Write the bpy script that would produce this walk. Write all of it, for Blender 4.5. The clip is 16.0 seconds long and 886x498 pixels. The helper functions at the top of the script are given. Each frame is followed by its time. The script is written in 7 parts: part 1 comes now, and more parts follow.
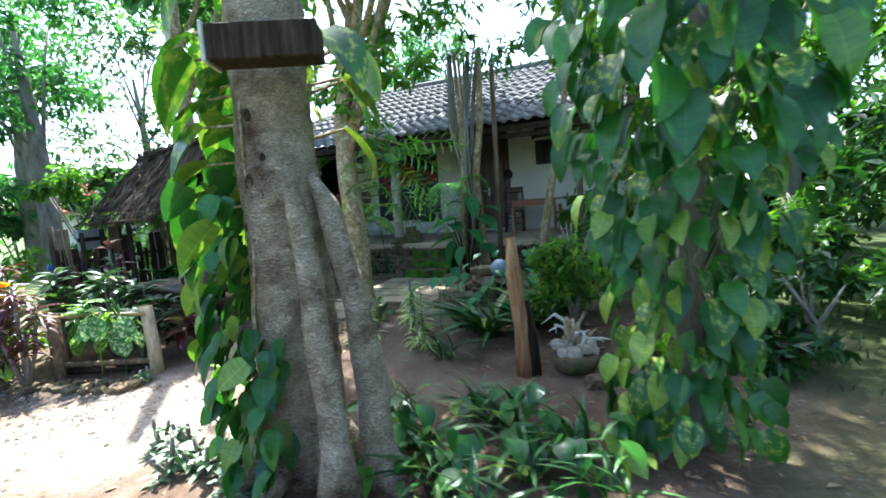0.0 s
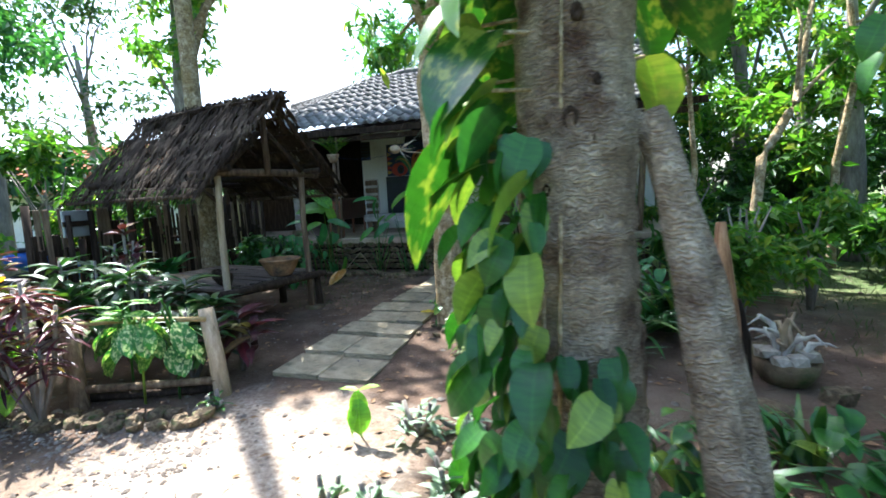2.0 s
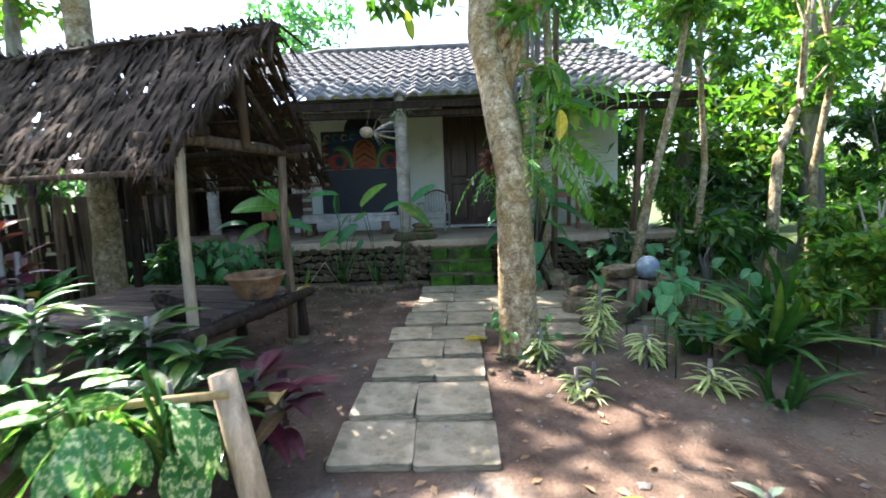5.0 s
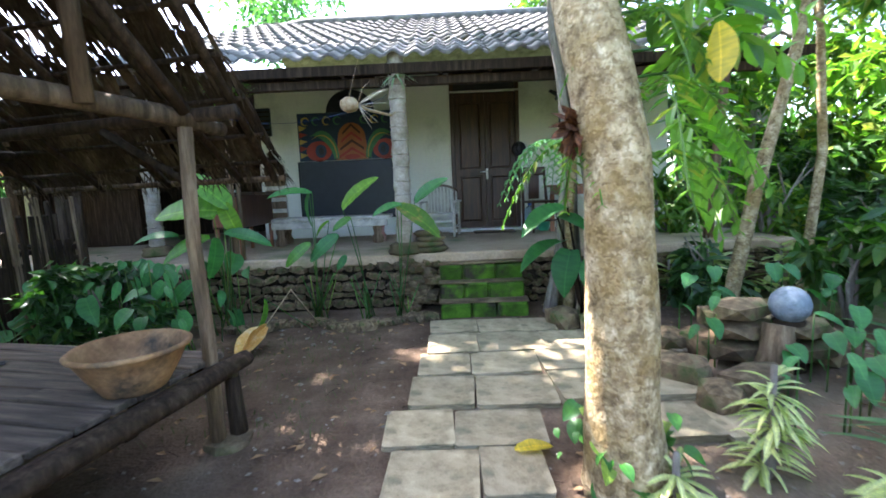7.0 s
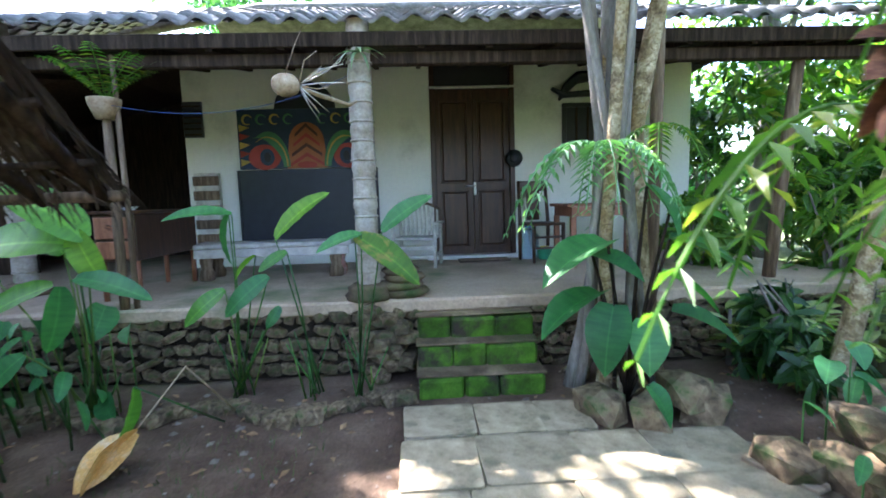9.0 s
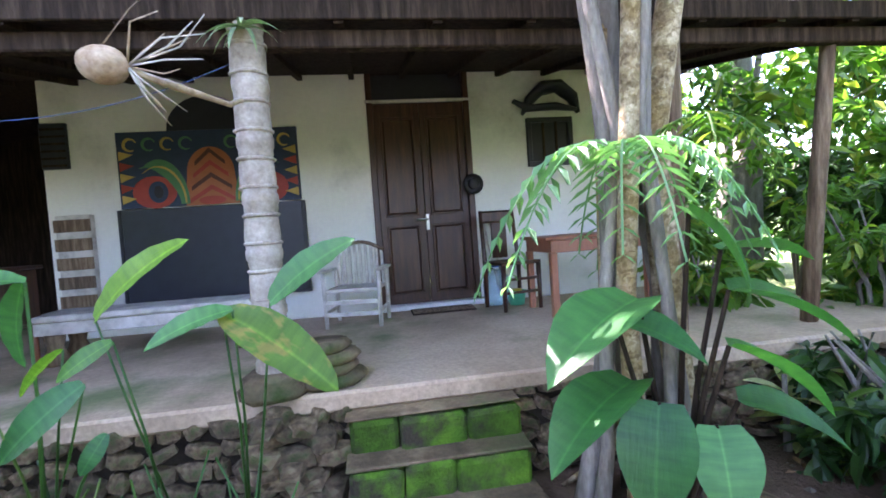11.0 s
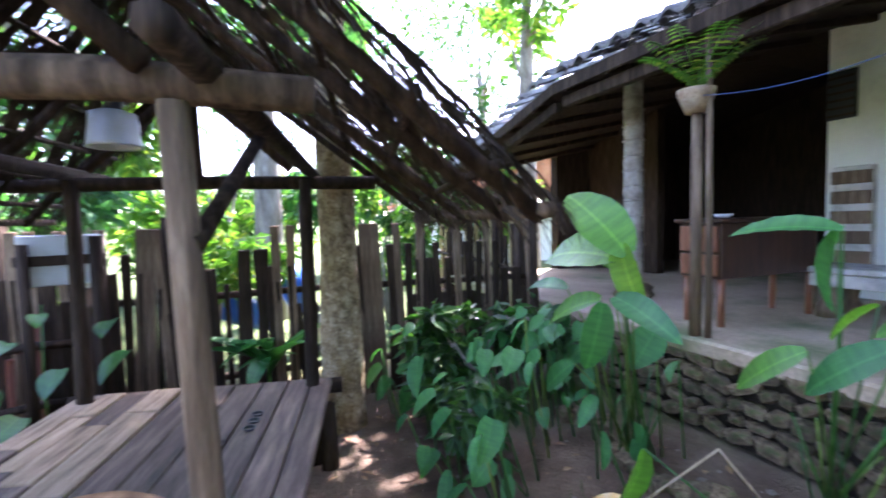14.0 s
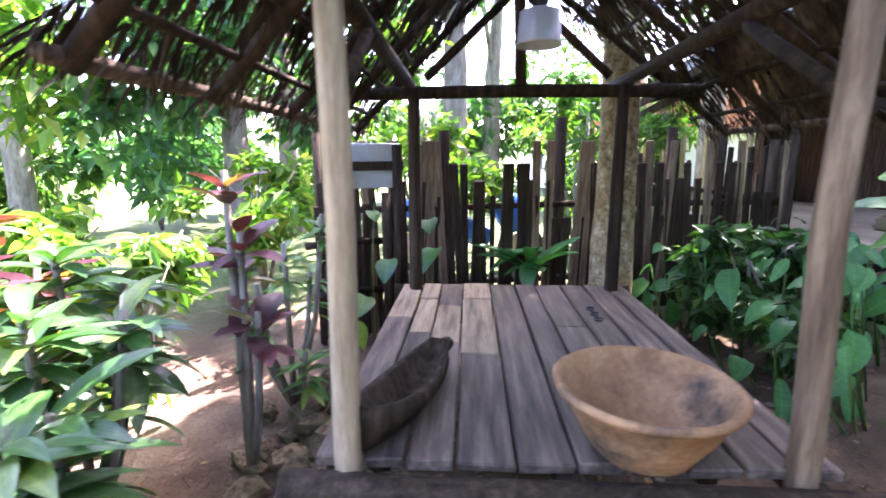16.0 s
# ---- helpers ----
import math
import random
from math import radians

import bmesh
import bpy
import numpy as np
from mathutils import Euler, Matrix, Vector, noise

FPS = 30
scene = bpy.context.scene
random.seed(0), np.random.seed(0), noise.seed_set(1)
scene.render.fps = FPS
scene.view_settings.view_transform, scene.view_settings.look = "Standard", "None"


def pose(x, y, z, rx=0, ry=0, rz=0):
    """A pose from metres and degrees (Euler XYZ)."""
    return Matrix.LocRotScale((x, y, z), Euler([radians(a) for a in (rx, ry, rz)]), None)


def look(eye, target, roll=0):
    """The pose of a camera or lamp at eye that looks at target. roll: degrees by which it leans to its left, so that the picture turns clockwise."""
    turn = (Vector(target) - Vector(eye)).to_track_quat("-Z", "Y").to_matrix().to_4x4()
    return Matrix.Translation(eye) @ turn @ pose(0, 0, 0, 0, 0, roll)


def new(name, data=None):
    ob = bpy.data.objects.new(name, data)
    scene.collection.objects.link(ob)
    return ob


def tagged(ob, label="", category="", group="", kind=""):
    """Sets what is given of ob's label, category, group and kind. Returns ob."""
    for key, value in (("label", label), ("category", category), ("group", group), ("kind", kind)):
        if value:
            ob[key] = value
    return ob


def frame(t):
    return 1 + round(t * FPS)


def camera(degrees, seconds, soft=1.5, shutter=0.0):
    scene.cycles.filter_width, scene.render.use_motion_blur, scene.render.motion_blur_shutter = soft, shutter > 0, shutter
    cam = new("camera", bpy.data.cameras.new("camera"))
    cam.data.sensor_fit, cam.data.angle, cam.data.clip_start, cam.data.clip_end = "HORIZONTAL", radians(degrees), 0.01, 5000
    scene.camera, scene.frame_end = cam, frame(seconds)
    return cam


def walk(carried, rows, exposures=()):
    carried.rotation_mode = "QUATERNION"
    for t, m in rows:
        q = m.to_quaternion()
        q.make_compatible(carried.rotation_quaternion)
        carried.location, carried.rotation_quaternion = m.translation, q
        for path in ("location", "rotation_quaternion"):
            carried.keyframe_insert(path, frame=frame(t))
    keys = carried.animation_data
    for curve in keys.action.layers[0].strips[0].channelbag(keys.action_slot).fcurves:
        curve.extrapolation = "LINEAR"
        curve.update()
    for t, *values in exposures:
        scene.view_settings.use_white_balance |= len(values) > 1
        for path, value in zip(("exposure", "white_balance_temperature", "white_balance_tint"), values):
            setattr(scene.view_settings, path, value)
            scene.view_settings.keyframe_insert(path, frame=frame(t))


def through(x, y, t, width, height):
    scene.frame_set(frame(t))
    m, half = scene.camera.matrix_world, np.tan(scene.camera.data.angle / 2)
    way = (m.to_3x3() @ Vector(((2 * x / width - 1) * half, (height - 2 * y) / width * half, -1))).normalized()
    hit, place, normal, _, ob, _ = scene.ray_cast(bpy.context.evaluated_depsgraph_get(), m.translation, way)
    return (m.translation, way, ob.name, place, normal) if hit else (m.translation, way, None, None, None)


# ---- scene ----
cam = camera(87.0, 16.0, soft=1.7, shutter=0.4)
PATH = [
    (0.0, (-0.420, 0.739, 1.432), (-1.228, 2.556, 1.219), -4.18),
    (0.5, (-0.916, 0.848, 1.432), (-1.675, 2.686, 1.217), -4.11),
    (0.8, (-1.204, 0.873, 1.426), (-1.935, 2.723, 1.223), -3.75),
    (1.0, (-1.383, 0.849, 1.418), (-2.100, 2.705, 1.213), -3.47),
    (1.5, (-1.840, 0.865, 1.395), (-2.474, 2.749, 1.175), -3.46),
    (2.0, (-2.354, 0.923, 1.352), (-2.917, 2.828, 1.120), -2.75),
    (2.5, (-2.752, 0.960, 1.357), (-3.253, 2.884, 1.145), -2.28),
    (3.0, (-3.134, 1.053, 1.327), (-3.574, 2.996, 1.150), -2.41),
    (3.5, (-3.541, 1.139, 1.306), (-3.903, 3.096, 1.117), -2.08),
    (4.0, (-3.807, 1.254, 1.301), (-4.078, 3.221, 1.067), -2.07),
    (4.2, (-3.905, 1.356, 1.276), (-4.125, 3.329, 1.039), -1.97),
    (6.3, (-4.332, 3.024, 1.283), (-4.200, 5.007, 1.061), -2.64),
    (6.5, (-4.349, 3.197, 1.284), (-4.250, 5.181, 1.050), -2.37),
    (7.0, (-4.344, 3.635, 1.300), (-4.356, 5.619, 1.048), -2.51),
    (7.5, (-4.353, 3.951, 1.299), (-4.387, 5.935, 1.049), -1.72),
    (8.0, (-4.360, 4.344, 1.318), (-4.331, 6.330, 1.082), -1.91),
    (8.5, (-4.383, 4.712, 1.342), (-4.305, 6.696, 1.106), -2.08),
    (9.0, (-4.385, 5.020, 1.366), (-4.283, 7.007, 1.162), -1.77),
    (9.2, (-4.383, 5.156, 1.382), (-4.252, 7.144, 1.203), -1.31),
    (11.3, (-4.228, 6.211, 1.406), (-3.927, 8.187, 1.332), -4.23),
    (11.5, (-4.232, 6.274, 1.408), (-4.092, 8.267, 1.327), -3.75),
    (12.0, (-4.297, 6.350, 1.407), (-4.590, 8.327, 1.324), -3.00),
    (12.5, (-4.366, 6.348, 1.407), (-5.159, 8.182, 1.319), -2.08),
    (13.0, (-4.433, 6.240, 1.404), (-5.726, 7.762, 1.300), -2.09),
    (13.5, (-4.492, 6.018, 1.386), (-6.084, 7.222, 1.261), -1.78),
    (14.0, (-4.481, 5.988, 1.395), (-6.330, 6.739, 1.277), -1.40),
    (14.5, (-4.562, 5.680, 1.343), (-6.497, 6.171, 1.222), -2.94),
    (15.0, (-4.637, 5.393, 1.332), (-6.601, 5.732, 1.160), -1.62),
    (15.5, (-4.629, 5.132, 1.309), (-6.574, 5.459, 0.975), -1.31),
    (16.0, (-4.693, 4.850, 1.270), (-6.627, 5.183, 0.887), -0.31),
]
walk(cam, [(t, look(e, g, r)) for t, e, g, r in PATH],
     exposures=[(0.0, 2.45, 5600, 8), (2.5, 2.35, 5650, 12), (4.0, 2.45, 5750, 16), (6.5, 3.35, 6050, 17), (8.0, 3.6, 5900, 18), (9.0, 3.75, 5700, 20), (11.5, 4.45, 6000, 40), (12.5, 4.7, 6000, 42), (13.5, 3.8, 5600, 34), (14.5, 4.25, 5950, 36), (16.0, 4.2, 6100, 40)])

# ---- light ----
SUN_AZ, SUN_EL = radians(135), radians(56)     # from +x counter-clockwise, above the horizon
world = bpy.data.worlds.new("sky")
scene.world = world
world.use_nodes = True
wn = world.node_tree
sky = wn.nodes.new("ShaderNodeTexSky")
sky.sky_type, sky.sun_disc, sky.sun_elevation, sky.sun_rotation = "NISHITA", False, SUN_EL, radians(90) - SUN_AZ
sky.dust_density = 2.5
wn.links.new(sky.outputs[0], wn.nodes["Background"].inputs[0])
wn.nodes["Background"].inputs[1].default_value = 0.112
sun = new("sun", bpy.data.lights.new("sun", "SUN"))
sun.data.energy, sun.data.angle, sun.data.color = 4.7, radians(0.6), (1, 0.94, 0.84)
sun.matrix_basis = look((math.cos(SUN_AZ) * math.cos(SUN_EL) * 30, math.sin(SUN_AZ) * math.cos(SUN_EL) * 30, math.sin(SUN_EL) * 30), (0, 0, 0))


# ---- materials ----
def base_mat(name, rough=0.8, metal=0.0, spec=0.3):
    m = bpy.data.materials.new(name)
    m.use_nodes = True
    b = m.node_tree.nodes["Principled BSDF"]
    b.inputs["Roughness"].default_value, b.inputs["Metallic"].default_value, b.inputs["Specular IOR Level"].default_value = rough, metal, spec
    return m, m.node_tree, b


def ramp(nt, fac, stops):
    r = nt.nodes.new("ShaderNodeValToRGB")
    e = r.color_ramp.elements
    while len(e) < len(stops):
        e.new(0.5)
    for k, (p, c) in zip(e, stops):
        k.position, k.color = p, (*c, 1)
    nt.links.new(fac, r.inputs[0])
    return r.outputs[0]


def noise_tex(nt, coord, scale, detail=5, stretch=(1, 1, 1), rough=0.6):
    mp = nt.nodes.new("ShaderNodeMapping")
    mp.inputs["Scale"].default_value = stretch
    nt.links.new(coord, mp.inputs[0])
    n = nt.nodes.new("ShaderNodeTexNoise")
    n.inputs["Scale"].default_value, n.inputs["Detail"].default_value, n.inputs["Roughness"].default_value = scale, detail, rough
    nt.links.new(mp.outputs[0], n.inputs[0])
    return n.outputs[0]


def mixed(nt, fac, a, b, mode="MIX"):
    x = nt.nodes.new("ShaderNodeMix")
    x.data_type, x.blend_type = "RGBA", mode
    for sock, v in ((x.inputs[0], fac), (x.inputs[6], a), (x.inputs[7], b)):
        if isinstance(v, (int, float)):
            sock.default_value = v
        elif isinstance(v, tuple):
            sock.default_value = (*v, 1)
        else:
            nt.links.new(v, sock)
    return x.outputs[2]


def rough_mat(name, dark, mid, light, scale=6, fine=60, rough=0.85, bump=0.4, dist=0.02, stretch=(1, 1, 1), stain=None, stain_scale=1.5, stain_at=0.55, vary=0.25, spec=0.25, coords="Object", grain=0.5):
    """A rough natural surface: broad mottling, fine grain with relief, and stains of a second colour."""
    m, nt, b = base_mat(name, rough, 0, spec)
    co = nt.nodes.new("ShaderNodeTexCoord").outputs[coords]
    n1 = noise_tex(nt, co, scale, 6, stretch)
    n2 = noise_tex(nt, co, fine, 4, stretch)
    c = ramp(nt, n1, [(0.28, dark), (0.5, mid), (0.74, light)])
    c = mixed(nt, grain, c, ramp(nt, n2, [(0.3, (0.35, 0.35, 0.35)), (0.7, (1, 1, 1))]), "MULTIPLY")
    if stain:
        s = ramp(nt, noise_tex(nt, co, stain_scale, 6), [(stain_at - 0.06, (0, 0, 0)), (stain_at + 0.08, (1, 1, 1))])
        c = mixed(nt, s, c, mixed(nt, n2, tuple(v * 0.5 for v in stain), stain))
    if vary:
        oi = nt.nodes.new("ShaderNodeObjectInfo").outputs["Random"]
        c = mixed(nt, vary, c, ramp(nt, oi, [(0, (0.45, 0.45, 0.45)), (1, (1.6, 1.5, 1.4))]), "MULTIPLY")
    nt.links.new(c, b.inputs[0])
    bp = nt.nodes.new("ShaderNodeBump")
    bp.inputs["Strength"].default_value, bp.inputs["Distance"].default_value = bump, dist
    h = mixed(nt, 0.4, n1, n2)
    nt.links.new(h, bp.inputs["Height"])
    nt.links.new(bp.outputs[0], b.inputs["Normal"])
    return m


def leaf_mat(name, dark, light, odd=None, rough=0.38, through=0.35, spots=None, spot_scale=22, odd_share=0.9, island=False, rib=True):
    """A leaf: gloss over a translucent blade, its green varied leaf by leaf, with optional pale spots or odd coloured leaves."""
    m, nt, b = base_mat(name, rough, 0, 0.45)
    if island:
        rnd = nt.nodes.new("ShaderNodeNewGeometry").outputs["Random Per Island"]
    else:
        rnd = nt.nodes.new("ShaderNodeObjectInfo").outputs["Random"]
    stops = [(0.0, dark), (odd_share - 0.05, light)]
    if odd:
        stops.append((odd_share, odd))
    c = ramp(nt, rnd, stops)
    co = nt.nodes.new("ShaderNodeTexCoord").outputs["Object"]
    n = noise_tex(nt, co, 3.0 if not island else 9, 4)
    c = mixed(nt, 0.5, c, ramp(nt, n, [(0.3, (0.5, 0.55, 0.5)), (0.7, (1.25, 1.2, 1.0))]), "MULTIPLY")
    if spots:
        s = ramp(nt, noise_tex(nt, co, spot_scale, 3, (1, 1.6, 1), 0.7), [(0.52, (0, 0, 0)), (0.6, (1, 1, 1))])
        c = mixed(nt, s, c, spots)
    if rib and not island:
        bp = nt.nodes.new("ShaderNodeBump")
        bp.inputs["Strength"].default_value, bp.inputs["Distance"].default_value = 0.2, 0.02
        nt.links.new(noise_tex(nt, co, 8, 3, (0.6, 4, 1)), bp.inputs["Height"])
        nt.links.new(bp.outputs[0], b.inputs["Normal"])
        c = mixed(nt, 0.7, c, ramp(nt, noise_tex(nt, co, 1.0, 3, (16, 1.6, 1)), [(0.35, (0.72, 0.75, 0.75)), (0.62, (1.2, 1.15, 1.0))]), "MULTIPLY")
        g = nt.nodes.new("ShaderNodeSeparateXYZ")
        nt.links.new(co, g.inputs[0])
        ab = nt.nodes.new("ShaderNodeMath")
        ab.operation = "ABSOLUTE"
        nt.links.new(g.outputs[1], ab.inputs[0])
        c = mixed(nt, ramp(nt, ab.outputs[0], [(0.0, (0.5, 0.5, 0.5)), (0.022, (0, 0, 0))]), c, mixed(nt, 1.0, c, (2.2, 2.0, 1.8), "MULTIPLY"))
    nt.links.new(c, b.inputs[0])
    tr = nt.nodes.new("ShaderNodeBsdfTranslucent")
    nt.links.new(mixed(nt, 1.0, c, (1.5, 1.9, 0.6), "MULTIPLY"), tr.inputs[0])
    ms = nt.nodes.new("ShaderNodeMixShader")
    ms.inputs[0].default_value = through
    nt.links.new(b.outputs[0], ms.inputs[1])
    nt.links.new(tr.outputs[0], ms.inputs[2])
    nt.links.new(ms.outputs[0], nt.nodes["Material Output"].inputs[0])
    return m


def paint(name, c, rough=0.5, metal=0.0, wear=0.25, scale=9):
    m, nt, b = base_mat(name, rough, metal, 0.4)
    co = nt.nodes.new("ShaderNodeTexCoord").outputs["Object"]
    n = noise_tex(nt, co, scale, 6)
    k = mixed(nt, wear, c, ramp(nt, n, [(0.35, (0.35, 0.33, 0.3)), (0.6, (1, 1, 1))]), "MULTIPLY")
    nt.links.new(k, b.inputs[0])
    bp = nt.nodes.new("ShaderNodeBump")
    bp.inputs["Strength"].default_value, bp.inputs["Distance"].default_value = 0.15, 0.005
    nt.links.new(noise_tex(nt, co, scale * 6, 4), bp.inputs["Height"])
    nt.links.new(bp.outputs[0], b.inputs["Normal"])
    return m


SOIL = rough_mat("soil", (0.06, 0.036, 0.023), (0.135, 0.086, 0.055), (0.24, 0.165, 0.11), 2.6, 48, 0.95, 1.0, 0.045, stain=(0.25, 0.19, 0.13), stain_scale=0.6, stain_at=0.57, vary=0)


def grass_edge(m):
    """Thin grass over the soil away from the beds: to the east, and far off."""
    nt = m.node_tree
    b = nt.nodes["Principled BSDF"]
    src = b.inputs[0].links[0].from_socket
    co = nt.nodes.new("ShaderNodeTexCoord").outputs["Object"]
    sp = nt.nodes.new("ShaderNodeSeparateXYZ")
    nt.links.new(co, sp.inputs[0])
    far = nt.nodes.new("ShaderNodeVectorMath")
    far.operation = "DISTANCE"
    far.inputs[1].default_value = (-4.2, 4.5, 0)
    nt.links.new(co, far.inputs[0])
    ad = nt.nodes.new("ShaderNodeMath")
    ad.operation = "MULTIPLY_ADD"
    nt.links.new(noise_tex(nt, co, 0.9, 5), ad.inputs[0])
    ad.inputs[1].default_value = 3.0
    nt.links.new(far.outputs["Value"], ad.inputs[2])
    mr = nt.nodes.new("ShaderNodeMapRange")
    mr.inputs[1].default_value, mr.inputs[2].default_value = 5.6, 7.2
    nt.links.new(ad.outputs[0], mr.inputs[0])
    g = ramp(nt, noise_tex(nt, co, 14, 6), [(0.3, (0.035, 0.06, 0.018)), (0.55, (0.085, 0.12, 0.035)), (0.75, (0.2, 0.18, 0.1))])
    nt.links.new(mixed(nt, mr.outputs[0], src, g), b.inputs[0])


grass_edge(SOIL)


def sunlit_sand_patch(m):
    """Pale sandy ground where the path begins, with its sun patch painted into the colour."""
    nt = m.node_tree
    b = nt.nodes["Principled BSDF"]
    src = b.inputs[0].links[0].from_socket
    co = nt.nodes.new("ShaderNodeTexCoord").outputs["Object"]
    mp = nt.nodes.new("ShaderNodeMapping")
    mp.inputs["Location"].default_value, mp.inputs["Scale"].default_value = (4.25 * 0.75, -2.9 * 0.8, 0), (0.75, 0.8, 1)
    nt.links.new(co, mp.inputs[0])
    ln = nt.nodes.new("ShaderNodeVectorMath")
    ln.operation = "LENGTH"
    nt.links.new(mp.outputs[0], ln.inputs[0])
    ad = nt.nodes.new("ShaderNodeMath")
    ad.operation = "MULTIPLY_ADD"
    nt.links.new(noise_tex(nt, co, 2.6, 7), ad.inputs[0])
    ad.inputs[1].default_value = 1.1
    nt.links.new(ln.outputs["Value"], ad.inputs[2])
    mr = nt.nodes.new("ShaderNodeMapRange")
    mr.inputs[1].default_value, mr.inputs[2].default_value = 1.45, 0.95
    nt.links.new(ad.outputs[0], mr.inputs[0])
    sunlit_sand = ramp(nt, noise_tex(nt, co, 30, 6), [(0.3, (0.2, 0.145, 0.1)), (0.52, (0.36, 0.285, 0.21)), (0.75, (0.55, 0.47, 0.37))])
    nt.links.new(mixed(nt, mr.outputs[0], src, sunlit_sand), b.inputs[0])


sunlit_sand_patch(SOIL)
LAWN = rough_mat("lawn_green", (0.05, 0.09, 0.025), (0.09, 0.13, 0.04), (0.2, 0.17, 0.08), 3, 50, 0.95, 0.6, 0.03, vary=0.2)
PEBBLE = rough_mat("pebble", (0.16, 0.13, 0.1), (0.28, 0.23, 0.18), (0.45, 0.4, 0.33), 5, 70, 0.9, 0.4, 0.01, vary=0.5)
SLAB = rough_mat("path_slab", (0.2, 0.165, 0.1), (0.38, 0.315, 0.2), (0.54, 0.46, 0.31), 3.5, 70, 0.85, 0.5, 0.015, stain=(0.16, 0.16, 0.1), stain_scale=2.2, stain_at=0.58, vary=0.4)
CONCRETE = rough_mat("porch_concrete", (0.36, 0.26, 0.165), (0.54, 0.4, 0.265), (0.66, 0.52, 0.37), 1.3, 50, 0.6, 0.2, 0.01, stain=(0.2, 0.24, 0.1), stain_scale=0.9, stain_at=0.6, vary=0)
STONE = rough_mat("wall_stone", (0.05, 0.037, 0.022), (0.2, 0.145, 0.085), (0.46, 0.355, 0.22), 4, 45, 0.9, 0.7, 0.03, stain=(0.07, 0.11, 0.03), stain_scale=2.0, stain_at=0.58, vary=0.55)
MORTAR = rough_mat("dark_mortar", (0.018, 0.014, 0.01), (0.035, 0.027, 0.019), (0.06, 0.05, 0.036), 5, 60, 0.95, 0.6, 0.02, vary=0, spec=0.1)
MOSS = rough_mat("moss", (0.03, 0.055, 0.01), (0.075, 0.18, 0.015), (0.14, 0.31, 0.025), 5, 90, 0.98, 1.0, 0.03, stain=(0.06, 0.05, 0.035), stain_scale=4.0, stain_at=0.54, vary=0.4)
PLASTER = rough_mat("lime_plaster", (0.68, 0.68, 0.6), (0.8, 0.79, 0.7), (0.85, 0.83, 0.75), 0.8, 25, 0.85, 0.04, 0.006, stain=(0.66, 0.65, 0.56), stain_scale=0.7, stain_at=0.62, vary=0, grain=0.1)
DOORWOOD = rough_mat("door_wood", (0.025, 0.01, 0.005), (0.065, 0.026, 0.012), (0.115, 0.05, 0.024), 5, 40, 0.4, 0.2, 0.005, (4, 4, 0.4), vary=0.1, spec=0.5)
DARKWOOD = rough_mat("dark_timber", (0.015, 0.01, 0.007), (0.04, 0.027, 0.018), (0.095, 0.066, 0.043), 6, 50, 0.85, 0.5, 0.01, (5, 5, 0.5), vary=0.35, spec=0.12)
GREYWOOD = rough_mat("weathered_timber", (0.07, 0.045, 0.027), (0.19, 0.13, 0.08), (0.38, 0.28, 0.18), 6, 55, 0.85, 0.6, 0.012, (5, 5, 0.45), vary=0.3)
BEAMWOOD = rough_mat("old_brown_beam", (0.035, 0.024, 0.016), (0.1, 0.07, 0.046), (0.2, 0.145, 0.098), 6, 55, 0.85, 0.6, 0.012, (5, 5, 0.45), vary=0.2, spec=0.15)
PALEPLANK = rough_mat("pale_plank", (0.16, 0.11, 0.07), (0.34, 0.26, 0.17), (0.5, 0.4, 0.28), 6, 60, 0.8, 0.5, 0.008, (0.5, 5, 5), vary=0.3)
PLANK = rough_mat("platform_plank", (0.036, 0.028, 0.024), (0.12, 0.09, 0.07), (0.27, 0.205, 0.155), 6, 60, 0.6, 0.5, 0.008, (0.5, 5, 5), vary=0.6)
PALEWOOD = rough_mat("pale_post", (0.26, 0.19, 0.11), (0.46, 0.35, 0.22), (0.6, 0.49, 0.34), 6, 55, 0.8, 0.5, 0.01, (5, 5, 0.5), vary=0.2)
ORANGEWOOD = rough_mat("split_orange_wood", (0.16, 0.07, 0.035), (0.42, 0.21, 0.1), (0.62, 0.38, 0.2), 6, 55, 0.85, 0.6, 0.012, (5, 5, 0.5), vary=0.1)
BAMBOO = rough_mat("bamboo", (0.26, 0.19, 0.08), (0.42, 0.32, 0.14), (0.55, 0.44, 0.22), 5, 40, 0.45, 0.2, 0.005, (4, 4, 0.5), vary=0.3)
THATCH = rough_mat("thatch", (0.018, 0.013, 0.009), (0.06, 0.043, 0.029), (0.2, 0.15, 0.1), 4, 60, 0.95, 0.5, 0.01, vary=0, spec=0.1)
CARVED = rough_mat("carved_stone_column", (0.26, 0.21, 0.15), (0.45, 0.39, 0.31), (0.6, 0.54, 0.44), 8, 50, 0.75, 0.5, 0.01, vary=0.1)
TILE = rough_mat("grey_roof_tile", (0.12, 0.11, 0.1), (0.22, 0.21, 0.2), (0.36, 0.35, 0.34), 5, 30, 0.8, 0.3, 0.01, vary=0.4)
REDTILE = rough_mat("red_roof_tile", (0.3, 0.11, 0.05), (0.45, 0.18, 0.09), (0.55, 0.26, 0.14), 3, 25, 0.85, 0.4, 0.02, vary=0.2)
BARK_PALE = rough_mat("pale_mottled_bark", (0.1, 0.07, 0.04), (0.4, 0.32, 0.2), (0.68, 0.6, 0.45), 17, 75, 0.9, 0.9, 0.03, (1, 1, 0.7), stain=(0.34, 0.25, 0.12), stain_scale=5.0, stain_at=0.54, vary=0.1)
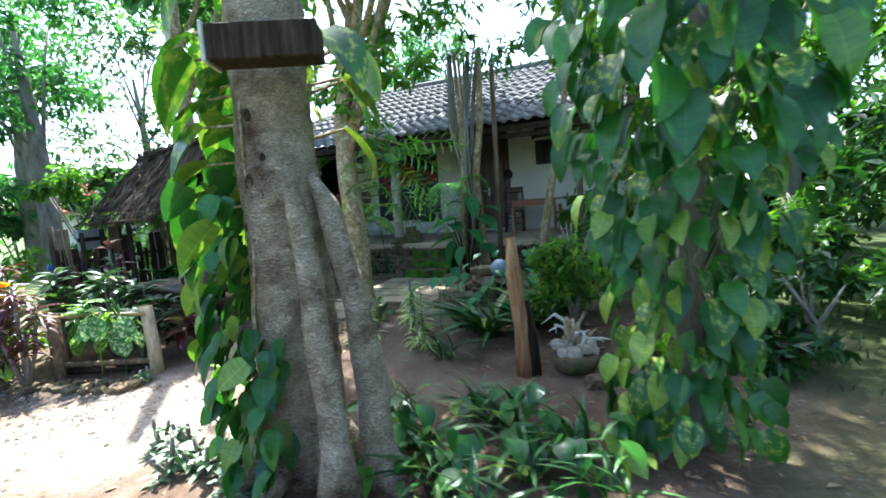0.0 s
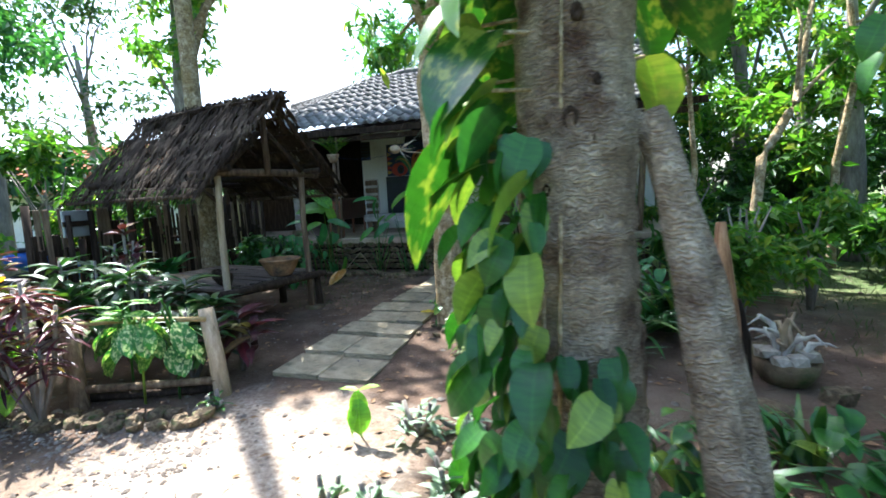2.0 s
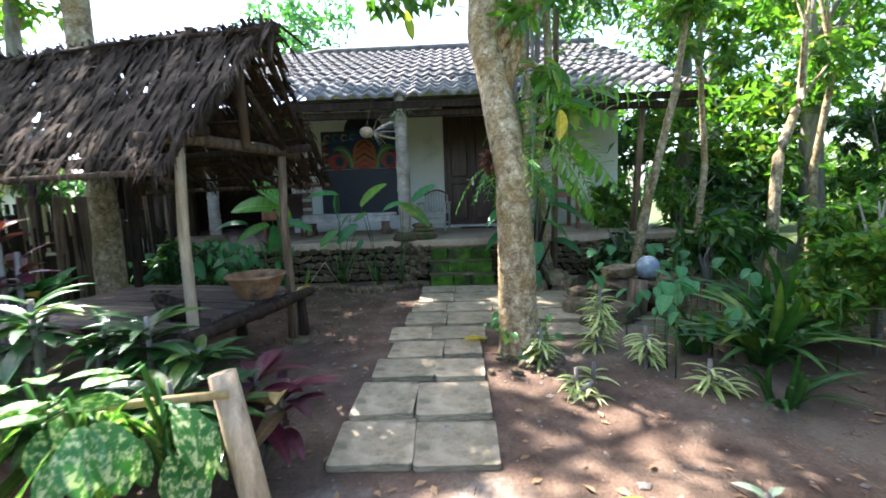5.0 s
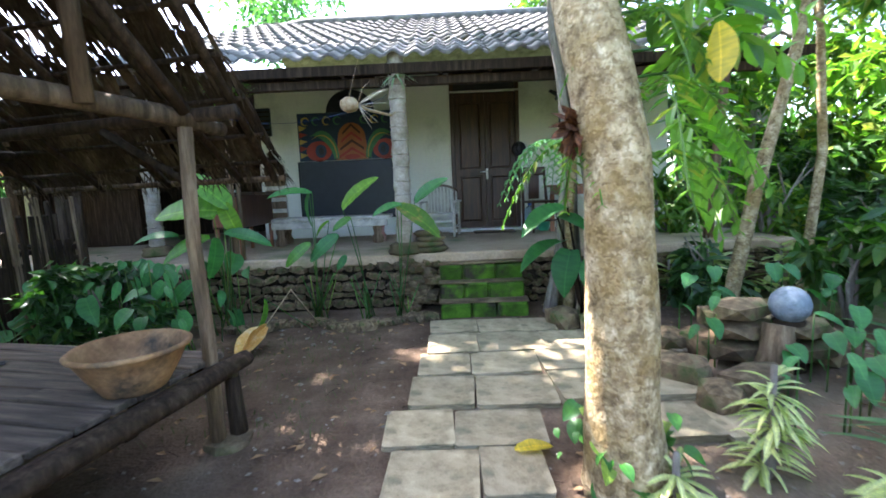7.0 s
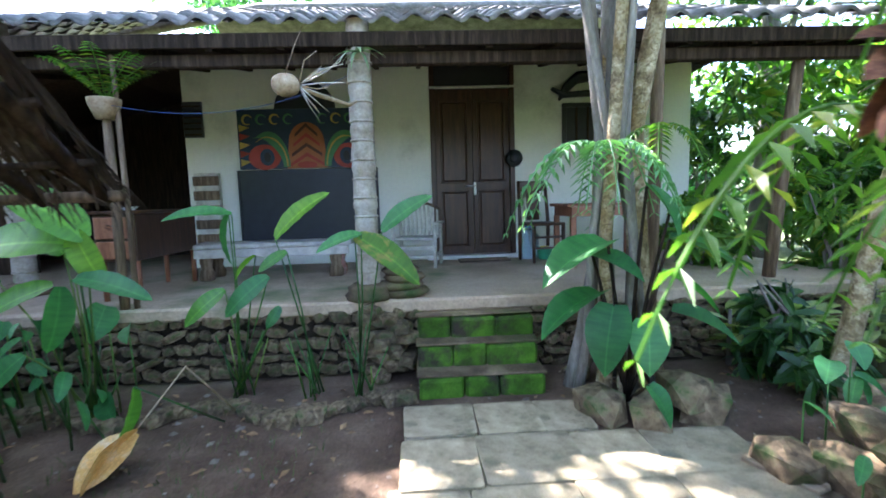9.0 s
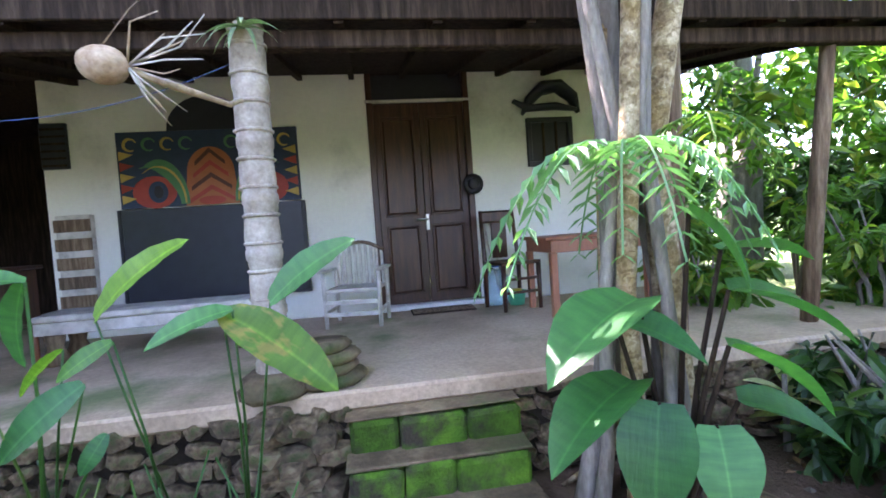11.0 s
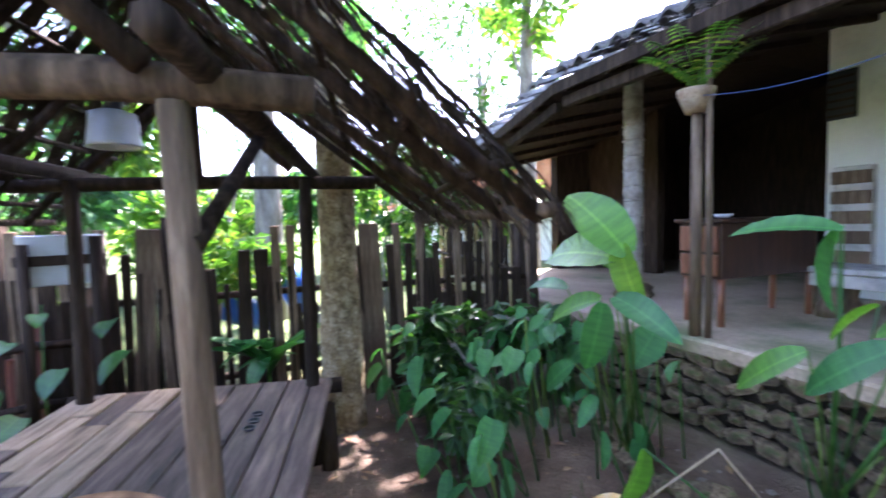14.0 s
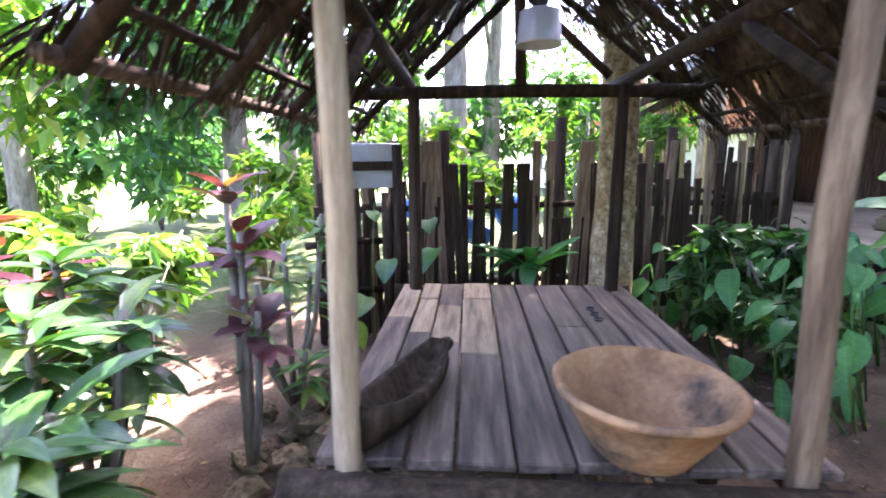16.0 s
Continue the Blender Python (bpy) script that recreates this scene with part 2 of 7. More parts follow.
BARK_BROWN = rough_mat("ridged_brown_bark", (0.3, 0.23, 0.155), (0.58, 0.475, 0.34), (0.78, 0.68, 0.53), 7, 75, 0.92, 1.0, 0.03, (1, 1, 0.9), stain=(0.17, 0.1, 0.065), stain_scale=2.6, stain_at=0.57, vary=0.12)
def ripple(m, scale, strength):
    """Adds fine wavering cross ripples with dark creases to a bark."""
    nt = m.node_tree
    b = nt.nodes["Principled BSDF"]
    co = nt.nodes.new("ShaderNodeTexCoord").outputs["Object"]
    w = nt.nodes.new("ShaderNodeTexWave")
    w.bands_direction = "Z"
    for k, v in (("Scale", scale), ("Distortion", 14.0), ("Detail", 4.0), ("Detail Scale", 1.6)):
        w.inputs[k].default_value = v
    nt.links.new(co, w.inputs[0])
    src = b.inputs[0].links[0].from_socket
    nt.links.new(mixed(nt, 0.5, src, ramp(nt, w.outputs[1], [(0.1, (0.6, 0.57, 0.55)), (0.5, (1, 1, 1)), (0.9, (1.25, 1.22, 1.2))]), "MULTIPLY"), b.inputs[0])
    old = b.inputs["Normal"].links[0].from_socket
    bp = nt.nodes.new("ShaderNodeBump")
    bp.inputs["Strength"].default_value, bp.inputs["Distance"].default_value = strength, 0.02
    nt.links.new(w.outputs[1], bp.inputs["Height"])
    nt.links.new(old, bp.inputs["Normal"])
    nt.links.new(bp.outputs[0], b.inputs["Normal"])


ripple(BARK_BROWN, 17.0, 0.9)
def patches(m, scale, tints, share=0.75):
    """Flaking patches of differing tint over a bark."""
    nt = m.node_tree
    b = nt.nodes["Principled BSDF"]
    co = nt.nodes.new("ShaderNodeTexCoord").outputs["Object"]
    mp = nt.nodes.new("ShaderNodeMapping")
    mp.inputs["Scale"].default_value = (1, 1, 1.5)
    nt.links.new(co, mp.inputs[0])
    wob = nt.nodes.new("ShaderNodeVectorMath")
    wob.operation = "MULTIPLY_ADD"
    nz = nt.nodes.new("ShaderNodeTexNoise")
    nz.inputs["Scale"].default_value, nz.inputs["Detail"].default_value = 22, 4
    nt.links.new(co, nz.inputs[0])
    nt.links.new(nz.outputs[1], wob.inputs[0])
    wob.inputs[1].default_value = (0.13, 0.13, 0.13)
    nt.links.new(mp.outputs[0], wob.inputs[2])
    vo = nt.nodes.new("ShaderNodeTexVoronoi")
    vo.inputs["Scale"].default_value = scale
    nt.links.new(wob.outputs[0], vo.inputs[0])
    sp = nt.nodes.new("ShaderNodeSeparateColor")
    nt.links.new(vo.outputs["Color"], sp.inputs[0])
    src = b.inputs[0].links[0].from_socket
    nt.links.new(mixed(nt, share, src, ramp(nt, sp.outputs[0], tints), "MULTIPLY"), b.inputs[0])
    old = b.inputs["Normal"].links[0].from_socket
    bp = nt.nodes.new("ShaderNodeBump")
    bp.inputs["Strength"].default_value, bp.inputs["Distance"].default_value = 0.6, 0.012
    nt.links.new(sp.outputs[0], bp.inputs["Height"])
    nt.links.new(old, bp.inputs["Normal"])
    nt.links.new(bp.outputs[0], b.inputs["Normal"])


patches(BARK_PALE, 38, [(0.0, (0.5, 0.4, 0.24)), (0.3, (0.95, 0.84, 0.6)), (0.55, (1.25, 1.18, 0.98)), (0.9, (1.6, 1.55, 1.42))], 0.6)
patches(BARK_BROWN, 40, [(0.0, (0.62, 0.56, 0.5)), (0.35, (0.95, 0.92, 0.86)), (0.85, (1.22, 1.18, 1.08))], 0.6)
BARK_GREY = rough_mat("grey_bark", (0.13, 0.11, 0.09), (0.26, 0.23, 0.19), (0.42, 0.39, 0.33), 5, 30, 0.92, 0.8, 0.03, (2, 2, 0.6), vary=0.2)
CLAY = rough_mat("baked_clay", (0.2, 0.1, 0.045), (0.38, 0.21, 0.1), (0.52, 0.32, 0.17), 5, 50, 0.8, 0.3, 0.01, stain=(0.09, 0.07, 0.05), stain_scale=4, stain_at=0.58, vary=0)
HUSK = rough_mat("dry_husk", (0.24, 0.15, 0.08), (0.42, 0.3, 0.18), (0.6, 0.48, 0.33), 10, 60, 0.9, 0.6, 0.01, vary=0.1)
CABINET = rough_mat("cabinet_wood", (0.2, 0.07, 0.03), (0.34, 0.13, 0.06), (0.42, 0.18, 0.09), 5, 40, 0.45, 0.15, 0.004, (4, 4, 0.5), vary=0, spec=0.5)
DEADLEAF = rough_mat("dead_leaf", (0.2, 0.11, 0.05), (0.33, 0.2, 0.1), (0.48, 0.33, 0.18), 6, 40, 0.8, 0.3, 0.005, vary=0.5)
NESTLEAF = rough_mat("dry_reddish_frond", (0.03, 0.013, 0.008), (0.11, 0.045, 0.022), (0.26, 0.125, 0.06), 6, 40, 0.85, 0.4, 0.005, vary=0.6)
DRYGOLD = rough_mat("dry_golden_leaf", (0.62, 0.3, 0.06), (0.8, 0.48, 0.15), (0.88, 0.74, 0.5), 4, 30, 0.7, 0.3, 0.005, vary=0.1)
WHITEWOOD = paint("worn_white_paint", (0.62, 0.58, 0.5), 0.6, wear=0.6)
WHITEPAINT = paint("white_paint", (0.75, 0.74, 0.7), 0.5)
BLACK = paint("matt_black", (0.025, 0.026, 0.03), 0.45)
SLATE = paint("blackboard", (0.03, 0.033, 0.042), 0.35)
METAL = paint("brushed_steel", (0.6, 0.6, 0.6), 0.3, 1.0)
MURALBLUE, MURALGREEN, MURALORANGE, MURALRED, MURALYELLOW = (paint(n, c, 0.55) for n, c in (("mural_navy", (0.03, 0.05, 0.09)), ("mural_green", (0.08, 0.24, 0.1)), ("mural_orange", (0.42, 0.14, 0.05)), ("mural_red", (0.4, 0.06, 0.04)), ("mural_yellow", (0.55, 0.38, 0.08))))
MURALBROWN = paint("mural_brown", (0.11, 0.04, 0.025), 0.55)
BLUE = paint("blue_plastic", (0.03, 0.13, 0.5), 0.3)
CORDBLUE = paint("faded_blue_cord", (0.04, 0.08, 0.2), 0.6)
TOYGREEN = paint("green_plastic", (0.1, 0.6, 0.35), 0.35)
TOYYELLOW = paint("yellow_plastic", (0.75, 0.6, 0.08), 0.35)
GALVANISED = paint("enamel_grey", (0.5, 0.53, 0.53), 0.35, 0.3)
GLOBE = rough_mat("mottled_globe", (0.12, 0.15, 0.18), (0.25, 0.3, 0.35), (0.4, 0.46, 0.5), 14, 60, 0.5, 0.2, 0.004, vary=0)
PINKCLOTH = rough_mat("faded_pink_cloth", (0.3, 0.12, 0.1), (0.5, 0.24, 0.2), (0.45, 0.42, 0.42), 16, 60, 0.9, 0.4, 0.01, vary=0)
BRICKRED = rough_mat("old_red_wood", (0.12, 0.045, 0.03), (0.22, 0.085, 0.055), (0.3, 0.13, 0.09), 6, 50, 0.85, 0.4, 0.01, (5, 5, 0.5), vary=0.3)
BOTTLE, _nt, _b = base_mat("blue_water_bottle", 0.08)
_b.inputs[0].default_value, _b.inputs["Transmission Weight"].default_value, _b.inputs["IOR"].default_value = (0.62, 0.8, 0.92, 1), 0.85, 1.2

POTHOS = leaf_mat("pothos_leaf", (0.018, 0.08, 0.018), (0.05, 0.165, 0.025), (0.2, 0.3, 0.05), 0.28, 0.2, odd_share=0.9)
POTHOS_BIG = leaf_mat("big_pothos_leaf", (0.02, 0.075, 0.014), (0.045, 0.15, 0.02), (0.17, 0.26, 0.04), 0.28, 0.18, spots=(0.24, 0.28, 0.05), spot_scale=2.6, odd_share=0.85)
BROADLEAF = leaf_mat("broad_leaf", (0.07, 0.2, 0.03), (0.11, 0.28, 0.04), (0.15, 0.32, 0.045), 0.35, 0.35, odd_share=0.85)
PALEBLADE = leaf_mat("pale_blade_leaf", (0.12, 0.27, 0.035), (0.18, 0.36, 0.045), None, 0.38, 0.4)
EARLEAF = leaf_mat("elephant_ear_leaf", (0.03, 0.14, 0.045), (0.065, 0.23, 0.07), None, 0.42, 0.3)
STRAP = leaf_mat("strap_leaf", (0.03, 0.1, 0.025), (0.06, 0.17, 0.035), (0.16, 0.24, 0.05), 0.35, 0.3, odd_share=0.85)
# Strap leaf again, with the bed's shade put into a darker green.
SHADESTRAP = leaf_mat("shaded_strap_leaf", (0.015, 0.055, 0.015), (0.035, 0.1, 0.025), (0.09, 0.15, 0.03), 0.35, 0.18, odd_share=0.85)
BROWNED = leaf_mat("browning_leaf", (0.09, 0.2, 0.03), (0.12, 0.24, 0.035), None, 0.4, 0.4, spots=(0.26, 0.24, 0.06), spot_scale=3.2)
STRIPED = leaf_mat("cream_striped_leaf", (0.26, 0.32, 0.11), (0.52, 0.55, 0.31), None, 0.4, 0.3)
SPOTTED = leaf_mat("spotted_dumb_cane_leaf", (0.03, 0.13, 0.03), (0.06, 0.2, 0.04), None, 0.35, 0.3, spots=(0.5, 0.55, 0.3), spot_scale=7)
REDLEAF = leaf_mat("red_leaf", (0.035, 0.01, 0.018), (0.13, 0.022, 0.04), (0.2, 0.16, 0.07), 0.4, 0.2, odd_share=0.85)
ORANGELEAF = leaf_mat("orange_green_leaf", (0.12, 0.24, 0.03), (0.34, 0.4, 0.04), (0.62, 0.24, 0.03), 0.4, 0.35, odd_share=0.72)
LIMELEAF = leaf_mat("lime_leaf", (0.16, 0.36, 0.03), (0.26, 0.46, 0.04), None, 0.4, 0.4)
SILVERLEAF = leaf_mat("silvery_leaf", (0.13, 0.2, 0.14), (0.22, 0.3, 0.22), None, 0.5, 0.25)
YELLOWLEAF = leaf_mat("yellowed_leaf", (0.5, 0.36, 0.03), (0.62, 0.46, 0.05), None, 0.4, 0.4)
CROWN = leaf_mat("crown_leaves", (0.025, 0.075, 0.015), (0.07, 0.16, 0.03), (0.15, 0.22, 0.04), 0.4, 0.4, island=True)
CROWN_LIGHT = leaf_mat("light_crown_leaves", (0.05, 0.13, 0.02), (0.13, 0.25, 0.035), (0.26, 0.3, 0.05), 0.4, 0.45, island=True)
CROWN_DARK = leaf_mat("dark_crown_leaves", (0.018, 0.055, 0.016), (0.04, 0.11, 0.025), (0.08, 0.16, 0.03), 0.35, 0.3, island=True)
CROWN_LIME = leaf_mat("lime_frond_leaves", (0.1, 0.24, 0.03), (0.2, 0.38, 0.045), None, 0.4, 0.45, island=True)
CROWN_FERN = leaf_mat("pale_fern_leaves", (0.12, 0.27, 0.13), (0.2, 0.38, 0.2), None, 0.4, 0.4, island=True)
CROWN_BLUE = leaf_mat("cool_crown_leaves", (0.03, 0.1, 0.045), (0.06, 0.17, 0.07), (0.1, 0.2, 0.06), 0.4, 0.4, island=True)


# ---- building helpers ----
rng = random.Random(7)


def U(a, b):
    return rng.uniform(a, b)


def mesh_of(name, verts, faces, material, smooth=False):
    me = bpy.data.meshes.new(name)
    me.from_pydata([tuple(v) for v in verts], [], faces)
    me.materials.append(material)
    if smooth:
        me.polygons.foreach_set("use_smooth", [True] * len(me.polygons))
    me.update()
    return me


def from_bm(name, bm, material, smooth=False):
    me = bpy.data.meshes.new(name)
    bmesh.ops.recalc_face_normals(bm, faces=bm.faces)
    bm.to_mesh(me)
    bm.free()
    me.materials.append(material)
    if smooth:
        me.polygons.foreach_set("use_smooth", [True] * len(me.polygons))
    return me


def world_of(ob):
    m = ob.matrix_basis.copy()
    while ob.parent:
        ob = ob.parent
        m = ob.matrix_basis @ m
    return m


def child(name, me, parent, m=None, label=""):
    """A mesh as a part of parent; m is its pose in the parent's own space."""
    ob = new(name, me)
    ob.parent = parent
    ob.matrix_basis = m or Matrix()
    return tagged(ob, label)


def part(name, bm, material, parent, label="", smooth=False):
    return child(name, from_bm(name, bm, material, smooth), parent, None, label)


def thing(name, m, label, category, group="", kind=""):
    ob = new(name)
    ob.empty_display_size = 0.1
    ob.matrix_basis = m
    return tagged(ob, label, category, group, kind)


def solid(name, me, label, category="", kind="", group="", m=None):
    ob = new(name, me)
    if m:
        ob.matrix_basis = m
    return tagged(ob, label, category, group, kind)


def add_box(bm, x0, x1, y0, y1, z0, z1, bevel=0.006, wobble=0.0, m=None):
    r = bmesh.ops.create_cube(bm, size=1)
    vs = r["verts"]
    for v in vs:
        v.co = Vector(((x0 + x1) / 2 + v.co.x * (x1 - x0) + U(-wobble, wobble), (y0 + y1) / 2 + v.co.y * (y1 - y0) + U(-wobble, wobble), (z0 + z1) / 2 + v.co.z * (z1 - z0) + U(-wobble, wobble)))
        if m:
            v.co = m @ v.co
    if bevel:
        es = list({e for v in vs for e in v.link_edges})
        bmesh.ops.bevel(bm, geom=es, offset=bevel, segments=1, affect="EDGES")
    return bm


def box_bm(x0, x1, y0, y1, z0, z1, bevel=0.006, wobble=0.0):
    return add_box(bmesh.new(), x0, x1, y0, y1, z0, z1, bevel, wobble)


def tube_data(pts, radii, sides=8, rough=0.0, flat=1.0, squash=None):
    """Vertices and faces of a capped, tapered tube along pts."""
    pts = [Vector(p) for p in pts]
    verts, faces = [], []
    up = Vector((0.13, 0.21, 1)).normalized()
    for i, p in enumerate(pts):
        d = (pts[min(i + 1, len(pts) - 1)] - pts[max(i - 1, 0)]).normalized()
        s = d.cross(up if abs(d.dot(up)) < 0.93 else Vector((1, 0.1, 0))).normalized()
        q = s.cross(d)
        for k in range(sides):
            a = 2 * math.pi * k / sides
            r = radii[i] * (1 + (noise.noise(p * 3.1 + Vector((math.cos(a), math.sin(a), 0.0)) * 0.8) * rough if rough else 0))
            verts.append(p + s * (math.cos(a) * r) + q * (math.sin(a) * r * flat))
    for i in range(len(pts) - 1):
        for k in range(sides):
            a, b = i * sides + k, i * sides + (k + 1) % sides
            faces.append((a, b, b + sides, a + sides))
    faces.append(tuple(range(sides))[::-1])
    faces.append(tuple(range((len(pts) - 1) * sides, len(pts) * sides)))
    return verts, faces


def bend(a, b, n=6, sag=0.0, wob=0.0):
    a, b = Vector(a), Vector(b)
    out = []
    for i in range(n + 1):
        t = i / n
        p = a.lerp(b, t) + Vector((U(-wob, wob), U(-wob, wob), U(-wob, wob) - sag * 4 * t * (1 - t)))
        out.append(p)
    return out


def join(data):
    verts, faces = [], []
    for v, f in data:
        o = len(verts)
        verts.extend(v)
        faces.extend(tuple(i + o for i in q) for q in f)
    return verts, faces


def rod(name, pts, radii, material, parent, sides=8, rough=0.0, label="", flat=1.0):
    return child(name, mesh_of(name, *tube_data(pts, radii, sides, rough, flat), material, True), parent, None, label)


def lathe_data(profile, sides=24, rough=0.0):
    verts, faces = [], []
    for j, (r, z) in enumerate(profile):
        for k in range(sides):
            a = 2 * math.pi * k / sides
            rr = r * (1 + rough * noise.noise(Vector((math.cos(a) * 2, math.sin(a) * 2, z * 9))))
            verts.append(Vector((math.cos(a) * rr, math.sin(a) * rr, z)))
    for j in range(len(profile) - 1):
        for k in range(sides):
            a, b = j * sides + k, j * sides + (k + 1) % sides
            faces.append((a, b, b + sides, a + sides))
    return verts, faces


def blade(width, n=7, fold=0.12, droop=0.25, cut=0.0, wave=0.0):
    """A unit leaf along +x: width(t) gives the half width; cut: depth of its lobes."""
    verts, faces = [], []
    for i in range(n + 1):
        t = i / n
        w = width(t) * (1 - (cut if i % 2 else 0))
        z = -droop * t * t
        x = t - droop * 0.35 * t * t
        wz = wave * math.sin(i * 2.1)
        verts += [Vector((x - cut * 0.08 * (i % 2), w, z + fold * w + wz)), Vector((x, 0, z)), Vector((x, -w, z + fold * w - wz))]
    for i in range(n):
        a = 3 * i
        faces += [(a, a + 1, a + 4, a + 3), (a + 1, a + 2, a + 5, a + 4)]
    return verts, faces


def heart(t):
    return 0.42 * (math.sin(math.pi * min(1, (t + 0.16) / 1.16)) ** 0.75) * (1 - 0.35 * t) if t < 1 else 0.0


def lance(t):
    return 0.085 * math.sin(math.pi * (0.06 + 0.94 * t)) ** 0.8 if t < 1 else 0.0


def oval(t):
    return 0.27 * math.sin(math.pi * (0.04 + 0.96 * t)) ** 0.7 if t < 1 else 0.0


def mango(t):
    return 0.13 * math.sin(math.pi * (0.04 + 0.96 * t)) ** 0.8 if t < 1 else 0.0


def ribbon(t):
    return 0.035 * (1 - t ** 3)


HEART, LANCE, OVAL, MANGO, RIBBON = blade(heart, 7, 0.25, 0.3), blade(lance, 6, 0.5, 0.35), blade(oval, 8, 0.16, 0.2, 0, 0.01), blade(mango, 4, 0.25, 0.25), blade(ribbon, 6, 0.4, 0.7)
SMALL = ([Vector((0, 0, 0)), Vector((0.45, 0.2, 0.05)), Vector((1, 0, -0.12)), Vector((0.45, -0.2, 0.05))], [(0, 1, 2), (0, 2, 3)])
RIBBON_LOW = blade(ribbon, 3, 0.3, 0.25)


def along(base, tip, roll=0.0, widen=1.0):
    """The pose that lays a unit leaf from base to tip."""
    base, tip = Vector(base), Vector(tip)
    x = tip - base
    n = x.length
    x.normalize()
    up = Vector((0, 0, 1)) if abs(x.z) < 0.95 else Vector((0.7, 0.7, 0))
    y = up.cross(x).normalized()
    z = x.cross(y)
    m = Matrix((x, y * widen, z)).transposed().to_4x4() * 1.0
    return Matrix.Translation(base) @ m @ Matrix.Rotation(radians(roll), 4, "X") @ Matrix.Diagonal((n, n, n, 1))


def scatter(shape, poses):
    v0 = np.array([[*v, 1.0] for v in shape[0]])
    verts, faces = [], []
    for i, m in enumerate(poses):
        verts.extend((v0 @ np.array(m).T)[:, :3].tolist())
        o = i * len(v0)
        faces.extend(tuple(k + o for k in f) for f in shape[1])
    return verts, faces


LEAFMESH = {}


def leaf_mesh(shape_name, shape, material):
    key = (shape_name, material.name)
    if key not in LEAFMESH:
        LEAFMESH[key] = mesh_of("leaf", *shape, material, True)
    return LEAFMESH[key]


def leafy(name, base, leaves, label, category, group="", stems=(), stem_mat=None, stem_r=0.006):
    """A plant: a stem mesh and every leaf a part. leaves: (mesh, base, tip, roll, widen) in the world."""
    base = Vector(base)
    root = thing(name, Matrix.Translation(base), label, category, group)
    for s in stems:
        child("stem", mesh_of("stem", *tube_data([Vector(p) - base for p in s], [stem_r * (1 - 0.5 * i / len(s)) for i in range(len(s))], 5), stem_mat or STRAP, True), root)
    for me, b, t, roll, widen in leaves:
        child("leaf", me, root, along(Vector(b) - base, Vector(t) - base, roll, widen))
    return root


def stone_mesh(seed, material, squash=(1, 1, 1)):
    bm = bmesh.new()
    bmesh.ops.create_icosphere(bm, subdivisions=1, radius=0.5)
    for v in bm.verts:
        n = noise.noise_vector(v.co * 1.7 + Vector((seed * 3.3, seed, 1)))
        c = v.co.copy()
        for k in range(3):
            c[k] = max(-0.36, min(0.36, c[k])) * 1.35
        v.co = c + n * 0.16
        v.co = Vector((v.co.x * squash[0], v.co.y * squash[1], v.co.z * squash[2]))
    return from_bm("stone", bm, material)


def ground_z(x, y):
    ys = (-100, 3.0, 4.2, 5.2, 6.5, 8.0, 100)
    zs = (-0.13, -0.12, -0.07, 0.0, 0.07, 0.08, 0.08)
    z = float(np.interp(y, ys, zs))
    if -9 < x < 3 and -2 < y < 10:
        z += 0.018 * noise.noise(Vector((x * 1.3, y * 1.3, 0))) + 0.006 * noise.noise(Vector((x * 6, y * 6, 3)))
    return z


def on(x, y, lift=0.0):
    return Vector((x, y, ground_z(x, y) + lift))


# ---- ground ----
PZ = 0.65          # porch floor
gx = [-600, -150, -60, -30, -20, -15] + [-12 + 0.14 * i for i in range(108)] + [4, 6, 9, 14, 25, 60, 150, 600]
gy = [-600, -150, -60, -30, -15, -8, -5] + [-3 + 0.14 * i for i in range(86)] + [10, 13, 18, 30, 60, 150, 600]
gv = [(x, y, ground_z(x, y)) for y in gy for x in gx]
gf = [(j * len(gx) + i, j * len(gx) + i + 1, (j + 1) * len(gx) + i + 1, (j + 1) * len(gx) + i) for j in range(len(gy) - 1) for i in range(len(gx) - 1)]
solid("ground", mesh_of("ground", gv, gf, SOIL, True), "bare reddish brown garden soil with pale dusty patches and a painted sun patch", "ground", "structure")

# ---- porch, steps, house shell ----
bm = bmesh.new()
add_box(bm, -10.4, -0.7, 8.43, 13.0, PZ - 0.1, PZ, 0.015)
add_box(bm, -10.4, -0.7, 8.56, 13.0, -0.1, PZ - 0.1, 0)
porch = solid("porch_floor", from_bm("porch_floor", bm, CONCRETE), "stained concrete porch slab on a rubble stone base", "floor", "structure")
bm = bmesh.new()
add_box(bm, -9.5, -4.42, 8.49, 8.555, -0.1, PZ - 0.102, 0)
add_box(bm, -3.58, -0.8, 8.49, 8.555, -0.1, PZ - 0.102, 0)
wall_porch = solid("wall_porch", from_bm("wall_porch", bm, MORTAR), "rubble stone porch base wall with dark mortar", "wall", "structure")
for wn_, (x0, x1, y0, y1, z0, z1), wl in (("wall_west", (-7.1, -4.2, 10.8, 10.95, PZ, 3.1), "white lime plastered house wall with faint stains"), ("wall_east", (-3.17, -0.95, 10.8, 10.95, PZ, 3.1), "white lime plastered house wall beside the door"), ("wall_over_door", (-4.2, -3.17, 10.8, 10.95, 3.02, 3.1), "plastered strip above the door"), ("wall_end", (-1.1, -0.95, 10.95, 16, PZ, 3.15), "white plastered end wall of the house")):
    solid(wn_, from_bm(wn_, add_box(bmesh.new(), x0, x1, y0, y1, z0, z1, 0.004), PLASTER), wl, "wall", "structure")
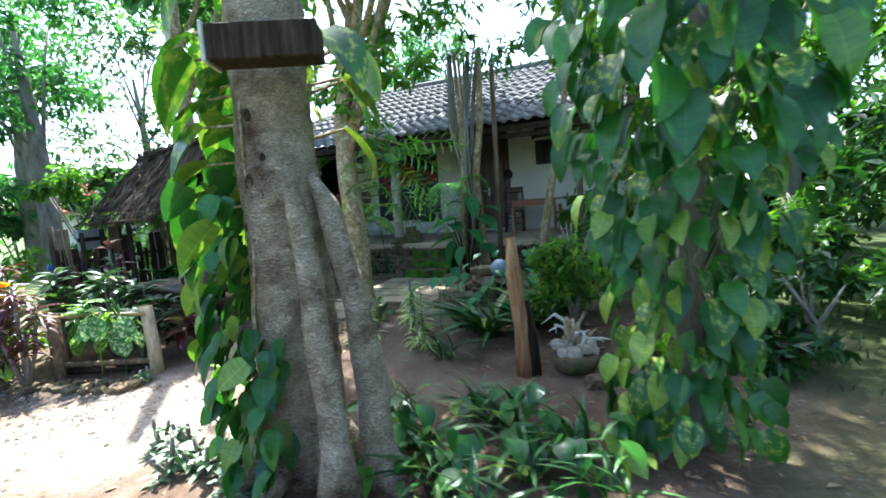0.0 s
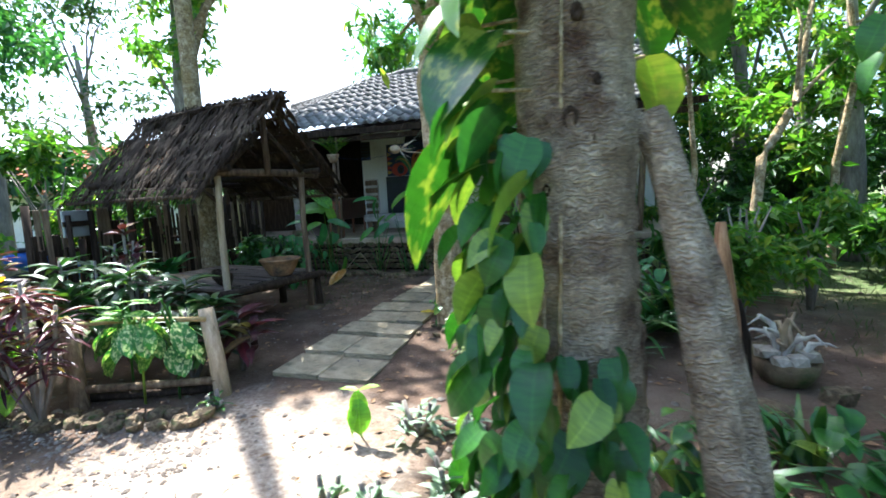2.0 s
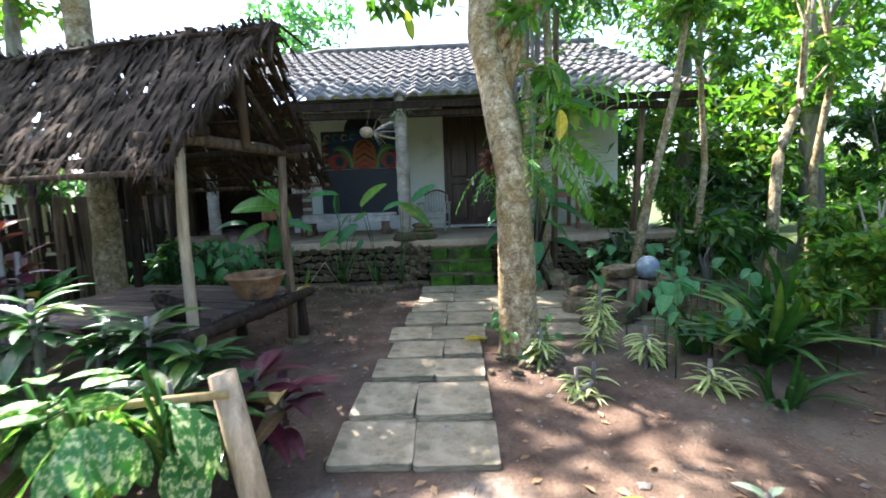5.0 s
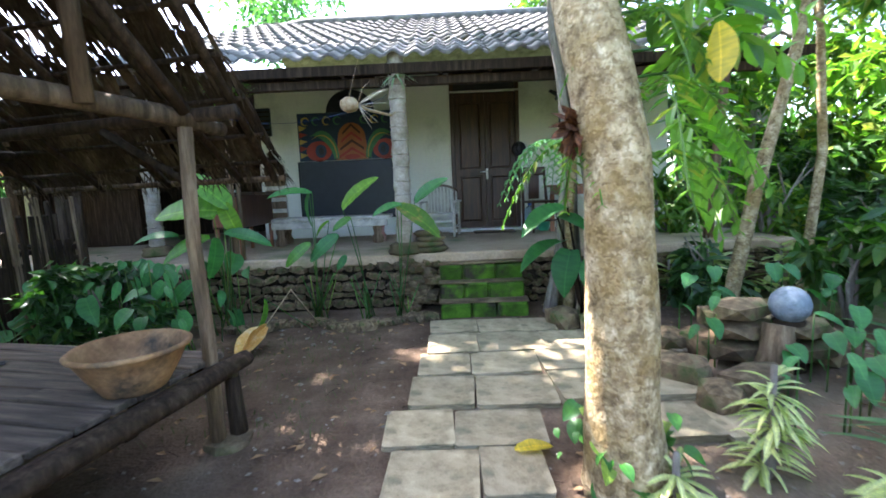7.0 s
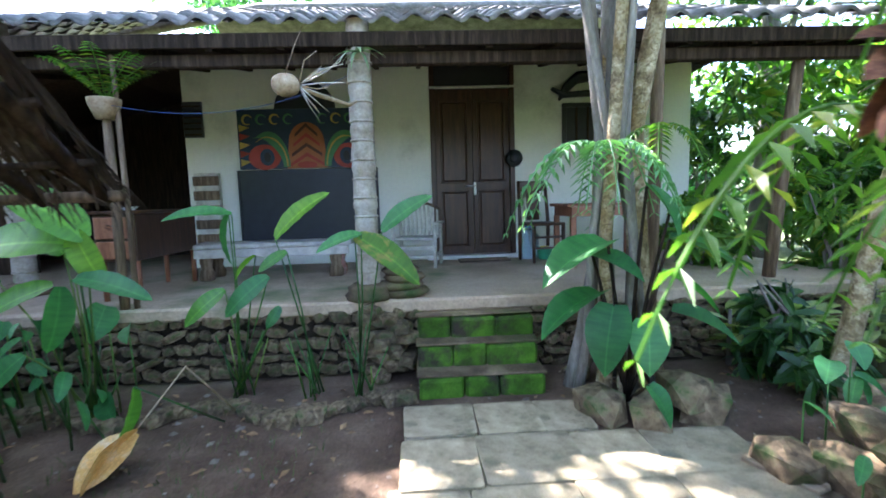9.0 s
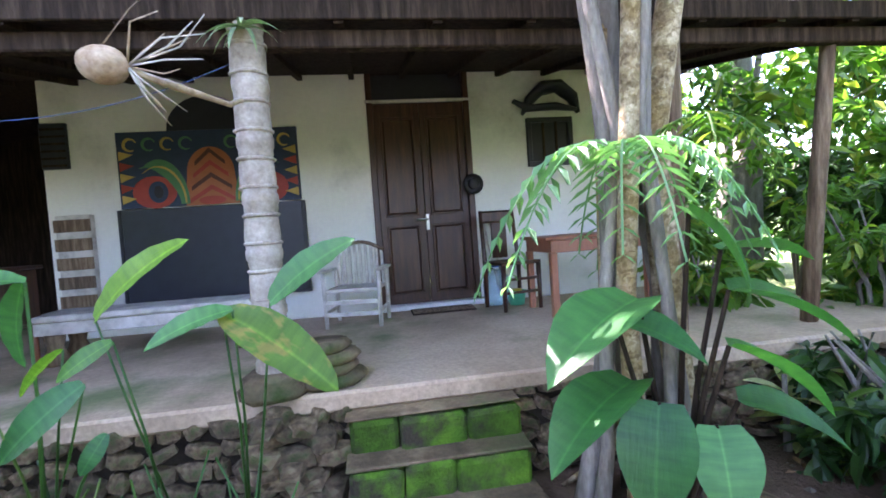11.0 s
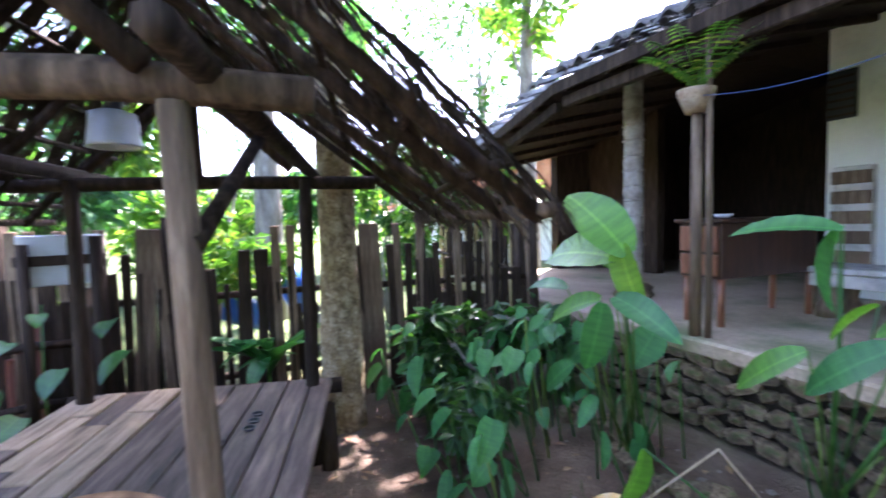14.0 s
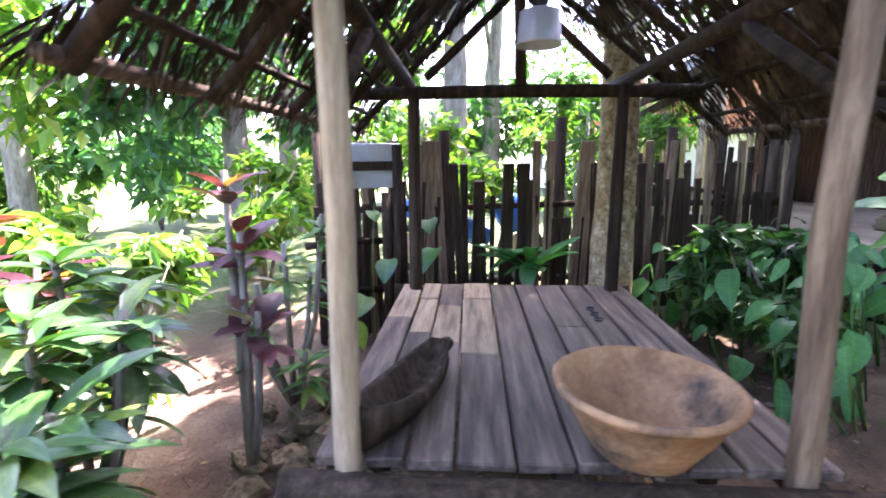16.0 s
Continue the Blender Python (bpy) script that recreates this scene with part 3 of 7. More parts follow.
# Dark walls keep the side room black; the front one is added to block light.
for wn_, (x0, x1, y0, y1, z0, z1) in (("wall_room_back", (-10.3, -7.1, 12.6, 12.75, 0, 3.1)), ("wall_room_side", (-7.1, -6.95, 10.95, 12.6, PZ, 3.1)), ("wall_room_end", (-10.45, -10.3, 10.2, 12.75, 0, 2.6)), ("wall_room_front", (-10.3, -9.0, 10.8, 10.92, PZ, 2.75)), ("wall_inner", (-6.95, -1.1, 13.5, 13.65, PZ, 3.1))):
    solid(wn_, from_bm(wn_, add_box(bmesh.new(), x0, x1, y0, y1, z0, z1, 0), DARKWOOD), "dark timber wall that keeps the rooms behind the porch dark", "wall", "structure")


def roof_z(y):
    return 2.6 + (y - 8.38) * 0.405


def ceil_z(y):
    return 2.5 + max(0.0, min(1.0, (y - 8.45) / 2.35)) * 0.5


cv = [(x, y, ceil_z(y) + dz) for dz in (0.0, 0.02) for y in (8.47, 10.8, 13.6) for x in (-7.9, -0.6)]
cf = [(0, 1, 3, 2), (2, 3, 5, 4), (6, 8, 9, 7), (8, 10, 11, 9), (0, 6, 7, 1), (4, 5, 11, 10), (0, 2, 8, 6), (2, 4, 10, 8), (1, 7, 9, 3), (3, 9, 11, 5)]
solid("ceiling_porch", mesh_of("ceiling_porch", cv, cf, DARKWOOD), "dark boarded ceiling under the tiled porch roof", "ceiling", "structure")
solid("ceiling_porch_west", mesh_of("ceiling_porch_west", [(x, y, ceil_z(y) + dz - (0.57 if x < -8 else 0)) for dz in (0.0, 0.02) for y in (8.47, 10.8, 13.6) for x in (-10.5, -7.9)], cf, DARKWOOD), "dark boarded ceiling sloping down at the porch end", "ceiling", "structure")
roof = thing("roof_house", Matrix(), "grey clay tiled house roof with a wavy eave", "roof", "", "structure")
child("ridge_cap", mesh_of("ridge_cap", *tube_data([(-10.7, 13.72, roof_z(13.7) + 0.06), (-7, 13.72, roof_z(13.7) + 0.05), (-0.5, 13.72, roof_z(13.7) + 0.06)], [0.1] * 3, 8), TILE, True), roof)
back_slope = child("back_slope", from_bm("back_slope", add_box(bmesh.new(), -7.9, -0.55, 13.72, 18, 3.2, 3.3, 0), TILE), roof)
for v in back_slope.data.vertices:
    v.co.z += (18 - v.co.y) * 0.36
for xa, xb in ((-10.6, -7.9), (-7.9, -0.6)):
    part("fascia", box_bm(xa, xb, 8.43, 8.46, 2.46, 2.56, 0.005), DARKWOOD, roof)
    part("wall_plate", box_bm(xa, xb - 0.1, 8.52, 8.6, 2.36, 2.45, 0.008), DARKWOOD, roof)
for i in range(20):
    x = -10.2 + i * 0.49
    rafter = child("rafter", from_bm("rafter", add_box(bmesh.new(), x - 0.025, x + 0.025, 8.45, 10.8, -0.05, 0.0, 0.003), DARKWOOD), roof)
    for v in rafter.data.vertices:
        v.co.z += ceil_z(v.co.y) - 0.004


def tile_course(y0, y1, x0, x1, lift, pitch=0.21):
    """One course of curved tiles, as a wavy strip with a thick lower lip."""
    verts, faces = [], []
    n = int((x1 - x0) / pitch * 6)
    for j, (y, dz) in enumerate(((y0 + 0.02, -0.012), (y0, 0.012), (y1 + 0.05, 0.0))):
        for i in range(n + 1):
            x = x0 + (x1 - x0) * i / n
            w = 0.5 + 0.5 * math.cos(2 * math.pi * (x / pitch))
            verts.append((x, y, roof_z(y) + lift + dz + 0.045 * w ** 1.5 + 0.006 * noise.noise(Vector((x * 4, y * 3, 0)))))
    for j in range(2):
        for i in range(n):
            a = j * (n + 1) + i
            faces.append((a, a + 1, a + n + 2, a + n + 1))
    return verts, faces


courses = [tile_course(8.38 + k * 0.27, 8.38 + (k + 1) * 0.27, -10.6, -0.55, 0.012 + (0.012 if k % 2 else 0)) for k in range(4, 20)]
child("upper_tiles", mesh_of("upper_tiles", *join(courses), TILE, True), roof, None, "weathered grey clay roof tiles")["kind"] = "stuff"
tv, tf = [], []
for j, (s, dz) in enumerate(((0.012, -0.016), (0.0, 0.012), (0.33, 0.0))):
    for i in range(9):
        w = 0.5 + 0.5 * math.cos(2 * math.pi * (i / 8 - 0.5))
        tv.append((-0.104 + 0.208 * i / 8, s, s * 0.405 + dz + 0.05 * w ** 1.4))
for j in range(2):
    tf += [(j * 9 + i, j * 9 + i + 1, j * 9 + i + 10, j * 9 + i + 9) for i in range(8)]
tile = mesh_of("tile", tv, tf, TILE, True)
for k in range(4):
    for i in range(47):
        y = 8.38 + k * 0.27
        child("tile", tile, roof, Matrix.Translation((-10.45 + i * 0.21, y + U(-0.012, 0.012), roof_z(y) + 0.006 + U(0, 0.014))) @ Matrix.Rotation(radians(U(-1.5, 1.5)), 4, "Z"))



def sink(x):
    return 0.22 * max(0.0, -7.9 - x)


for ob in roof.children:
    if ob.name.startswith("tile"):
        ob.matrix_basis.translation.z -= sink(ob.matrix_basis.translation.x)
    else:
        for v in ob.data.vertices:
            v.co.z -= sink(v.co.x)

# gable end to the right of the porch
solid("wall_gable", mesh_of("wall_gable", [(-0.97, 10.95, 3.14), (-0.97, 16, 3.14), (-0.97, 13.7, roof_z(13.7) - 0.1), (-1.08, 10.95, 3.14), (-1.08, 16, 3.14), (-1.08, 13.7, roof_z(13.7) - 0.1)], [(0, 1, 2), (3, 5, 4), (0, 3, 4, 1), (1, 4, 5, 2), (2, 5, 3, 0)], PLASTER), "plastered gable above the house wall", "wall", "structure")


# ---- door and window ----
def door_unit():
    d = thing("door_1", Matrix.Translation((-3.685, 10.8, PZ)), "dark brown panelled wooden double door, closed, under a dark transom", "door", "", "structure")
    for x0, x1 in ((-0.515, -0.455), (0.455, 0.515)):
        part("frame_post", box_bm(x0, x1, -0.02, 0.12, 0, 2.37, 0.006), DOORWOOD, d)
    part("sill", box_bm(-0.6, 0.6, -0.12, 0.12, -0.004, 0.045, 0.01), WHITEPAINT, d, "pale worn door sill")
    part("lintel_bar", box_bm(-0.53, 0.53, -0.035, 0.02, 2.06, 2.085, 0.004), WHITEWOOD, d, "thin white bar across the doorway")
    part("transom", box_bm(-0.455, 0.455, 0.05, 0.08, 2.09, 2.36, 0.003), BLACK, d, "dark transom light")
    for s in (-1, 1):
        x0, x1 = (-0.453, -0.003) if s < 0 else (0.003, 0.453)
        leaf = part("door_leaf", box_bm(x0, x1, 0.02, 0.06, 0.05, 2.055, 0.004), DOORWOOD, d)
        for z0, z1 in ((0.16, 0.82), (0.95, 1.9)):
            bm = box_bm(x0 + 0.075, x1 - 0.075, 0.004, 0.03, z0, z1, 0.018)
            part("door_panel", bm, DOORWOOD, leaf)
            bm = bmesh.new()
            for a in ((x0 + 0.055, x1 - 0.055, z0 - 0.02, z0), (x0 + 0.055, x1 - 0.055, z1, z1 + 0.02), (x0 + 0.055, x0 + 0.075, z0, z1), (x1 - 0.075, x1 - 0.055, z0, z1)):
                add_box(bm, a[0], a[1], -0.002, 0.03, a[2], a[3], 0.004)
            part("moulding", bm, DOORWOOD, leaf)
    h = part("handle_plate", box_bm(0.0, 0.035, 0.005, 0.024, 0.78, 0.94, 0.004), METAL, d, "steel lock plate")
    child("handle", mesh_of("handle", *tube_data([(0.018, 0.005, 0.89), (0.018, -0.04, 0.89), (-0.02, -0.045, 0.89), (-0.1, -0.04, 0.885)], [0.009] * 4, 8), METAL, True), h, None, "steel lever handle")
    child("spy_hole", mesh_of("spy_hole", *lathe_data([(0.0, 0.012), (0.022, 0.01), (0.024, 0.0)], 12), METAL), d, Matrix.Translation((-0.16, 0.02, 1.45)) @ Matrix.Rotation(radians(90), 4, "X"))


door_unit()


def window_unit():
    w = thing("window_1", Matrix.Translation((-2.33, 10.8, 2.26)), "small dark wooden window beneath a carved black hood", "window", "", "structure")
    part("pane", box_bm(-0.22, 0.22, -0.012, 0.002, -0.22, 0.22, 0), BLACK, w)
    for a in ((-0.25, 0.25, 0.2, 0.25), (-0.25, 0.25, -0.25, -0.2), (-0.25, -0.2, -0.2, 0.2), (0.2, 0.25, -0.2, 0.2)):
        part("window_frame", box_bm(a[0], a[1], -0.04, 0.004, a[2], a[3], 0.006), BLACK, w)
    for x in (-0.07, 0.07):
        part("bar", box_bm(x - 0.012, x + 0.012, -0.03, -0.01, -0.2, 0.2, 0.003), DARKWOOD, w)


window_unit()
hood = thing("carved_hood", Matrix.Translation((-2.33, 10.74, 2.54)), "carved black wooden crest hung above the small window", "wall carving")
child("dome", mesh_of("dome", *tube_data([(-0.3, 0, 0.0), (-0.22, 0, 0.14), (-0.08, 0, 0.26), (0.1, 0, 0.28), (0.25, 0, 0.16), (0.31, 0, 0.0)], [0.03, 0.09, 0.12, 0.12, 0.1, 0.03], 8, 0.3, 0.5), BLACK, True), hood)
child("crest", mesh_of("crest", *tube_data([(0.3, 0, 0.03), (0.05, -0.01, 0.07), (-0.25, -0.02, 0.05), (-0.4, -0.03, 0.13)], [0.03, 0.07, 0.06, 0.03], 8, 0.3, 0.5), BLACK, True), hood)
hat = thing("black_disc", Matrix.Translation((-3.19, 10.74, 1.86)), "round black hat hanging on the door frame", "hat")
child("brim", mesh_of("brim", *lathe_data([(0.0, 0.0), (0.1, 0.002), (0.105, 0.01), (0.06, 0.02)], 20), BLACK, True), hat, Matrix.Rotation(radians(90), 4, "X"))
child("crown", mesh_of("crown", *lathe_data([(0.062, 0.0), (0.058, 0.05), (0.04, 0.065), (0.0, 0.07)], 16), BLACK, True), hat, Matrix.Rotation(radians(90), 4, "X"))
win2 = thing("window_2", Matrix.Translation((-7.0, 10.78, 2.25)), "narrow dark shuttered window beside the open room", "window", "", "structure")
part("shutter", box_bm(-0.09, 0.13, -0.02, 0.015, -0.05, 0.36, 0.006), SLATE, win2)
for k in range(6):
    part("slat", box_bm(-0.08, 0.12, -0.03, -0.018, -0.03 + k * 0.065, -0.01 + k * 0.065, 0.003), DARKWOOD, win2)
box_side = thing("meter_box", Matrix.Translation((-6.86, 10.76, 1.4)), "pale grey slatted wooden box hung on the wall", "wall box")
part("body", box_bm(-0.14, 0.14, -0.05, 0.038, -0.5, 0.38, 0.008), WHITEWOOD, box_side)
for k in range(5):
    part("slat", box_bm(-0.15, 0.15, -0.065, -0.05, -0.45 + k * 0.17, -0.34 + k * 0.17, 0.004), GREYWOOD, box_side)

# ---- mural and blackboard ----
mural = thing("wall_mural", Matrix.Translation((-5.68, 10.79, 1.81)), "painted mural panel with green leaf arcs and orange chevrons", "mural")
part("panel", box_bm(-0.8, 0.8, -0.012, 0.006, 0, 0.7, 0.004), MURALBLUE, mural)


def arc_piece(cx, cz, r, a0, a1, w, material, name, y):
    verts, faces = [], []
    n = 12
    for i in range(n + 1):
        t = i / n
        a = radians(a0 + (a1 - a0) * t)
        ww = w * math.sin(math.pi * (0.08 + 0.84 * t))
        for rr, yy in ((r - ww, y), (r + ww, y), (r + ww, y + 0.008), (r - ww, y + 0.008)):
            verts.append((cx + math.cos(a) * rr, yy, cz + math.sin(a) * rr))
    for i in range(n):
        a = 4 * i
        for k in range(4):
            faces.append((a + k, a + (k + 1) % 4, a + 4 + (k + 1) % 4, a + 4 + k))
    return child(name, mesh_of(name, verts, faces, material), mural)


def flat_piece(pts, material, name, y, thick=0.006):
    n = len(pts)
    verts = [(x, yy, z) for yy in (y, y + thick) for x, z in pts]
    faces = [tuple(range(n)), tuple(range(2 * n - 1, n - 1, -1))] + [(i, n + i, n + (i + 1) % n, (i + 1) % n) for i in range(n)]
    return child(name, mesh_of(name, verts, faces, material), mural)


def sickle(s, inner, outer, n=14):
    """A brow-shaped piece that rises beside the nose and tapers off outwards; inner and outer are (x, z, radius x, radius z)."""
    pts = []
    for (cx, cz, rx, rz), rev in ((outer, False), (inner, True)):
        row = []
        for k in range(n + 1):
            t, a = k / n, radians(125 * k / n)
            w = t ** 2 if rev else 0.0
            row.append((s * (cx + (rx + (outer[2] - rx) * w) * math.cos(a)), cz + (rz + (outer[3] - rz) * w) * math.sin(a)))
        pts += row[::-1] if rev else row
    return pts


for s in (-1, 1):
    flat_piece([(s * (0.5 + 0.19 * math.cos(radians(a))), 0.14 + 0.15 * math.sin(radians(a))) for a in range(0, 360, 18)], MURALRED, "eye_field", -0.018)
    flat_piece([(s * (0.47 + 0.085 * math.cos(radians(a))), 0.14 + 0.1 * math.sin(radians(a))) for a in range(0, 360, 20)], MURALBLUE, "iris", -0.022)
    flat_piece([(s * (0.465 + 0.04 * math.cos(radians(a))), 0.14 + 0.06 * math.sin(radians(a))) for a in range(0, 360, 24)], BLACK, "pupil", -0.026)
    flat_piece(sickle(-s, (-0.48, 0.02, 0.2, 0.2), (-0.45, 0.02, 0.25, 0.42)), MURALGREEN, "brow", -0.024)
    flat_piece(sickle(-s, (-0.46, 0.03, 0.22, 0.32), (-0.455, 0.03, 0.23, 0.35)), MURALYELLOW, "brow_line", -0.03)
    for k in range(5):
        z = 0.04 + k * 0.1
        flat_piece([(s * 0.78, z), (s * 0.78, z + 0.085), (s * 0.66, z + 0.05)], (MURALYELLOW, MURALRED)[k % 2], "edge_tooth", -0.02 - 0.001 * k)
    for k in range(4):
        arc_piece(s * (0.2 + k * 0.16), 0.58, 0.055, 20, 300, 0.012, MURALYELLOW if k % 2 else MURALGREEN, "scroll", -0.02)
flat_piece([(0.21 * math.cos(radians(a)), 0.3 + 0.24 * math.sin(radians(a))) for a in range(0, 181, 12)] + [(-0.24, 0.0), (0.24, 0.0)], MURALORANGE, "nose", -0.02)
for k in range(4):
    z, w = 0.02 + k * 0.115, 0.2 - k * 0.022
    flat_piece([(-w, z), (0, z + 0.12), (w, z), (w, z + 0.04), (0, z + 0.165), (-w, z + 0.04)], (MURALRED, MURALBROWN)[k % 2], "chevron", -0.026 - 0.001 * k)
flat_piece([(0.12 * math.cos(radians(a)), 0.04 * (1 + math.sin(radians(a))) + 0.0) for a in range(0, 360, 24)], MURALRED, "mouth_dot", -0.034)
verts = [(math.cos(radians(a)) * 0.36, y, 0.7 + math.sin(radians(a)) * 0.32) for y in (-0.012, 0.006) for a in range(0, 181, 12)]
n = len(verts) // 2
child("arch", mesh_of("arch", verts, [tuple(range(n)), tuple(range(2 * n - 1, n - 1, -1))] + [(i, n + i, n + i + 1, i + 1) for i in range(n - 1)] + [(n - 1, 2 * n - 1, n, 0)], BLACK), mural, None, "black arched top of the mural")
bb = thing("blackboard", Matrix.Translation((-5.68, 10.78, 0.95)), "large plain dark slate board leaning against the wall", "blackboard")
part("board", box_bm(-0.8, 0.8, -0.02, 0.015, 0.0, 0.85, 0.004), SLATE, bb)
for a in ((-0.83, 0.83, -0.03, 0.0), (-0.83, -0.8, 0.0, 0.85), (0.8, 0.83, 0.0, 0.85)):
    part("frame", box_bm(a[0], a[1], -0.03, 0.016, a[2], a[3], 0.004), BLACK, bb)


# ---- porch things ----
def bench():
    b = thing("plank_bench", Matrix.Translation((-5.85, 9.9, PZ)), "long white-painted plank bench with stub legs on the porch", "bench")
    part("seat", box_bm(-0.8, 0.8, -0.2, 0.2, 0.31, 0.36, 0.01, 0.004), WHITEWOOD, b)
    part("apron", box_bm(-0.76, 0.76, -0.185, -0.15, 0.22, 0.308, 0.006), WHITEWOOD, b)
    for x in (-0.66, 0.62):
        for y in (-0.13, 0.13):
            child("leg", mesh_of("leg", *lathe_data([(0.0, 0), (0.07, 0.0), (0.075, 0.06), (0.05, 0.12), (0.065, 0.2), (0.06, 0.219), (0.0, 0.219)], 12, 0.1), GREYWOOD, True), b, Matrix.Translation((x, y, 0)))


bench()


def slat_chair():
    c = thing("slatted_armchair", Matrix.Translation((-4.4, 10.25, PZ)) @ Matrix.Rotation(radians(-12), 4, "Z"), "old white slatted wooden armchair beside the door", "chair")
    part("seat", box_bm(-0.22, 0.22, -0.2, 0.2, 0.3, 0.33, 0.006), WHITEWOOD, c)
    for k in range(9):
        x = -0.2 + k * 0.05
        top = 0.62 + 0.1 * math.cos(x * 6.5)
        part("back_slat", box_bm(x - 0.013, x + 0.013, 0.17 + 0.02, 0.21, 0.33, top, 0.004), WHITEWOOD, c)
    rod("top_rail", [(-0.22 + 0.044 * k, 0.2, 0.61 + 0.1 * math.cos((-0.22 + 0.044 * k) * 6.5)) for k in range(11)], [0.017] * 11, GREYWOOD, c)
    for s in (-1, 1):
        part("armrest", box_bm(s * 0.25 - 0.03, s * 0.25 + 0.03, -0.22, 0.2, 0.47, 0.495, 0.008), WHITEWOOD, c)
        for y in (-0.19, 0.19):
            rod("leg", [(s * 0.23, y, 0.0), (s * 0.235, y, 0.47)], [0.018, 0.02], WHITEWOOD, c)
        part("side_rail", box_bm(s * 0.23 - 0.01, s * 0.23 + 0.01, -0.19, 0.19, 0.12, 0.15, 0.003), WHITEWOOD, c)
    for z in (0.1, 0.2):
        part("front_rail", box_bm(-0.22, 0.22, -0.205, -0.185, z, z + 0.035, 0.003), WHITEWOOD, c)


slat_chair()


def dining_set():
    t = thing("side_table", Matrix.Translation((-2.45, 9.92, PZ)), "orange brown wooden table standing on the porch", "table")
    part("tabletop", box_bm(-0.45, 0.5, -0.32, 0.32, 0.62, 0.65, 0.008), CABINET, t)
    part("apron", box_bm(-0.4, 0.45, -0.3, -0.28, 0.52, 0.618, 0.004), CABINET, t)
    part("apron", box_bm(-0.4, -0.38, -0.278, 0.3, 0.52, 0.618, 0.004), CABINET, t)
    for x in (-0.38, 0.43):
        for y in (-0.28, 0.28):
            part("leg", box_bm(x - 0.028, x + 0.028, y - 0.028, y + 0.028, 0, 0.519, 0.005), CABINET, t)
    c = thing("dining_chair", Matrix.Translation((-2.98, 10.3, PZ)) @ Matrix.Rotation(radians(12), 4, "Z"), "dark brown wooden dining chair with a panelled back", "chair")
    part("seat", box_bm(-0.2, 0.2, -0.2, 0.2, 0.41, 0.44, 0.008), DOORWOOD, c)
    for s in (-1, 1):
        rod("back_leg", [(s * 0.18, 0.19, 0), (s * 0.18, 0.18, 0.44), (s * 0.17, 0.24, 0.92)], [0.02, 0.022, 0.018], DOORWOOD, c)
        rod("front_leg", [(s * 0.18, -0.18, 0), (s * 0.18, -0.18, 0.41)], [0.018, 0.022], DOORWOOD, c)
    part("top_rail", box_bm(-0.18, 0.18, 0.215, 0.245, 0.8, 0.92, 0.02), DOORWOOD, c)
    part("splat", box_bm(-0.08, 0.08, 0.2, 0.22, 0.46, 0.8, 0.004), DOORWOOD, c)
    for z in (0.15, 0.27):
        part("stretcher", box_bm(-0.17, 0.17, -0.19, -0.17, z, z + 0.025, 0.003), DOORWOOD, c)


dining_set()
bottle = thing("water_bottle", Matrix.Translation((-3.07, 10.56, PZ)), "large clear blue refillable water bottle on the floor", "bottle")
child("body", mesh_of("body", *lathe_data([(0.0, 0.005), (0.1, 0.0), (0.125, 0.02), (0.125, 0.1), (0.118, 0.11), (0.125, 0.12), (0.125, 0.2), (0.118, 0.21), (0.125, 0.22), (0.122, 0.28), (0.06, 0.34), (0.035, 0.36), (0.035, 0.39)], 24), BOTTLE, True), bottle)
child("cap", mesh_of("cap", *lathe_data([(0.0, 0.41), (0.038, 0.41), (0.04, 0.38), (0.04, 0.37)], 16), BLUE, True), bottle)
toy = thing("plastic_bucket", Matrix.Translation((-2.9, 10.45, PZ)), "small green and yellow plastic bucket beside the bottle", "bucket")
child("body", mesh_of("body", *lathe_data([(0.0, 0.0), (0.07, 0.0), (0.09, 0.12), (0.1, 0.125), (0.1, 0.135), (0.085, 0.13), (0.066, 0.02), (0.0, 0.015)], 18), TOYGREEN, True), toy)
child("lid", mesh_of("lid", *lathe_data([(0.0, 0.15), (0.05, 0.15), (0.055, 0.135), (0.0, 0.13)], 14), TOYYELLOW, True), toy)
mat_ob = thing("door_mat", Matrix.Translation((-3.62, 10.5, PZ)), "worn striped grey woven door mat on the concrete", "door mat")
part("mat", box_bm(-0.3, 0.3, -0.14, 0.14, 0.002, 0.014, 0.004, 0.004), DARKWOOD, mat_ob)
for k in range(7):
    part("stripe", box_bm(-0.29, 0.29, -0.13 + k * 0.038, -0.115 + k * 0.038, 0.0145, 0.018, 0), GREYWOOD, mat_ob)
for i, (xa, xb) in enumerate(((-3.0, -3.12), (-2.95, -3.06))):
    b = thing("broom_stick", Matrix.Translation((xa, 10.62, PZ)), "thin pale broom stick leaning on the plaster wall", "stick", "leaning sticks")
    rod("shaft", [(0, 0, 0), ((xb - xa) / 2, 0.075, 0.45), (xb - xa, 0.155, 0.92)], [0.011] * 3, WHITEWOOD, b, 6)


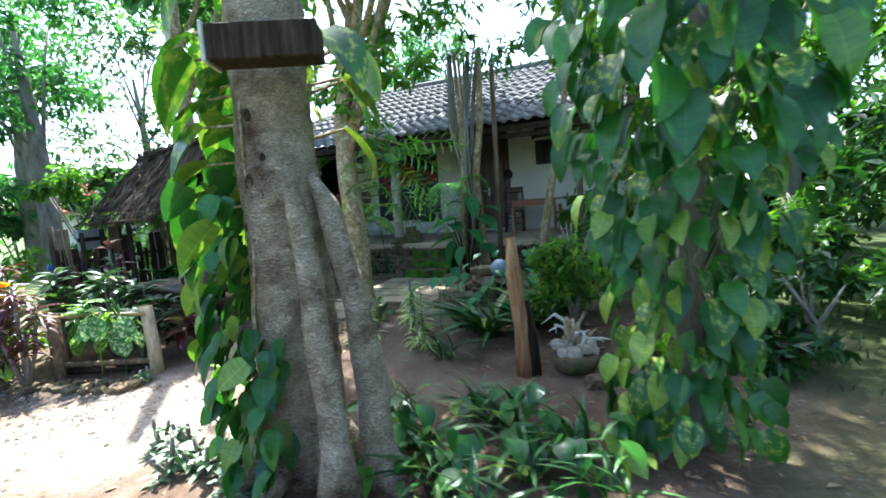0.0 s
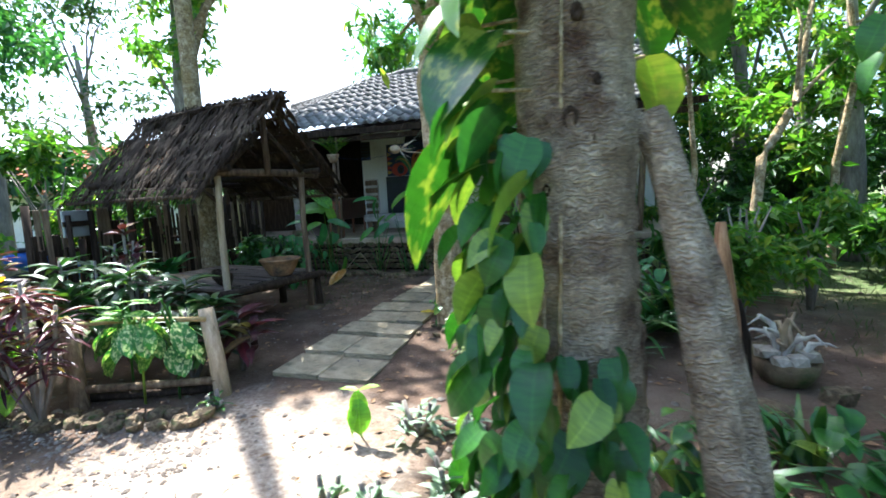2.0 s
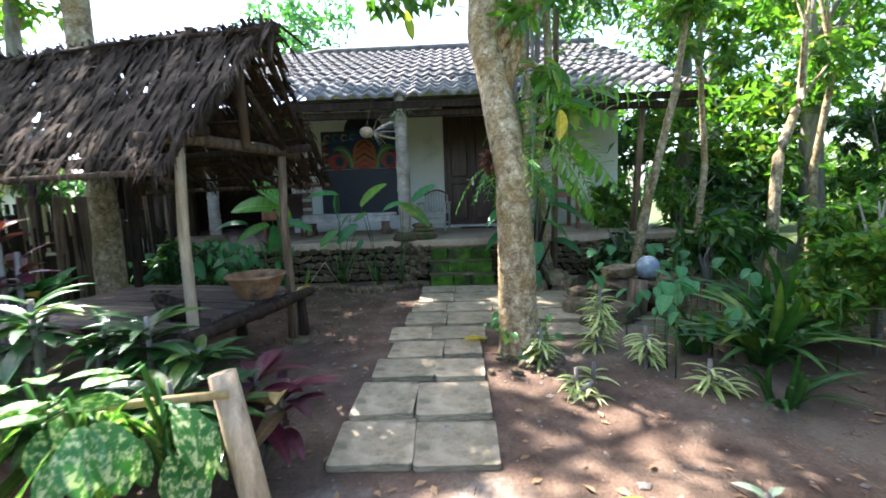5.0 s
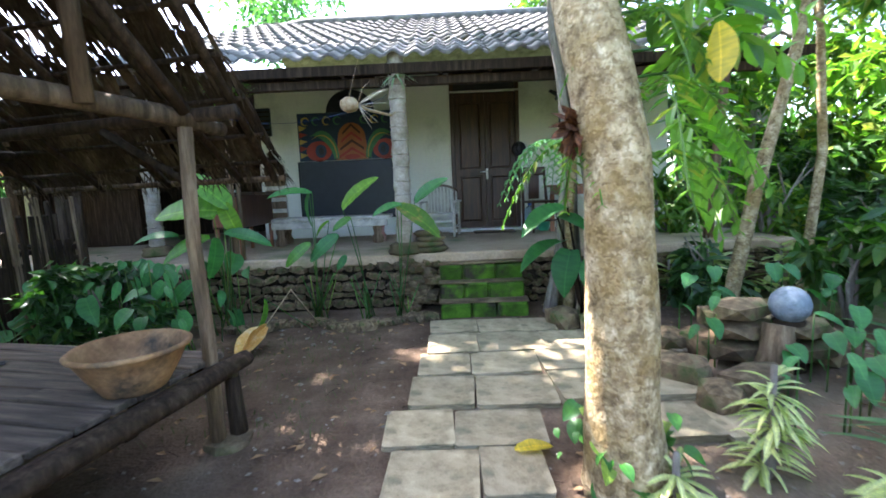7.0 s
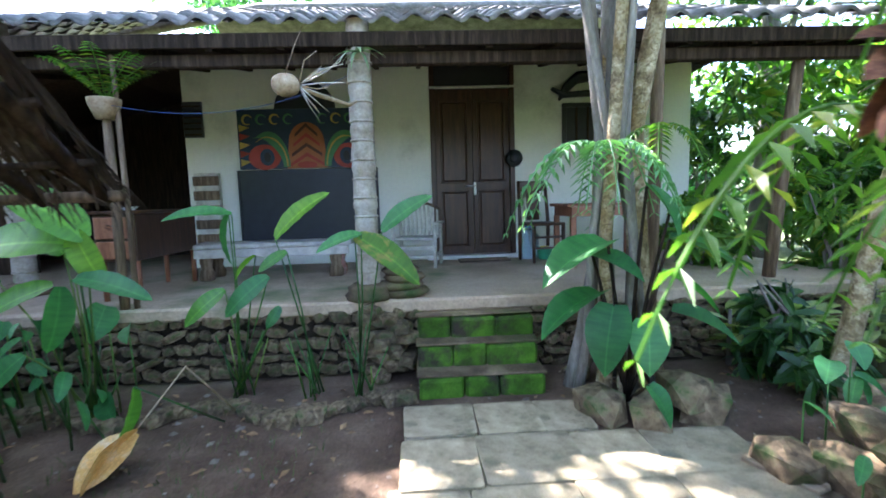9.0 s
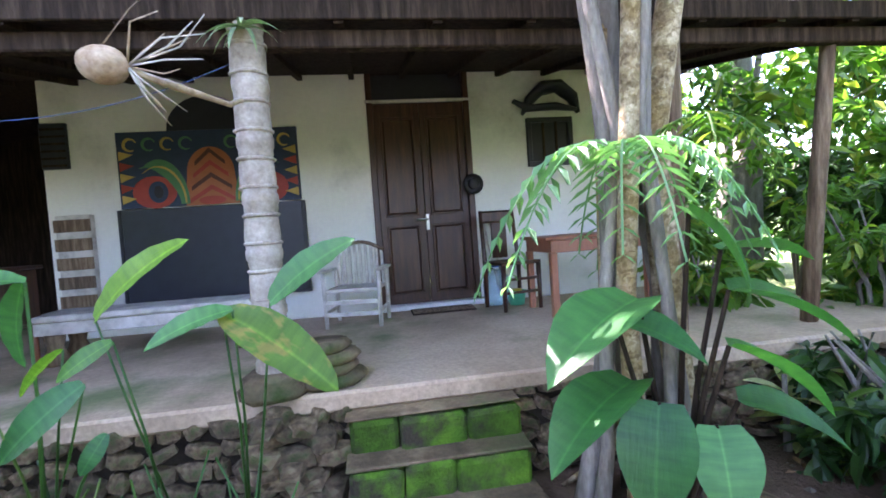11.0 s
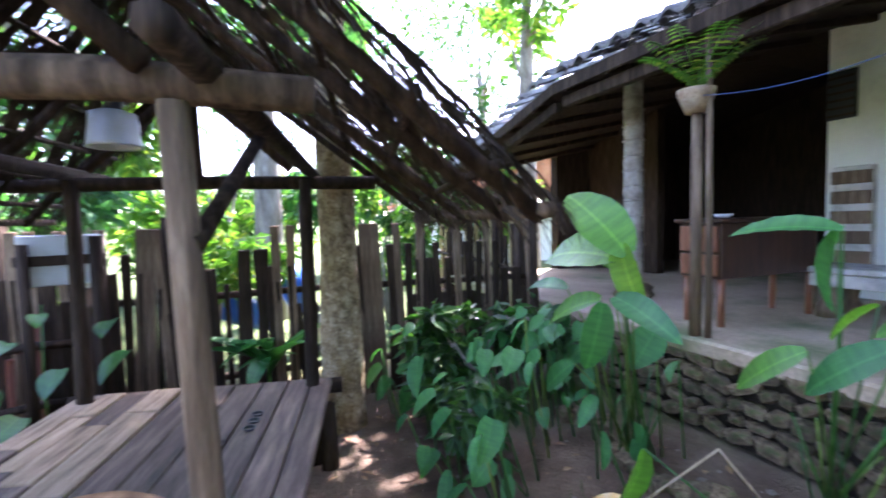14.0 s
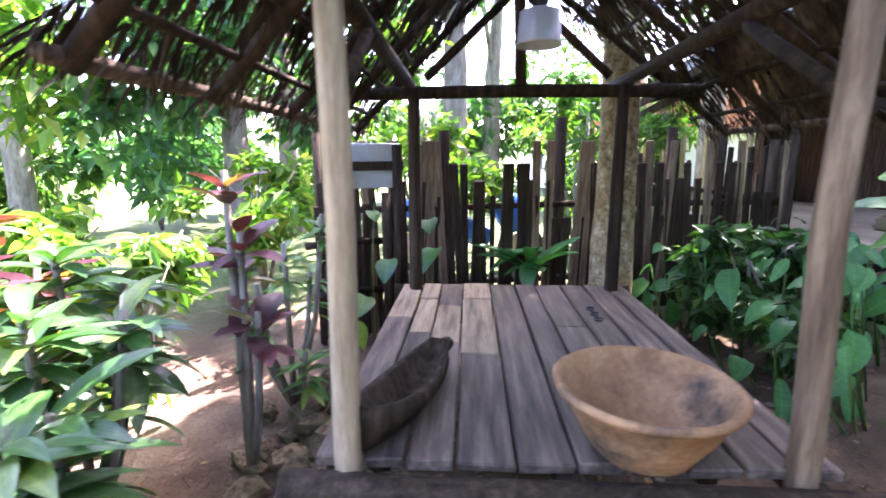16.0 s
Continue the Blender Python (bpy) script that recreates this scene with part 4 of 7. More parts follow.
def carved_column(x, y, h, label):
    c = thing("carved_column", Matrix.Translation((x, y, PZ)), label, "column", "carved porch columns")
    prof, z = [], 0.12
    while z < h:
        prof += [(0.082, z), (0.089, z + 0.012), (0.089, z + 0.05), (0.083, z + 0.06), (0.086, z + 0.12), (0.084, z + 0.2), (0.079, z + 0.225), (0.079, z + 0.24), (0.083, z + 0.255)]
        z += 0.275
    child("shaft", mesh_of("shaft", *lathe_data([(0.0, 0.1), (0.09, 0.1)] + prof + [(0.08, h)], 14, 0.12), CARVED, True), c)
    z = 0.2
    while z < h - 0.1:
        v, f = lathe_data([(0.084, z), (0.0915, z + 0.006), (0.0915, z + 0.014), (0.084, z + 0.02)], 18, 0.2)
        child("carved_band", mesh_of("carved_band", v, f, CARVED), c)
        z += 0.137
    child("base", mesh_of("base", *lathe_data([(0.0, 0.0), (0.17, 0.0), (0.18, 0.03), (0.15, 0.06), (0.16, 0.09), (0.12, 0.12), (0.0, 0.12)], 16, 0.2), STONE, True), c)
    return c


carved_column(-4.77, 8.53, 2.0, "pale carved cylindrical porch column with banded reliefs")
carved_column(-7.85, 9.28, 2.1, "pale carved porch column before the dark side room")
coil = thing("rope_coil", Matrix.Translation((-4.52, 8.62, PZ)), "grey stone coiled like a stacked cushion on the porch edge", "stone ornament")
for k in range(4):
    child("layer", mesh_of("layer", *lathe_data([(0.0, 0.0), (0.16 - k * 0.014, 0.0), (0.19 - k * 0.014, 0.03), (0.16 - k * 0.014, 0.058), (0.0, 0.06)], 16, 0.15), STONE, True), coil, Matrix.Translation((0.015 * (-1) ** k, 0, k * 0.056)))


def desk():
    d = thing("drawer_desk", Matrix.Translation((-6.76, 9.3, PZ)), "reddish wooden desk with carved drawer front coloured sunlit, sides coloured shaded", "desk")
    # Sun and shade put into the colours: dark body, orange drawer fronts.
    part("body", box_bm(-0.16, 0.16, -0.5, 0.5, 0.32, 0.69, 0.006), DOORWOOD, d, "carcass in dark brown for its shaded side")
    part("top", box_bm(-0.19, 0.19, -0.53, 0.53, 0.692, 0.72, 0.008), DOORWOOD, d)
    part("drawer_front", box_bm(-0.14, 0.14, -0.525, -0.5, 0.5, 0.67, 0.006), CABINET, d)
    part("drawer_front", box_bm(-0.14, 0.14, -0.52, -0.5, 0.34, 0.48, 0.006), CABINET, d)
    for s in (-1, 1):
        child("drawer_pull", mesh_of("drawer_pull", *tube_data([(s * 0.005, -0.53, 0.6), (s * 0.03, -0.54, 0.61), (s * 0.035, -0.54, 0.59), (s * 0.01, -0.53, 0.575)], [0.005] * 4, 6), DOORWOOD, True), d)
        for y in (-0.46, 0.46):
            rod("leg", [(s * 0.13, y, 0), (s * 0.13, y, 0.32)], [0.022, 0.026], CABINET, d)
    dish = thing("small_dish", Matrix.Translation((-6.78, 9.05, PZ + 0.72)), "small white dish standing on the desk top", "dish")
    child("bowl", mesh_of("bowl", *lathe_data([(0.0, 0.0), (0.04, 0.0), (0.07, 0.03), (0.065, 0.03), (0.0, 0.01)], 14), WHITEPAINT, True), dish)


desk()
fp = thing("planter_pole", Matrix.Translation((-6.55, 8.5, PZ)), "weathered porch pole topped with a clay pot", "pole")
rod("pole", [(0, 0, 0), (0.01, 0, 0.7), (0, 0.01, 1.36)], [0.035, 0.033, 0.03], GREYWOOD, fp, 8, 0.2)
rod("twin_pole", [(0.075, 0.02, 0), (0.08, 0.02, 0.7), (0.07, 0.02, 1.8)], [0.02, 0.02, 0.018], GREYWOOD, fp, 7, 0.2)
child("pot", mesh_of("pot", *lathe_data([(0.0, 1.36), (0.06, 1.36), (0.1, 1.46), (0.105, 1.5), (0.085, 1.5), (0.07, 1.44), (0.0, 1.42)], 16, 0.1), HUSK, True), fp, None, "husk-lined hanging pot")


def fern(name, base, n, length, label, material, droop=0.5, up=0.5):
    root = thing(name, Matrix.Translation(base), label, "fern")
    poses = []
    for k in range(n):
        a = 2 * math.pi * k / n + U(-0.2, 0.2)
        L = length * U(0.75, 1.1)
        pts = [Vector((math.cos(a) * t * L * 0.8, math.sin(a) * t * L * 0.8, L * (up * 1.6 * t - droop * 1.6 * t * t))) for t in [i / 12 for i in range(13)]]
        lv = []
        for i in range(1, 13):
            d = (pts[i] - pts[i - 1]).normalized()
            s = d.cross(Vector((0, 0, 1))).normalized()
            w = 0.19 * L * math.sin(math.pi * (0.12 + 0.8 * i / 13))
            for sg in (-1, 1):
                lv.append(along(pts[i], pts[i] + s * (sg * w) + d * (w * 0.35) - Vector((0, 0, w * 0.3)), 0, 0.55))
        v, f = join([scatter(SMALL, lv), tube_data(pts, [0.004] * 13, 4)])
        child("frond", mesh_of("frond", v, f, material), root)
    return root


fern("fern", (-6.52, 8.48, PZ + 1.47), 16, 0.42, "bright green fern growing out of the porch pot", CROWN_LIGHT, 0.35, 0.75)

# hanging coconut with palm sticks
co = thing("hanging_coconut", Matrix.Translation((-5.16, 8.0, 2.1)), "dried coconut husk hung with a spray of pale palm sticks", "hanging ornament")
bm = bmesh.new()
bmesh.ops.create_icosphere(bm, subdivisions=3, radius=0.07)
for v in bm.verts:
    v.co = v.co * (1 + 0.12 * noise.noise(v.co * 18)) + Vector((v.co.x * 0.25, 0, 0))
part("husk", bm, HUSK, co, "", True)
rod("hanging_string", [(0, 0, 0.07), (0.02, 0.2, 0.3), (0.03, 0.42, 0.5)], [0.003] * 3, GREYWOOD, co, 5)
rod("palm_stalk", [(0.06, 0, -0.01), (0.18, 0.12, -0.04), (0.33, 0.38, -0.05), (0.4, 0.5, 0.02)], [0.012, 0.016, 0.012, 0.006], PALEWOOD, co, 7)
for k in range(14):
    a = radians(U(-75, 75))
    L = U(0.18, 0.36)
    rod("stick", [(0.07, 0.02, 0), (0.07 + math.cos(a) * L * 0.55, U(-0.1, 0.1), math.sin(a) * L * 0.55), (0.07 + math.cos(a) * L, U(-0.14, 0.14), math.sin(a) * L * 0.95)], [0.005, 0.004, 0.002], WHITEWOOD if k % 3 else PALEWOOD, co, 4)
cord = thing("blue_cord", Matrix.Translation((-6.5, 8.45, 2.1)), "thin blue cord strung slack between pole and column", "cord")
rod("line", bend((0, 0, 0), (1.73, 0.06, 0.22), 14, 0.16), [0.0022] * 15, CORDBLUE, cord, 5)
leafy("air_plant", (-4.77, 8.44, 2.42), [(leaf_mesh("RIBBON", RIBBON, SILVERLEAF), (-4.77, 8.44, 2.42), (-4.77 + math.cos(a) * 0.2, 8.42 + math.sin(a) * 0.12 - 0.06, 2.42 + U(-0.02, 0.13)), 0, 2.0) for a in [k * 0.45 for k in range(14)]], "tufted grey green air plant tied to the column", "plant")

# porch poles right of the steps
for (xa, ya, xb, yb, r, lab) in ((-1.46, 8.75, -1.4, 8.6, 0.05, "grey wooden pole under the eave corner"), (-2.72, 8.3, -2.68, 8.25, 0.045, "pale tall bamboo pole rising past the eave"), (-9.3, 8.7, -9.3, 8.6, 0.035, "grey wooden pole under the far eave"), (-10.2, 8.7, -10.2, 8.6, 0.035, "grey wooden pole under the far eave")):
    p = thing("eave_pole", Matrix.Translation((xa, ya, PZ if ya > 8.5 else ground_z(xa, ya))), lab, "pole", "eave poles")
    top = (2.42 - max(0.0, -7.9 - xa) * 0.22) if ya > 8.5 else 3.6
    rod("shaft", [(0, 0, 0), ((xb - xa) / 2, (yb - ya) / 2, top / 2 - 0.3), (xb - xa, yb - ya, top - p.matrix_basis.translation.z)], [r, r * 0.95, r * 0.85], GREYWOOD, p, 8, 0.15)


# ---- mossy steps ----
st = thing("steps_porch", Matrix(), "three mossy stone steps rising to the porch", "steps", "", "structure")
for k, (y0, z0, z1) in enumerate(((7.95, 0.02, 0.21), (8.13, 0.2, 0.37), (8.3, 0.36, 0.53))):
    xs = [-4.42, -4.42 + U(0.22, 0.32), -4.42 + U(0.48, 0.6), -3.58]
    for i in range(3):
        bm = bmesh.new()
        add_box(bm, xs[i] + 0.004, xs[i + 1] - 0.004, y0 + U(-0.015, 0.015), 8.5, z0, z1 + U(-0.008, 0.008), 0.02, 0.008)
        part("step_block", bm, MOSS, st)
    part("tread", box_bm(-4.43, -3.57, y0 + 0.02, 8.495, z1 + 0.006, z1 + 0.022, 0.006, 0.006), STONE, st)


# ---- hut ----
HUT = Matrix.Translation((-6.45, 5.52, 0)) @ Matrix.Rotation(radians(-13), 4, "Z")
hut = thing("thatched_hut", HUT, "open timber hut with palm thatch roof and plank platform", "hut")
G0 = 0.03
for (x, y, lx, ly, ma, lab) in ((0.78, -0.57, 0.03, 0.01, PALEWOOD, "pale debarked front post"), (0.78, 0.57, 0.04, -0.03, GREYWOOD, "streaked front post"), (-0.82, -0.57, 0, 0, DARKWOOD, ""), (-0.82, 0.57, 0, 0, DARKWOOD, "")):
    r = 0.034 if x > 0 else 0.036
    rod("post", [(x, y, G0 - 0.1), (x + lx * 0.5, y + ly * 0.4, 0.6), (x + lx * 0.3, y + ly, 1.1), (x + lx, y + ly * 1.2, 1.64)], [r * 1.15, r * 1.05, r, r * 0.95], ma, hut, 10, 0.18, lab)
planks = [-0.66, -0.53, -0.42, -0.29, -0.13, 0.02, 0.14, 0.29, 0.43, 0.56, 0.67]
for i in range(10):
    cuts = {0: (-0.3,), 1: (-0.62, -0.1), 2: (-0.48, 0.02), 3: (-0.6, 0.12), 5: (0.3,), 6: (-0.2,), 8: (0.35,)}.get(i, ())
    ends = (-0.92,) + cuts + (0.8,)
    for n_, (xa, xb) in enumerate(zip(ends, [e - 0.005 for e in ends[1:]])):
        bm = bmesh.new()
        add_box(bm, xa, xb, planks[i] + 0.004, planks[i + 1] - 0.004, 0.478, 0.508 + U(-0.006, 0.008), 0.005, 0.003)
        part("plank", bm, PALEPLANK if (i, n_) in ((0, 0), (1, 0), (1, 1), (2, 1), (3, 0), (3, 1)) else PLANK, hut)
for x, y in ((-0.45, 0.36), (-0.37, 0.36), (-0.29, 0.36)):
    child("hole", mesh_of("hole", *lathe_data([(0.0, 0.5), (0.018, 0.5), (0.022, 0.5175), (0.03, 0.5175)], 12), BLACK), hut, Matrix.Translation((x, y, 0)))
rod("front_log", [(0.85, -0.72, 0.45), (0.87, -0.3, 0.458), (0.87, 0.3, 0.458), (0.85, 0.76, 0.45)], [0.055, 0.06, 0.06, 0.05], DARKWOOD, hut, 8, 0.25, "", 0.8)
rod("back_log", [(-0.95, -0.72, 0.45), (-0.95, 0.72, 0.45)], [0.045, 0.045], DARKWOOD, hut, 8, 0.2)
for y in (-0.6, 0, 0.6):
    part("joist", box_bm(-0.9, 0.9, y - 0.03, y + 0.03, 0.4, 0.475, 0.006), DARKWOOD, hut)
for x in (-0.75, 0.2, 0.84):
    for y in (-0.62, 0.66):
        rod("stub_leg", [(x, y, G0 - 0.08), (x, y * 0.98, 0.42)], [0.05, 0.04], DARKWOOD, hut, 7, 0.2)
child("foot_stone", mesh_of("foot_stone", *lathe_data([(0, 0.0), (0.12, 0.0), (0.11, 0.07), (0.0, 0.08)], 8, 0.3), STONE), hut, Matrix.Translation((0.82, 0.6, G0 - 0.03)))
rod("front_tie_beam", [(0.82, -0.86, 1.645), (0.82, -0.4, 1.68), (0.82, 0.4, 1.68), (0.82, 0.8, 1.655)], [0.026, 0.03, 0.03, 0.026], BEAMWOOD, hut, 8, 0.25, "", 1.25)
rod("back_tie_beam", [(-0.84, -0.95, 1.62), (-0.84, 0.0, 1.63), (-0.84, 0.95, 1.62)], [0.035, 0.035, 0.035], DARKWOOD, hut, 8, 0.15)
for y in (-0.6, 0.6):
    rod("wall_plate", [(1.05, y, 1.7), (-1.2, y, 1.68)], [0.035, 0.035], DARKWOOD, hut, 7, 0.2)
for x in (0.86, -0.84):
    rod("king_post", [(x, 0.02, 1.66), (x, 0, 2.42)], [0.035, 0.03], BEAMWOOD if x > 0 else DARKWOOD, hut, 8, 0.15)
    for s in (-1, 1):
        rod("brace", [(x, s * 0.5, 1.7), (x, s * 0.06, 2.1)], [0.028, 0.025], DARKWOOD, hut, 6, 0.2)
rod("ridge_pole", [(1.2, 0, 2.44), (0, 0, 2.42), (-1.4, 0, 2.43)], [0.035, 0.04, 0.035], DARKWOOD, hut, 7, 0.2)
ZR = 2.47
for s, VE, ZE, XF in ((-1, 1.0, 1.45, 1.06), (1, 1.33, 1.42, 0.82)):      # side, half width, eave height, front end of the eave
    drop = ZR - ZE
    for x in (1.06, 0.55, 0.0, -0.55, -1.1):
        rod("rafter", [(x, 0, ZR - 0.07), (min(x, XF - 0.03), s * VE * 0.97, ZE - 0.02)], [0.024, 0.022], DARKWOOD, hut, 6, 0.15)
    for t in (0.15, 0.3, 0.45, 0.6, 0.75, 0.88, 0.97):
        rod("batten", [(1.14 + (XF - 1.12) * t, s * VE * t, ZR - drop * t - 0.035), (-1.35, s * VE * t, ZR - drop * t - 0.035)], [0.02 if t > 0.9 else 0.013] * 2, BEAMWOOD if t > 0.9 else DARKWOOD, hut, 5)
    rod("knee_brace", [(0.82, s * 0.56, 1.36), (0.3, s * 0.58, 1.66)], [0.022, 0.02], DARKWOOD, hut, 6, 0.1)
    rod("thatch_weight_pole", [(1.15, s * 0.12, ZR - 0.06), (-0.1, s * 0.13, ZR - 0.03), (-1.38, s * 0.12, ZR - 0.06)], [0.016] * 3, DARKWOOD, hut, 6, 0.2)
    # thatch: overlapping rows of dry palm strips
    poses = []
    rows = 15 if s < 0 else 18
    for row in range(rows):
        t0 = row / rows
        for k in range(125):
            jag = U(-0.03, 0.03)
            t = max(0.0, t0 + jag)
            x = U(-1.36, 1.1 + (XF - 1.1) * t)
            L = U(0.16, 0.28) if row < rows - 3 else U(0.1, 0.17)
            b = Vector((x, s * VE * t, ZR - drop * t + U(0.0, 0.04)))
            d = Vector((U(-0.22, 0.22), s * VE, -drop + U(-0.05, 0.12))).normalized()
            if noise.noise(Vector((x * 8.5, t * 10.0, s * 5.0))) > 0.29 and row > 0:
                continue       # worn gaps that let the light through
            poses.append(along(b, b + d * L, U(-20, 20), U(1.2, 2.6)))
    for k in range(300):   # ragged eave and gable fringe
        x = U(-1.38, XF + 0.02)
        b = Vector((x, s * VE * U(0.88, 1.0), ZE + U(-0.02, 0.1)))
        poses.append(along(b, b + Vector((U(-0.1, 0.1), s * U(0.05, 0.1), -U(0.04, 0.12))), U(-40, 40), U(0.5, 1.1)))
        t = U(0, 1)
        xe = (1.1 + (XF - 1.1) * t if k % 2 else -1.36)
        b = Vector((xe, s * VE * t, ZR - drop * t))
        poses.append(along(b, b + Vector((math.copysign(U(0.0, 0.1), xe), s * U(0.05, 0.12), -U(0.05, 0.13))), U(-40, 40), U(0.5, 1.1)))
    thatch = child("thatch", mesh_of("thatch", *scatter(RIBBON_LOW, poses), THATCH), hut, None, "dry grey brown palm thatch slope")
    thatch["kind"] = "stuff"
poses = []
for k in range(420):
    x = U(-1.42, 1.2)
    poses.append(along((x, U(-0.1, 0.1), ZR + U(0.0, 0.05)), (x + U(-0.2, 0.2), U(-0.35, 0.35), ZR - U(0.05, 0.25)), U(-30, 30), U(0.7, 1.5)))
child("ridge_thatch", mesh_of("ridge_thatch", *scatter(RIBBON_LOW, poses), THATCH), hut, None, "bundled thatch over the ridge")["kind"] = "stuff"

# hut furnishings
bowl = thing("clay_bowl", Matrix.Translation((-5.7, 5.55, 0.512)) @ Matrix.Diagonal((0.92, 0.92, 0.92, 1)), "large round brown clay bowl standing on the plank platform", "bowl")
child("vessel", mesh_of("vessel", *lathe_data([(0.0, 0.0), (0.12, 0.0), (0.135, 0.01), (0.19, 0.1), (0.235, 0.185), (0.25, 0.19), (0.255, 0.205), (0.243, 0.214), (0.225, 0.205), (0.18, 0.11), (0.12, 0.035), (0.0, 0.025)], 40, 0.03), CLAY, True), bowl)
tray = thing("dugout_tray", Matrix.Translation((-6.0, 4.96, 0.512)) @ Matrix.Rotation(radians(-34), 4, "Z") @ Matrix.Diagonal((0.74, 0.8, 0.85, 1)), "boat-shaped dark wooden tray carved from one log", "wooden tray")
verts, faces = [], []
for i in range(13):
    t = i / 12
    x = -0.33 + 0.66 * t
    w = 0.115 * max(0.0, math.sin(math.pi * (0.06 + 0.88 * t))) ** 0.6
    zt = 0.12 + 0.05 * (2 * t - 1) ** 2
    dpt = 0.085 * math.sin(math.pi * t) ** 0.5 if 0 < i < 12 else 0.0
    verts += [(x, -w * 0.45, 0.02 * abs(2 * t - 1)), (x, -w, zt * 0.7), (x, -w * 0.96, zt), (x, -w * 0.72, zt), (x, -w * 0.3, zt - dpt), (x, w * 0.3, zt - dpt), (x, w * 0.72, zt), (x, w * 0.96, zt), (x, w, zt * 0.7), (x, w * 0.45, 0.02 * abs(2 * t - 1))]
for i in range(12):
    for k in range(10):
        a, b = i * 10 + k, i * 10 + (k + 1) % 10
        faces.append((a, b, b + 10, a + 10))
faces += [tuple(range(10))[::-1], tuple(range(120, 130))]
child("hull", mesh_of("hull", verts, faces, DARKWOOD, True), tray)
rod("handle", [(-0.32, 0, 0.13), (-0.42, 0, 0.12)], [0.035, 0.03], DARKWOOD, tray, 8, 0.1)
lamp = thing("hanging_lantern", Matrix.Translation((-6.51, 5.54, 1.7)), "grey enamel lantern hanging under the thatch ridge", "lantern")
child("shade", mesh_of("shade", *lathe_data([(0.0, 0.125), (0.05, 0.12), (0.075, 0.11), (0.085, 0.0), (0.09, -0.01), (0.08, -0.005), (0.07, 0.1), (0.0, 0.11)], 24), GALVANISED, True), lamp)
child("cap", mesh_of("cap", *lathe_data([(0.0, 0.2), (0.04, 0.2), (0.055, 0.19), (0.055, 0.17), (0.03, 0.165), (0.03, 0.126)], 18), BLACK, True), lamp)
rod("hanger", [(0, 0, 0.19), (0.02, 0, 0.3), (0, 0, 0.45), (0.0, 0.0, 0.7)], [0.004] * 4, BLACK, lamp, 5)


# ---- fence behind the hut ----
def fence(name, x0, y0, x1, y1, n, h, label, mats):
    root = thing(name, Matrix.Translation((x0, y0, 0)), label, "fence")
    d = Vector((x1 - x0, y1 - y0, 0))
    a = math.atan2(d.y, d.x)
    R = Matrix.Rotation(a, 4, "Z")
    shapes = []
    for k in range(5):
        w, hh = (0.018, 0.024, 0.032, 0.015, 0.027)[k], h * (0.72, 0.95, 1.18, 0.86, 1.05)[k]
        bm = bmesh.new()
        add_box(bm, -w, w, -0.014, 0.014, 0, hh, 0.005, 0.006)
        shapes.append(from_bm("slat", bm, mats[k % len(mats)]))
    for i in range(n):
        t = (i + U(-0.3, 0.3)) / n
        child("slat", shapes[rng.randrange(5)], root, Matrix.Translation((d.x * t, d.y * t, ground_z(x0, y0) - 0.03)) @ R @ Matrix.Rotation(radians(U(-3, 3)), 4, "Y"))
    for z in (0.32, h * 0.72):
        rod("rail", [R @ Vector((0, 0.04, z)), R @ Vector((d.length / 2, 0.04, z + 0.02)), R @ Vector((d.length, 0.04, z))], [0.025] * 3, DARKWOOD, root, 6, 0.2)
    for i in range(int(d.length / 0.9) + 1):
        p = R @ Vector((min(d.length, i * 0.9), 0.07, 0))
        rod("fence_post", [p + Vector((0, 0, -0.1)), p + Vector((U(-0.03, 0.03), 0, h * U(1.05, 1.3)))], [0.045, 0.04], DARKWOOD, root, 7, 0.2)


fence("palisade_fence", -8.1, 4.55, -7.95, 8.3, 92, 1.25, "rough dark paling fence of split timber", (DARKWOOD, DARKWOOD, GREYWOOD, DARKWOOD, DARKWOOD))
fence("palisade_fence", -8.1, 5.0, -7.95, 4.45, 7, 0.95, "reddish wooden palings beside the hut", (BRICKRED, BRICKRED, DARKWOOD, BRICKRED, DARKWOOD))
fence("bamboo_fence", -7.95, 8.3, -11.5, 8.8, 50, 1.25, "thin bamboo paling fence beyond the porch", (GREYWOOD, DARKWOOD, BAMBOO, GREYWOOD, DARKWOOD))
bd = thing("notice_board", Matrix.Translation((-7.93, 4.92, 1.22)) @ Matrix.Rotation(radians(-75), 4, "Z"), "blank pale board fixed on top of the fence", "board")
part("panel", box_bm(-0.2, 0.2, -0.012, 0.012, -0.15, 0.15, 0.006), GALVANISED, bd)
part("batten", box_bm(-0.22, 0.22, 0.014, 0.035, -0.03, 0.03, 0.004), DARKWOOD, bd)
rod("post", [(-0.17, 0.05, -1.2), (-0.17, 0.05, 0.14)], [0.04, 0.035], DARKWOOD, bd, 7, 0.2)
rod("post", [(0.17, 0.05, -1.2), (0.17, 0.05, 0.1)], [0.03, 0.03], DARKWOOD, bd, 7, 0.2)


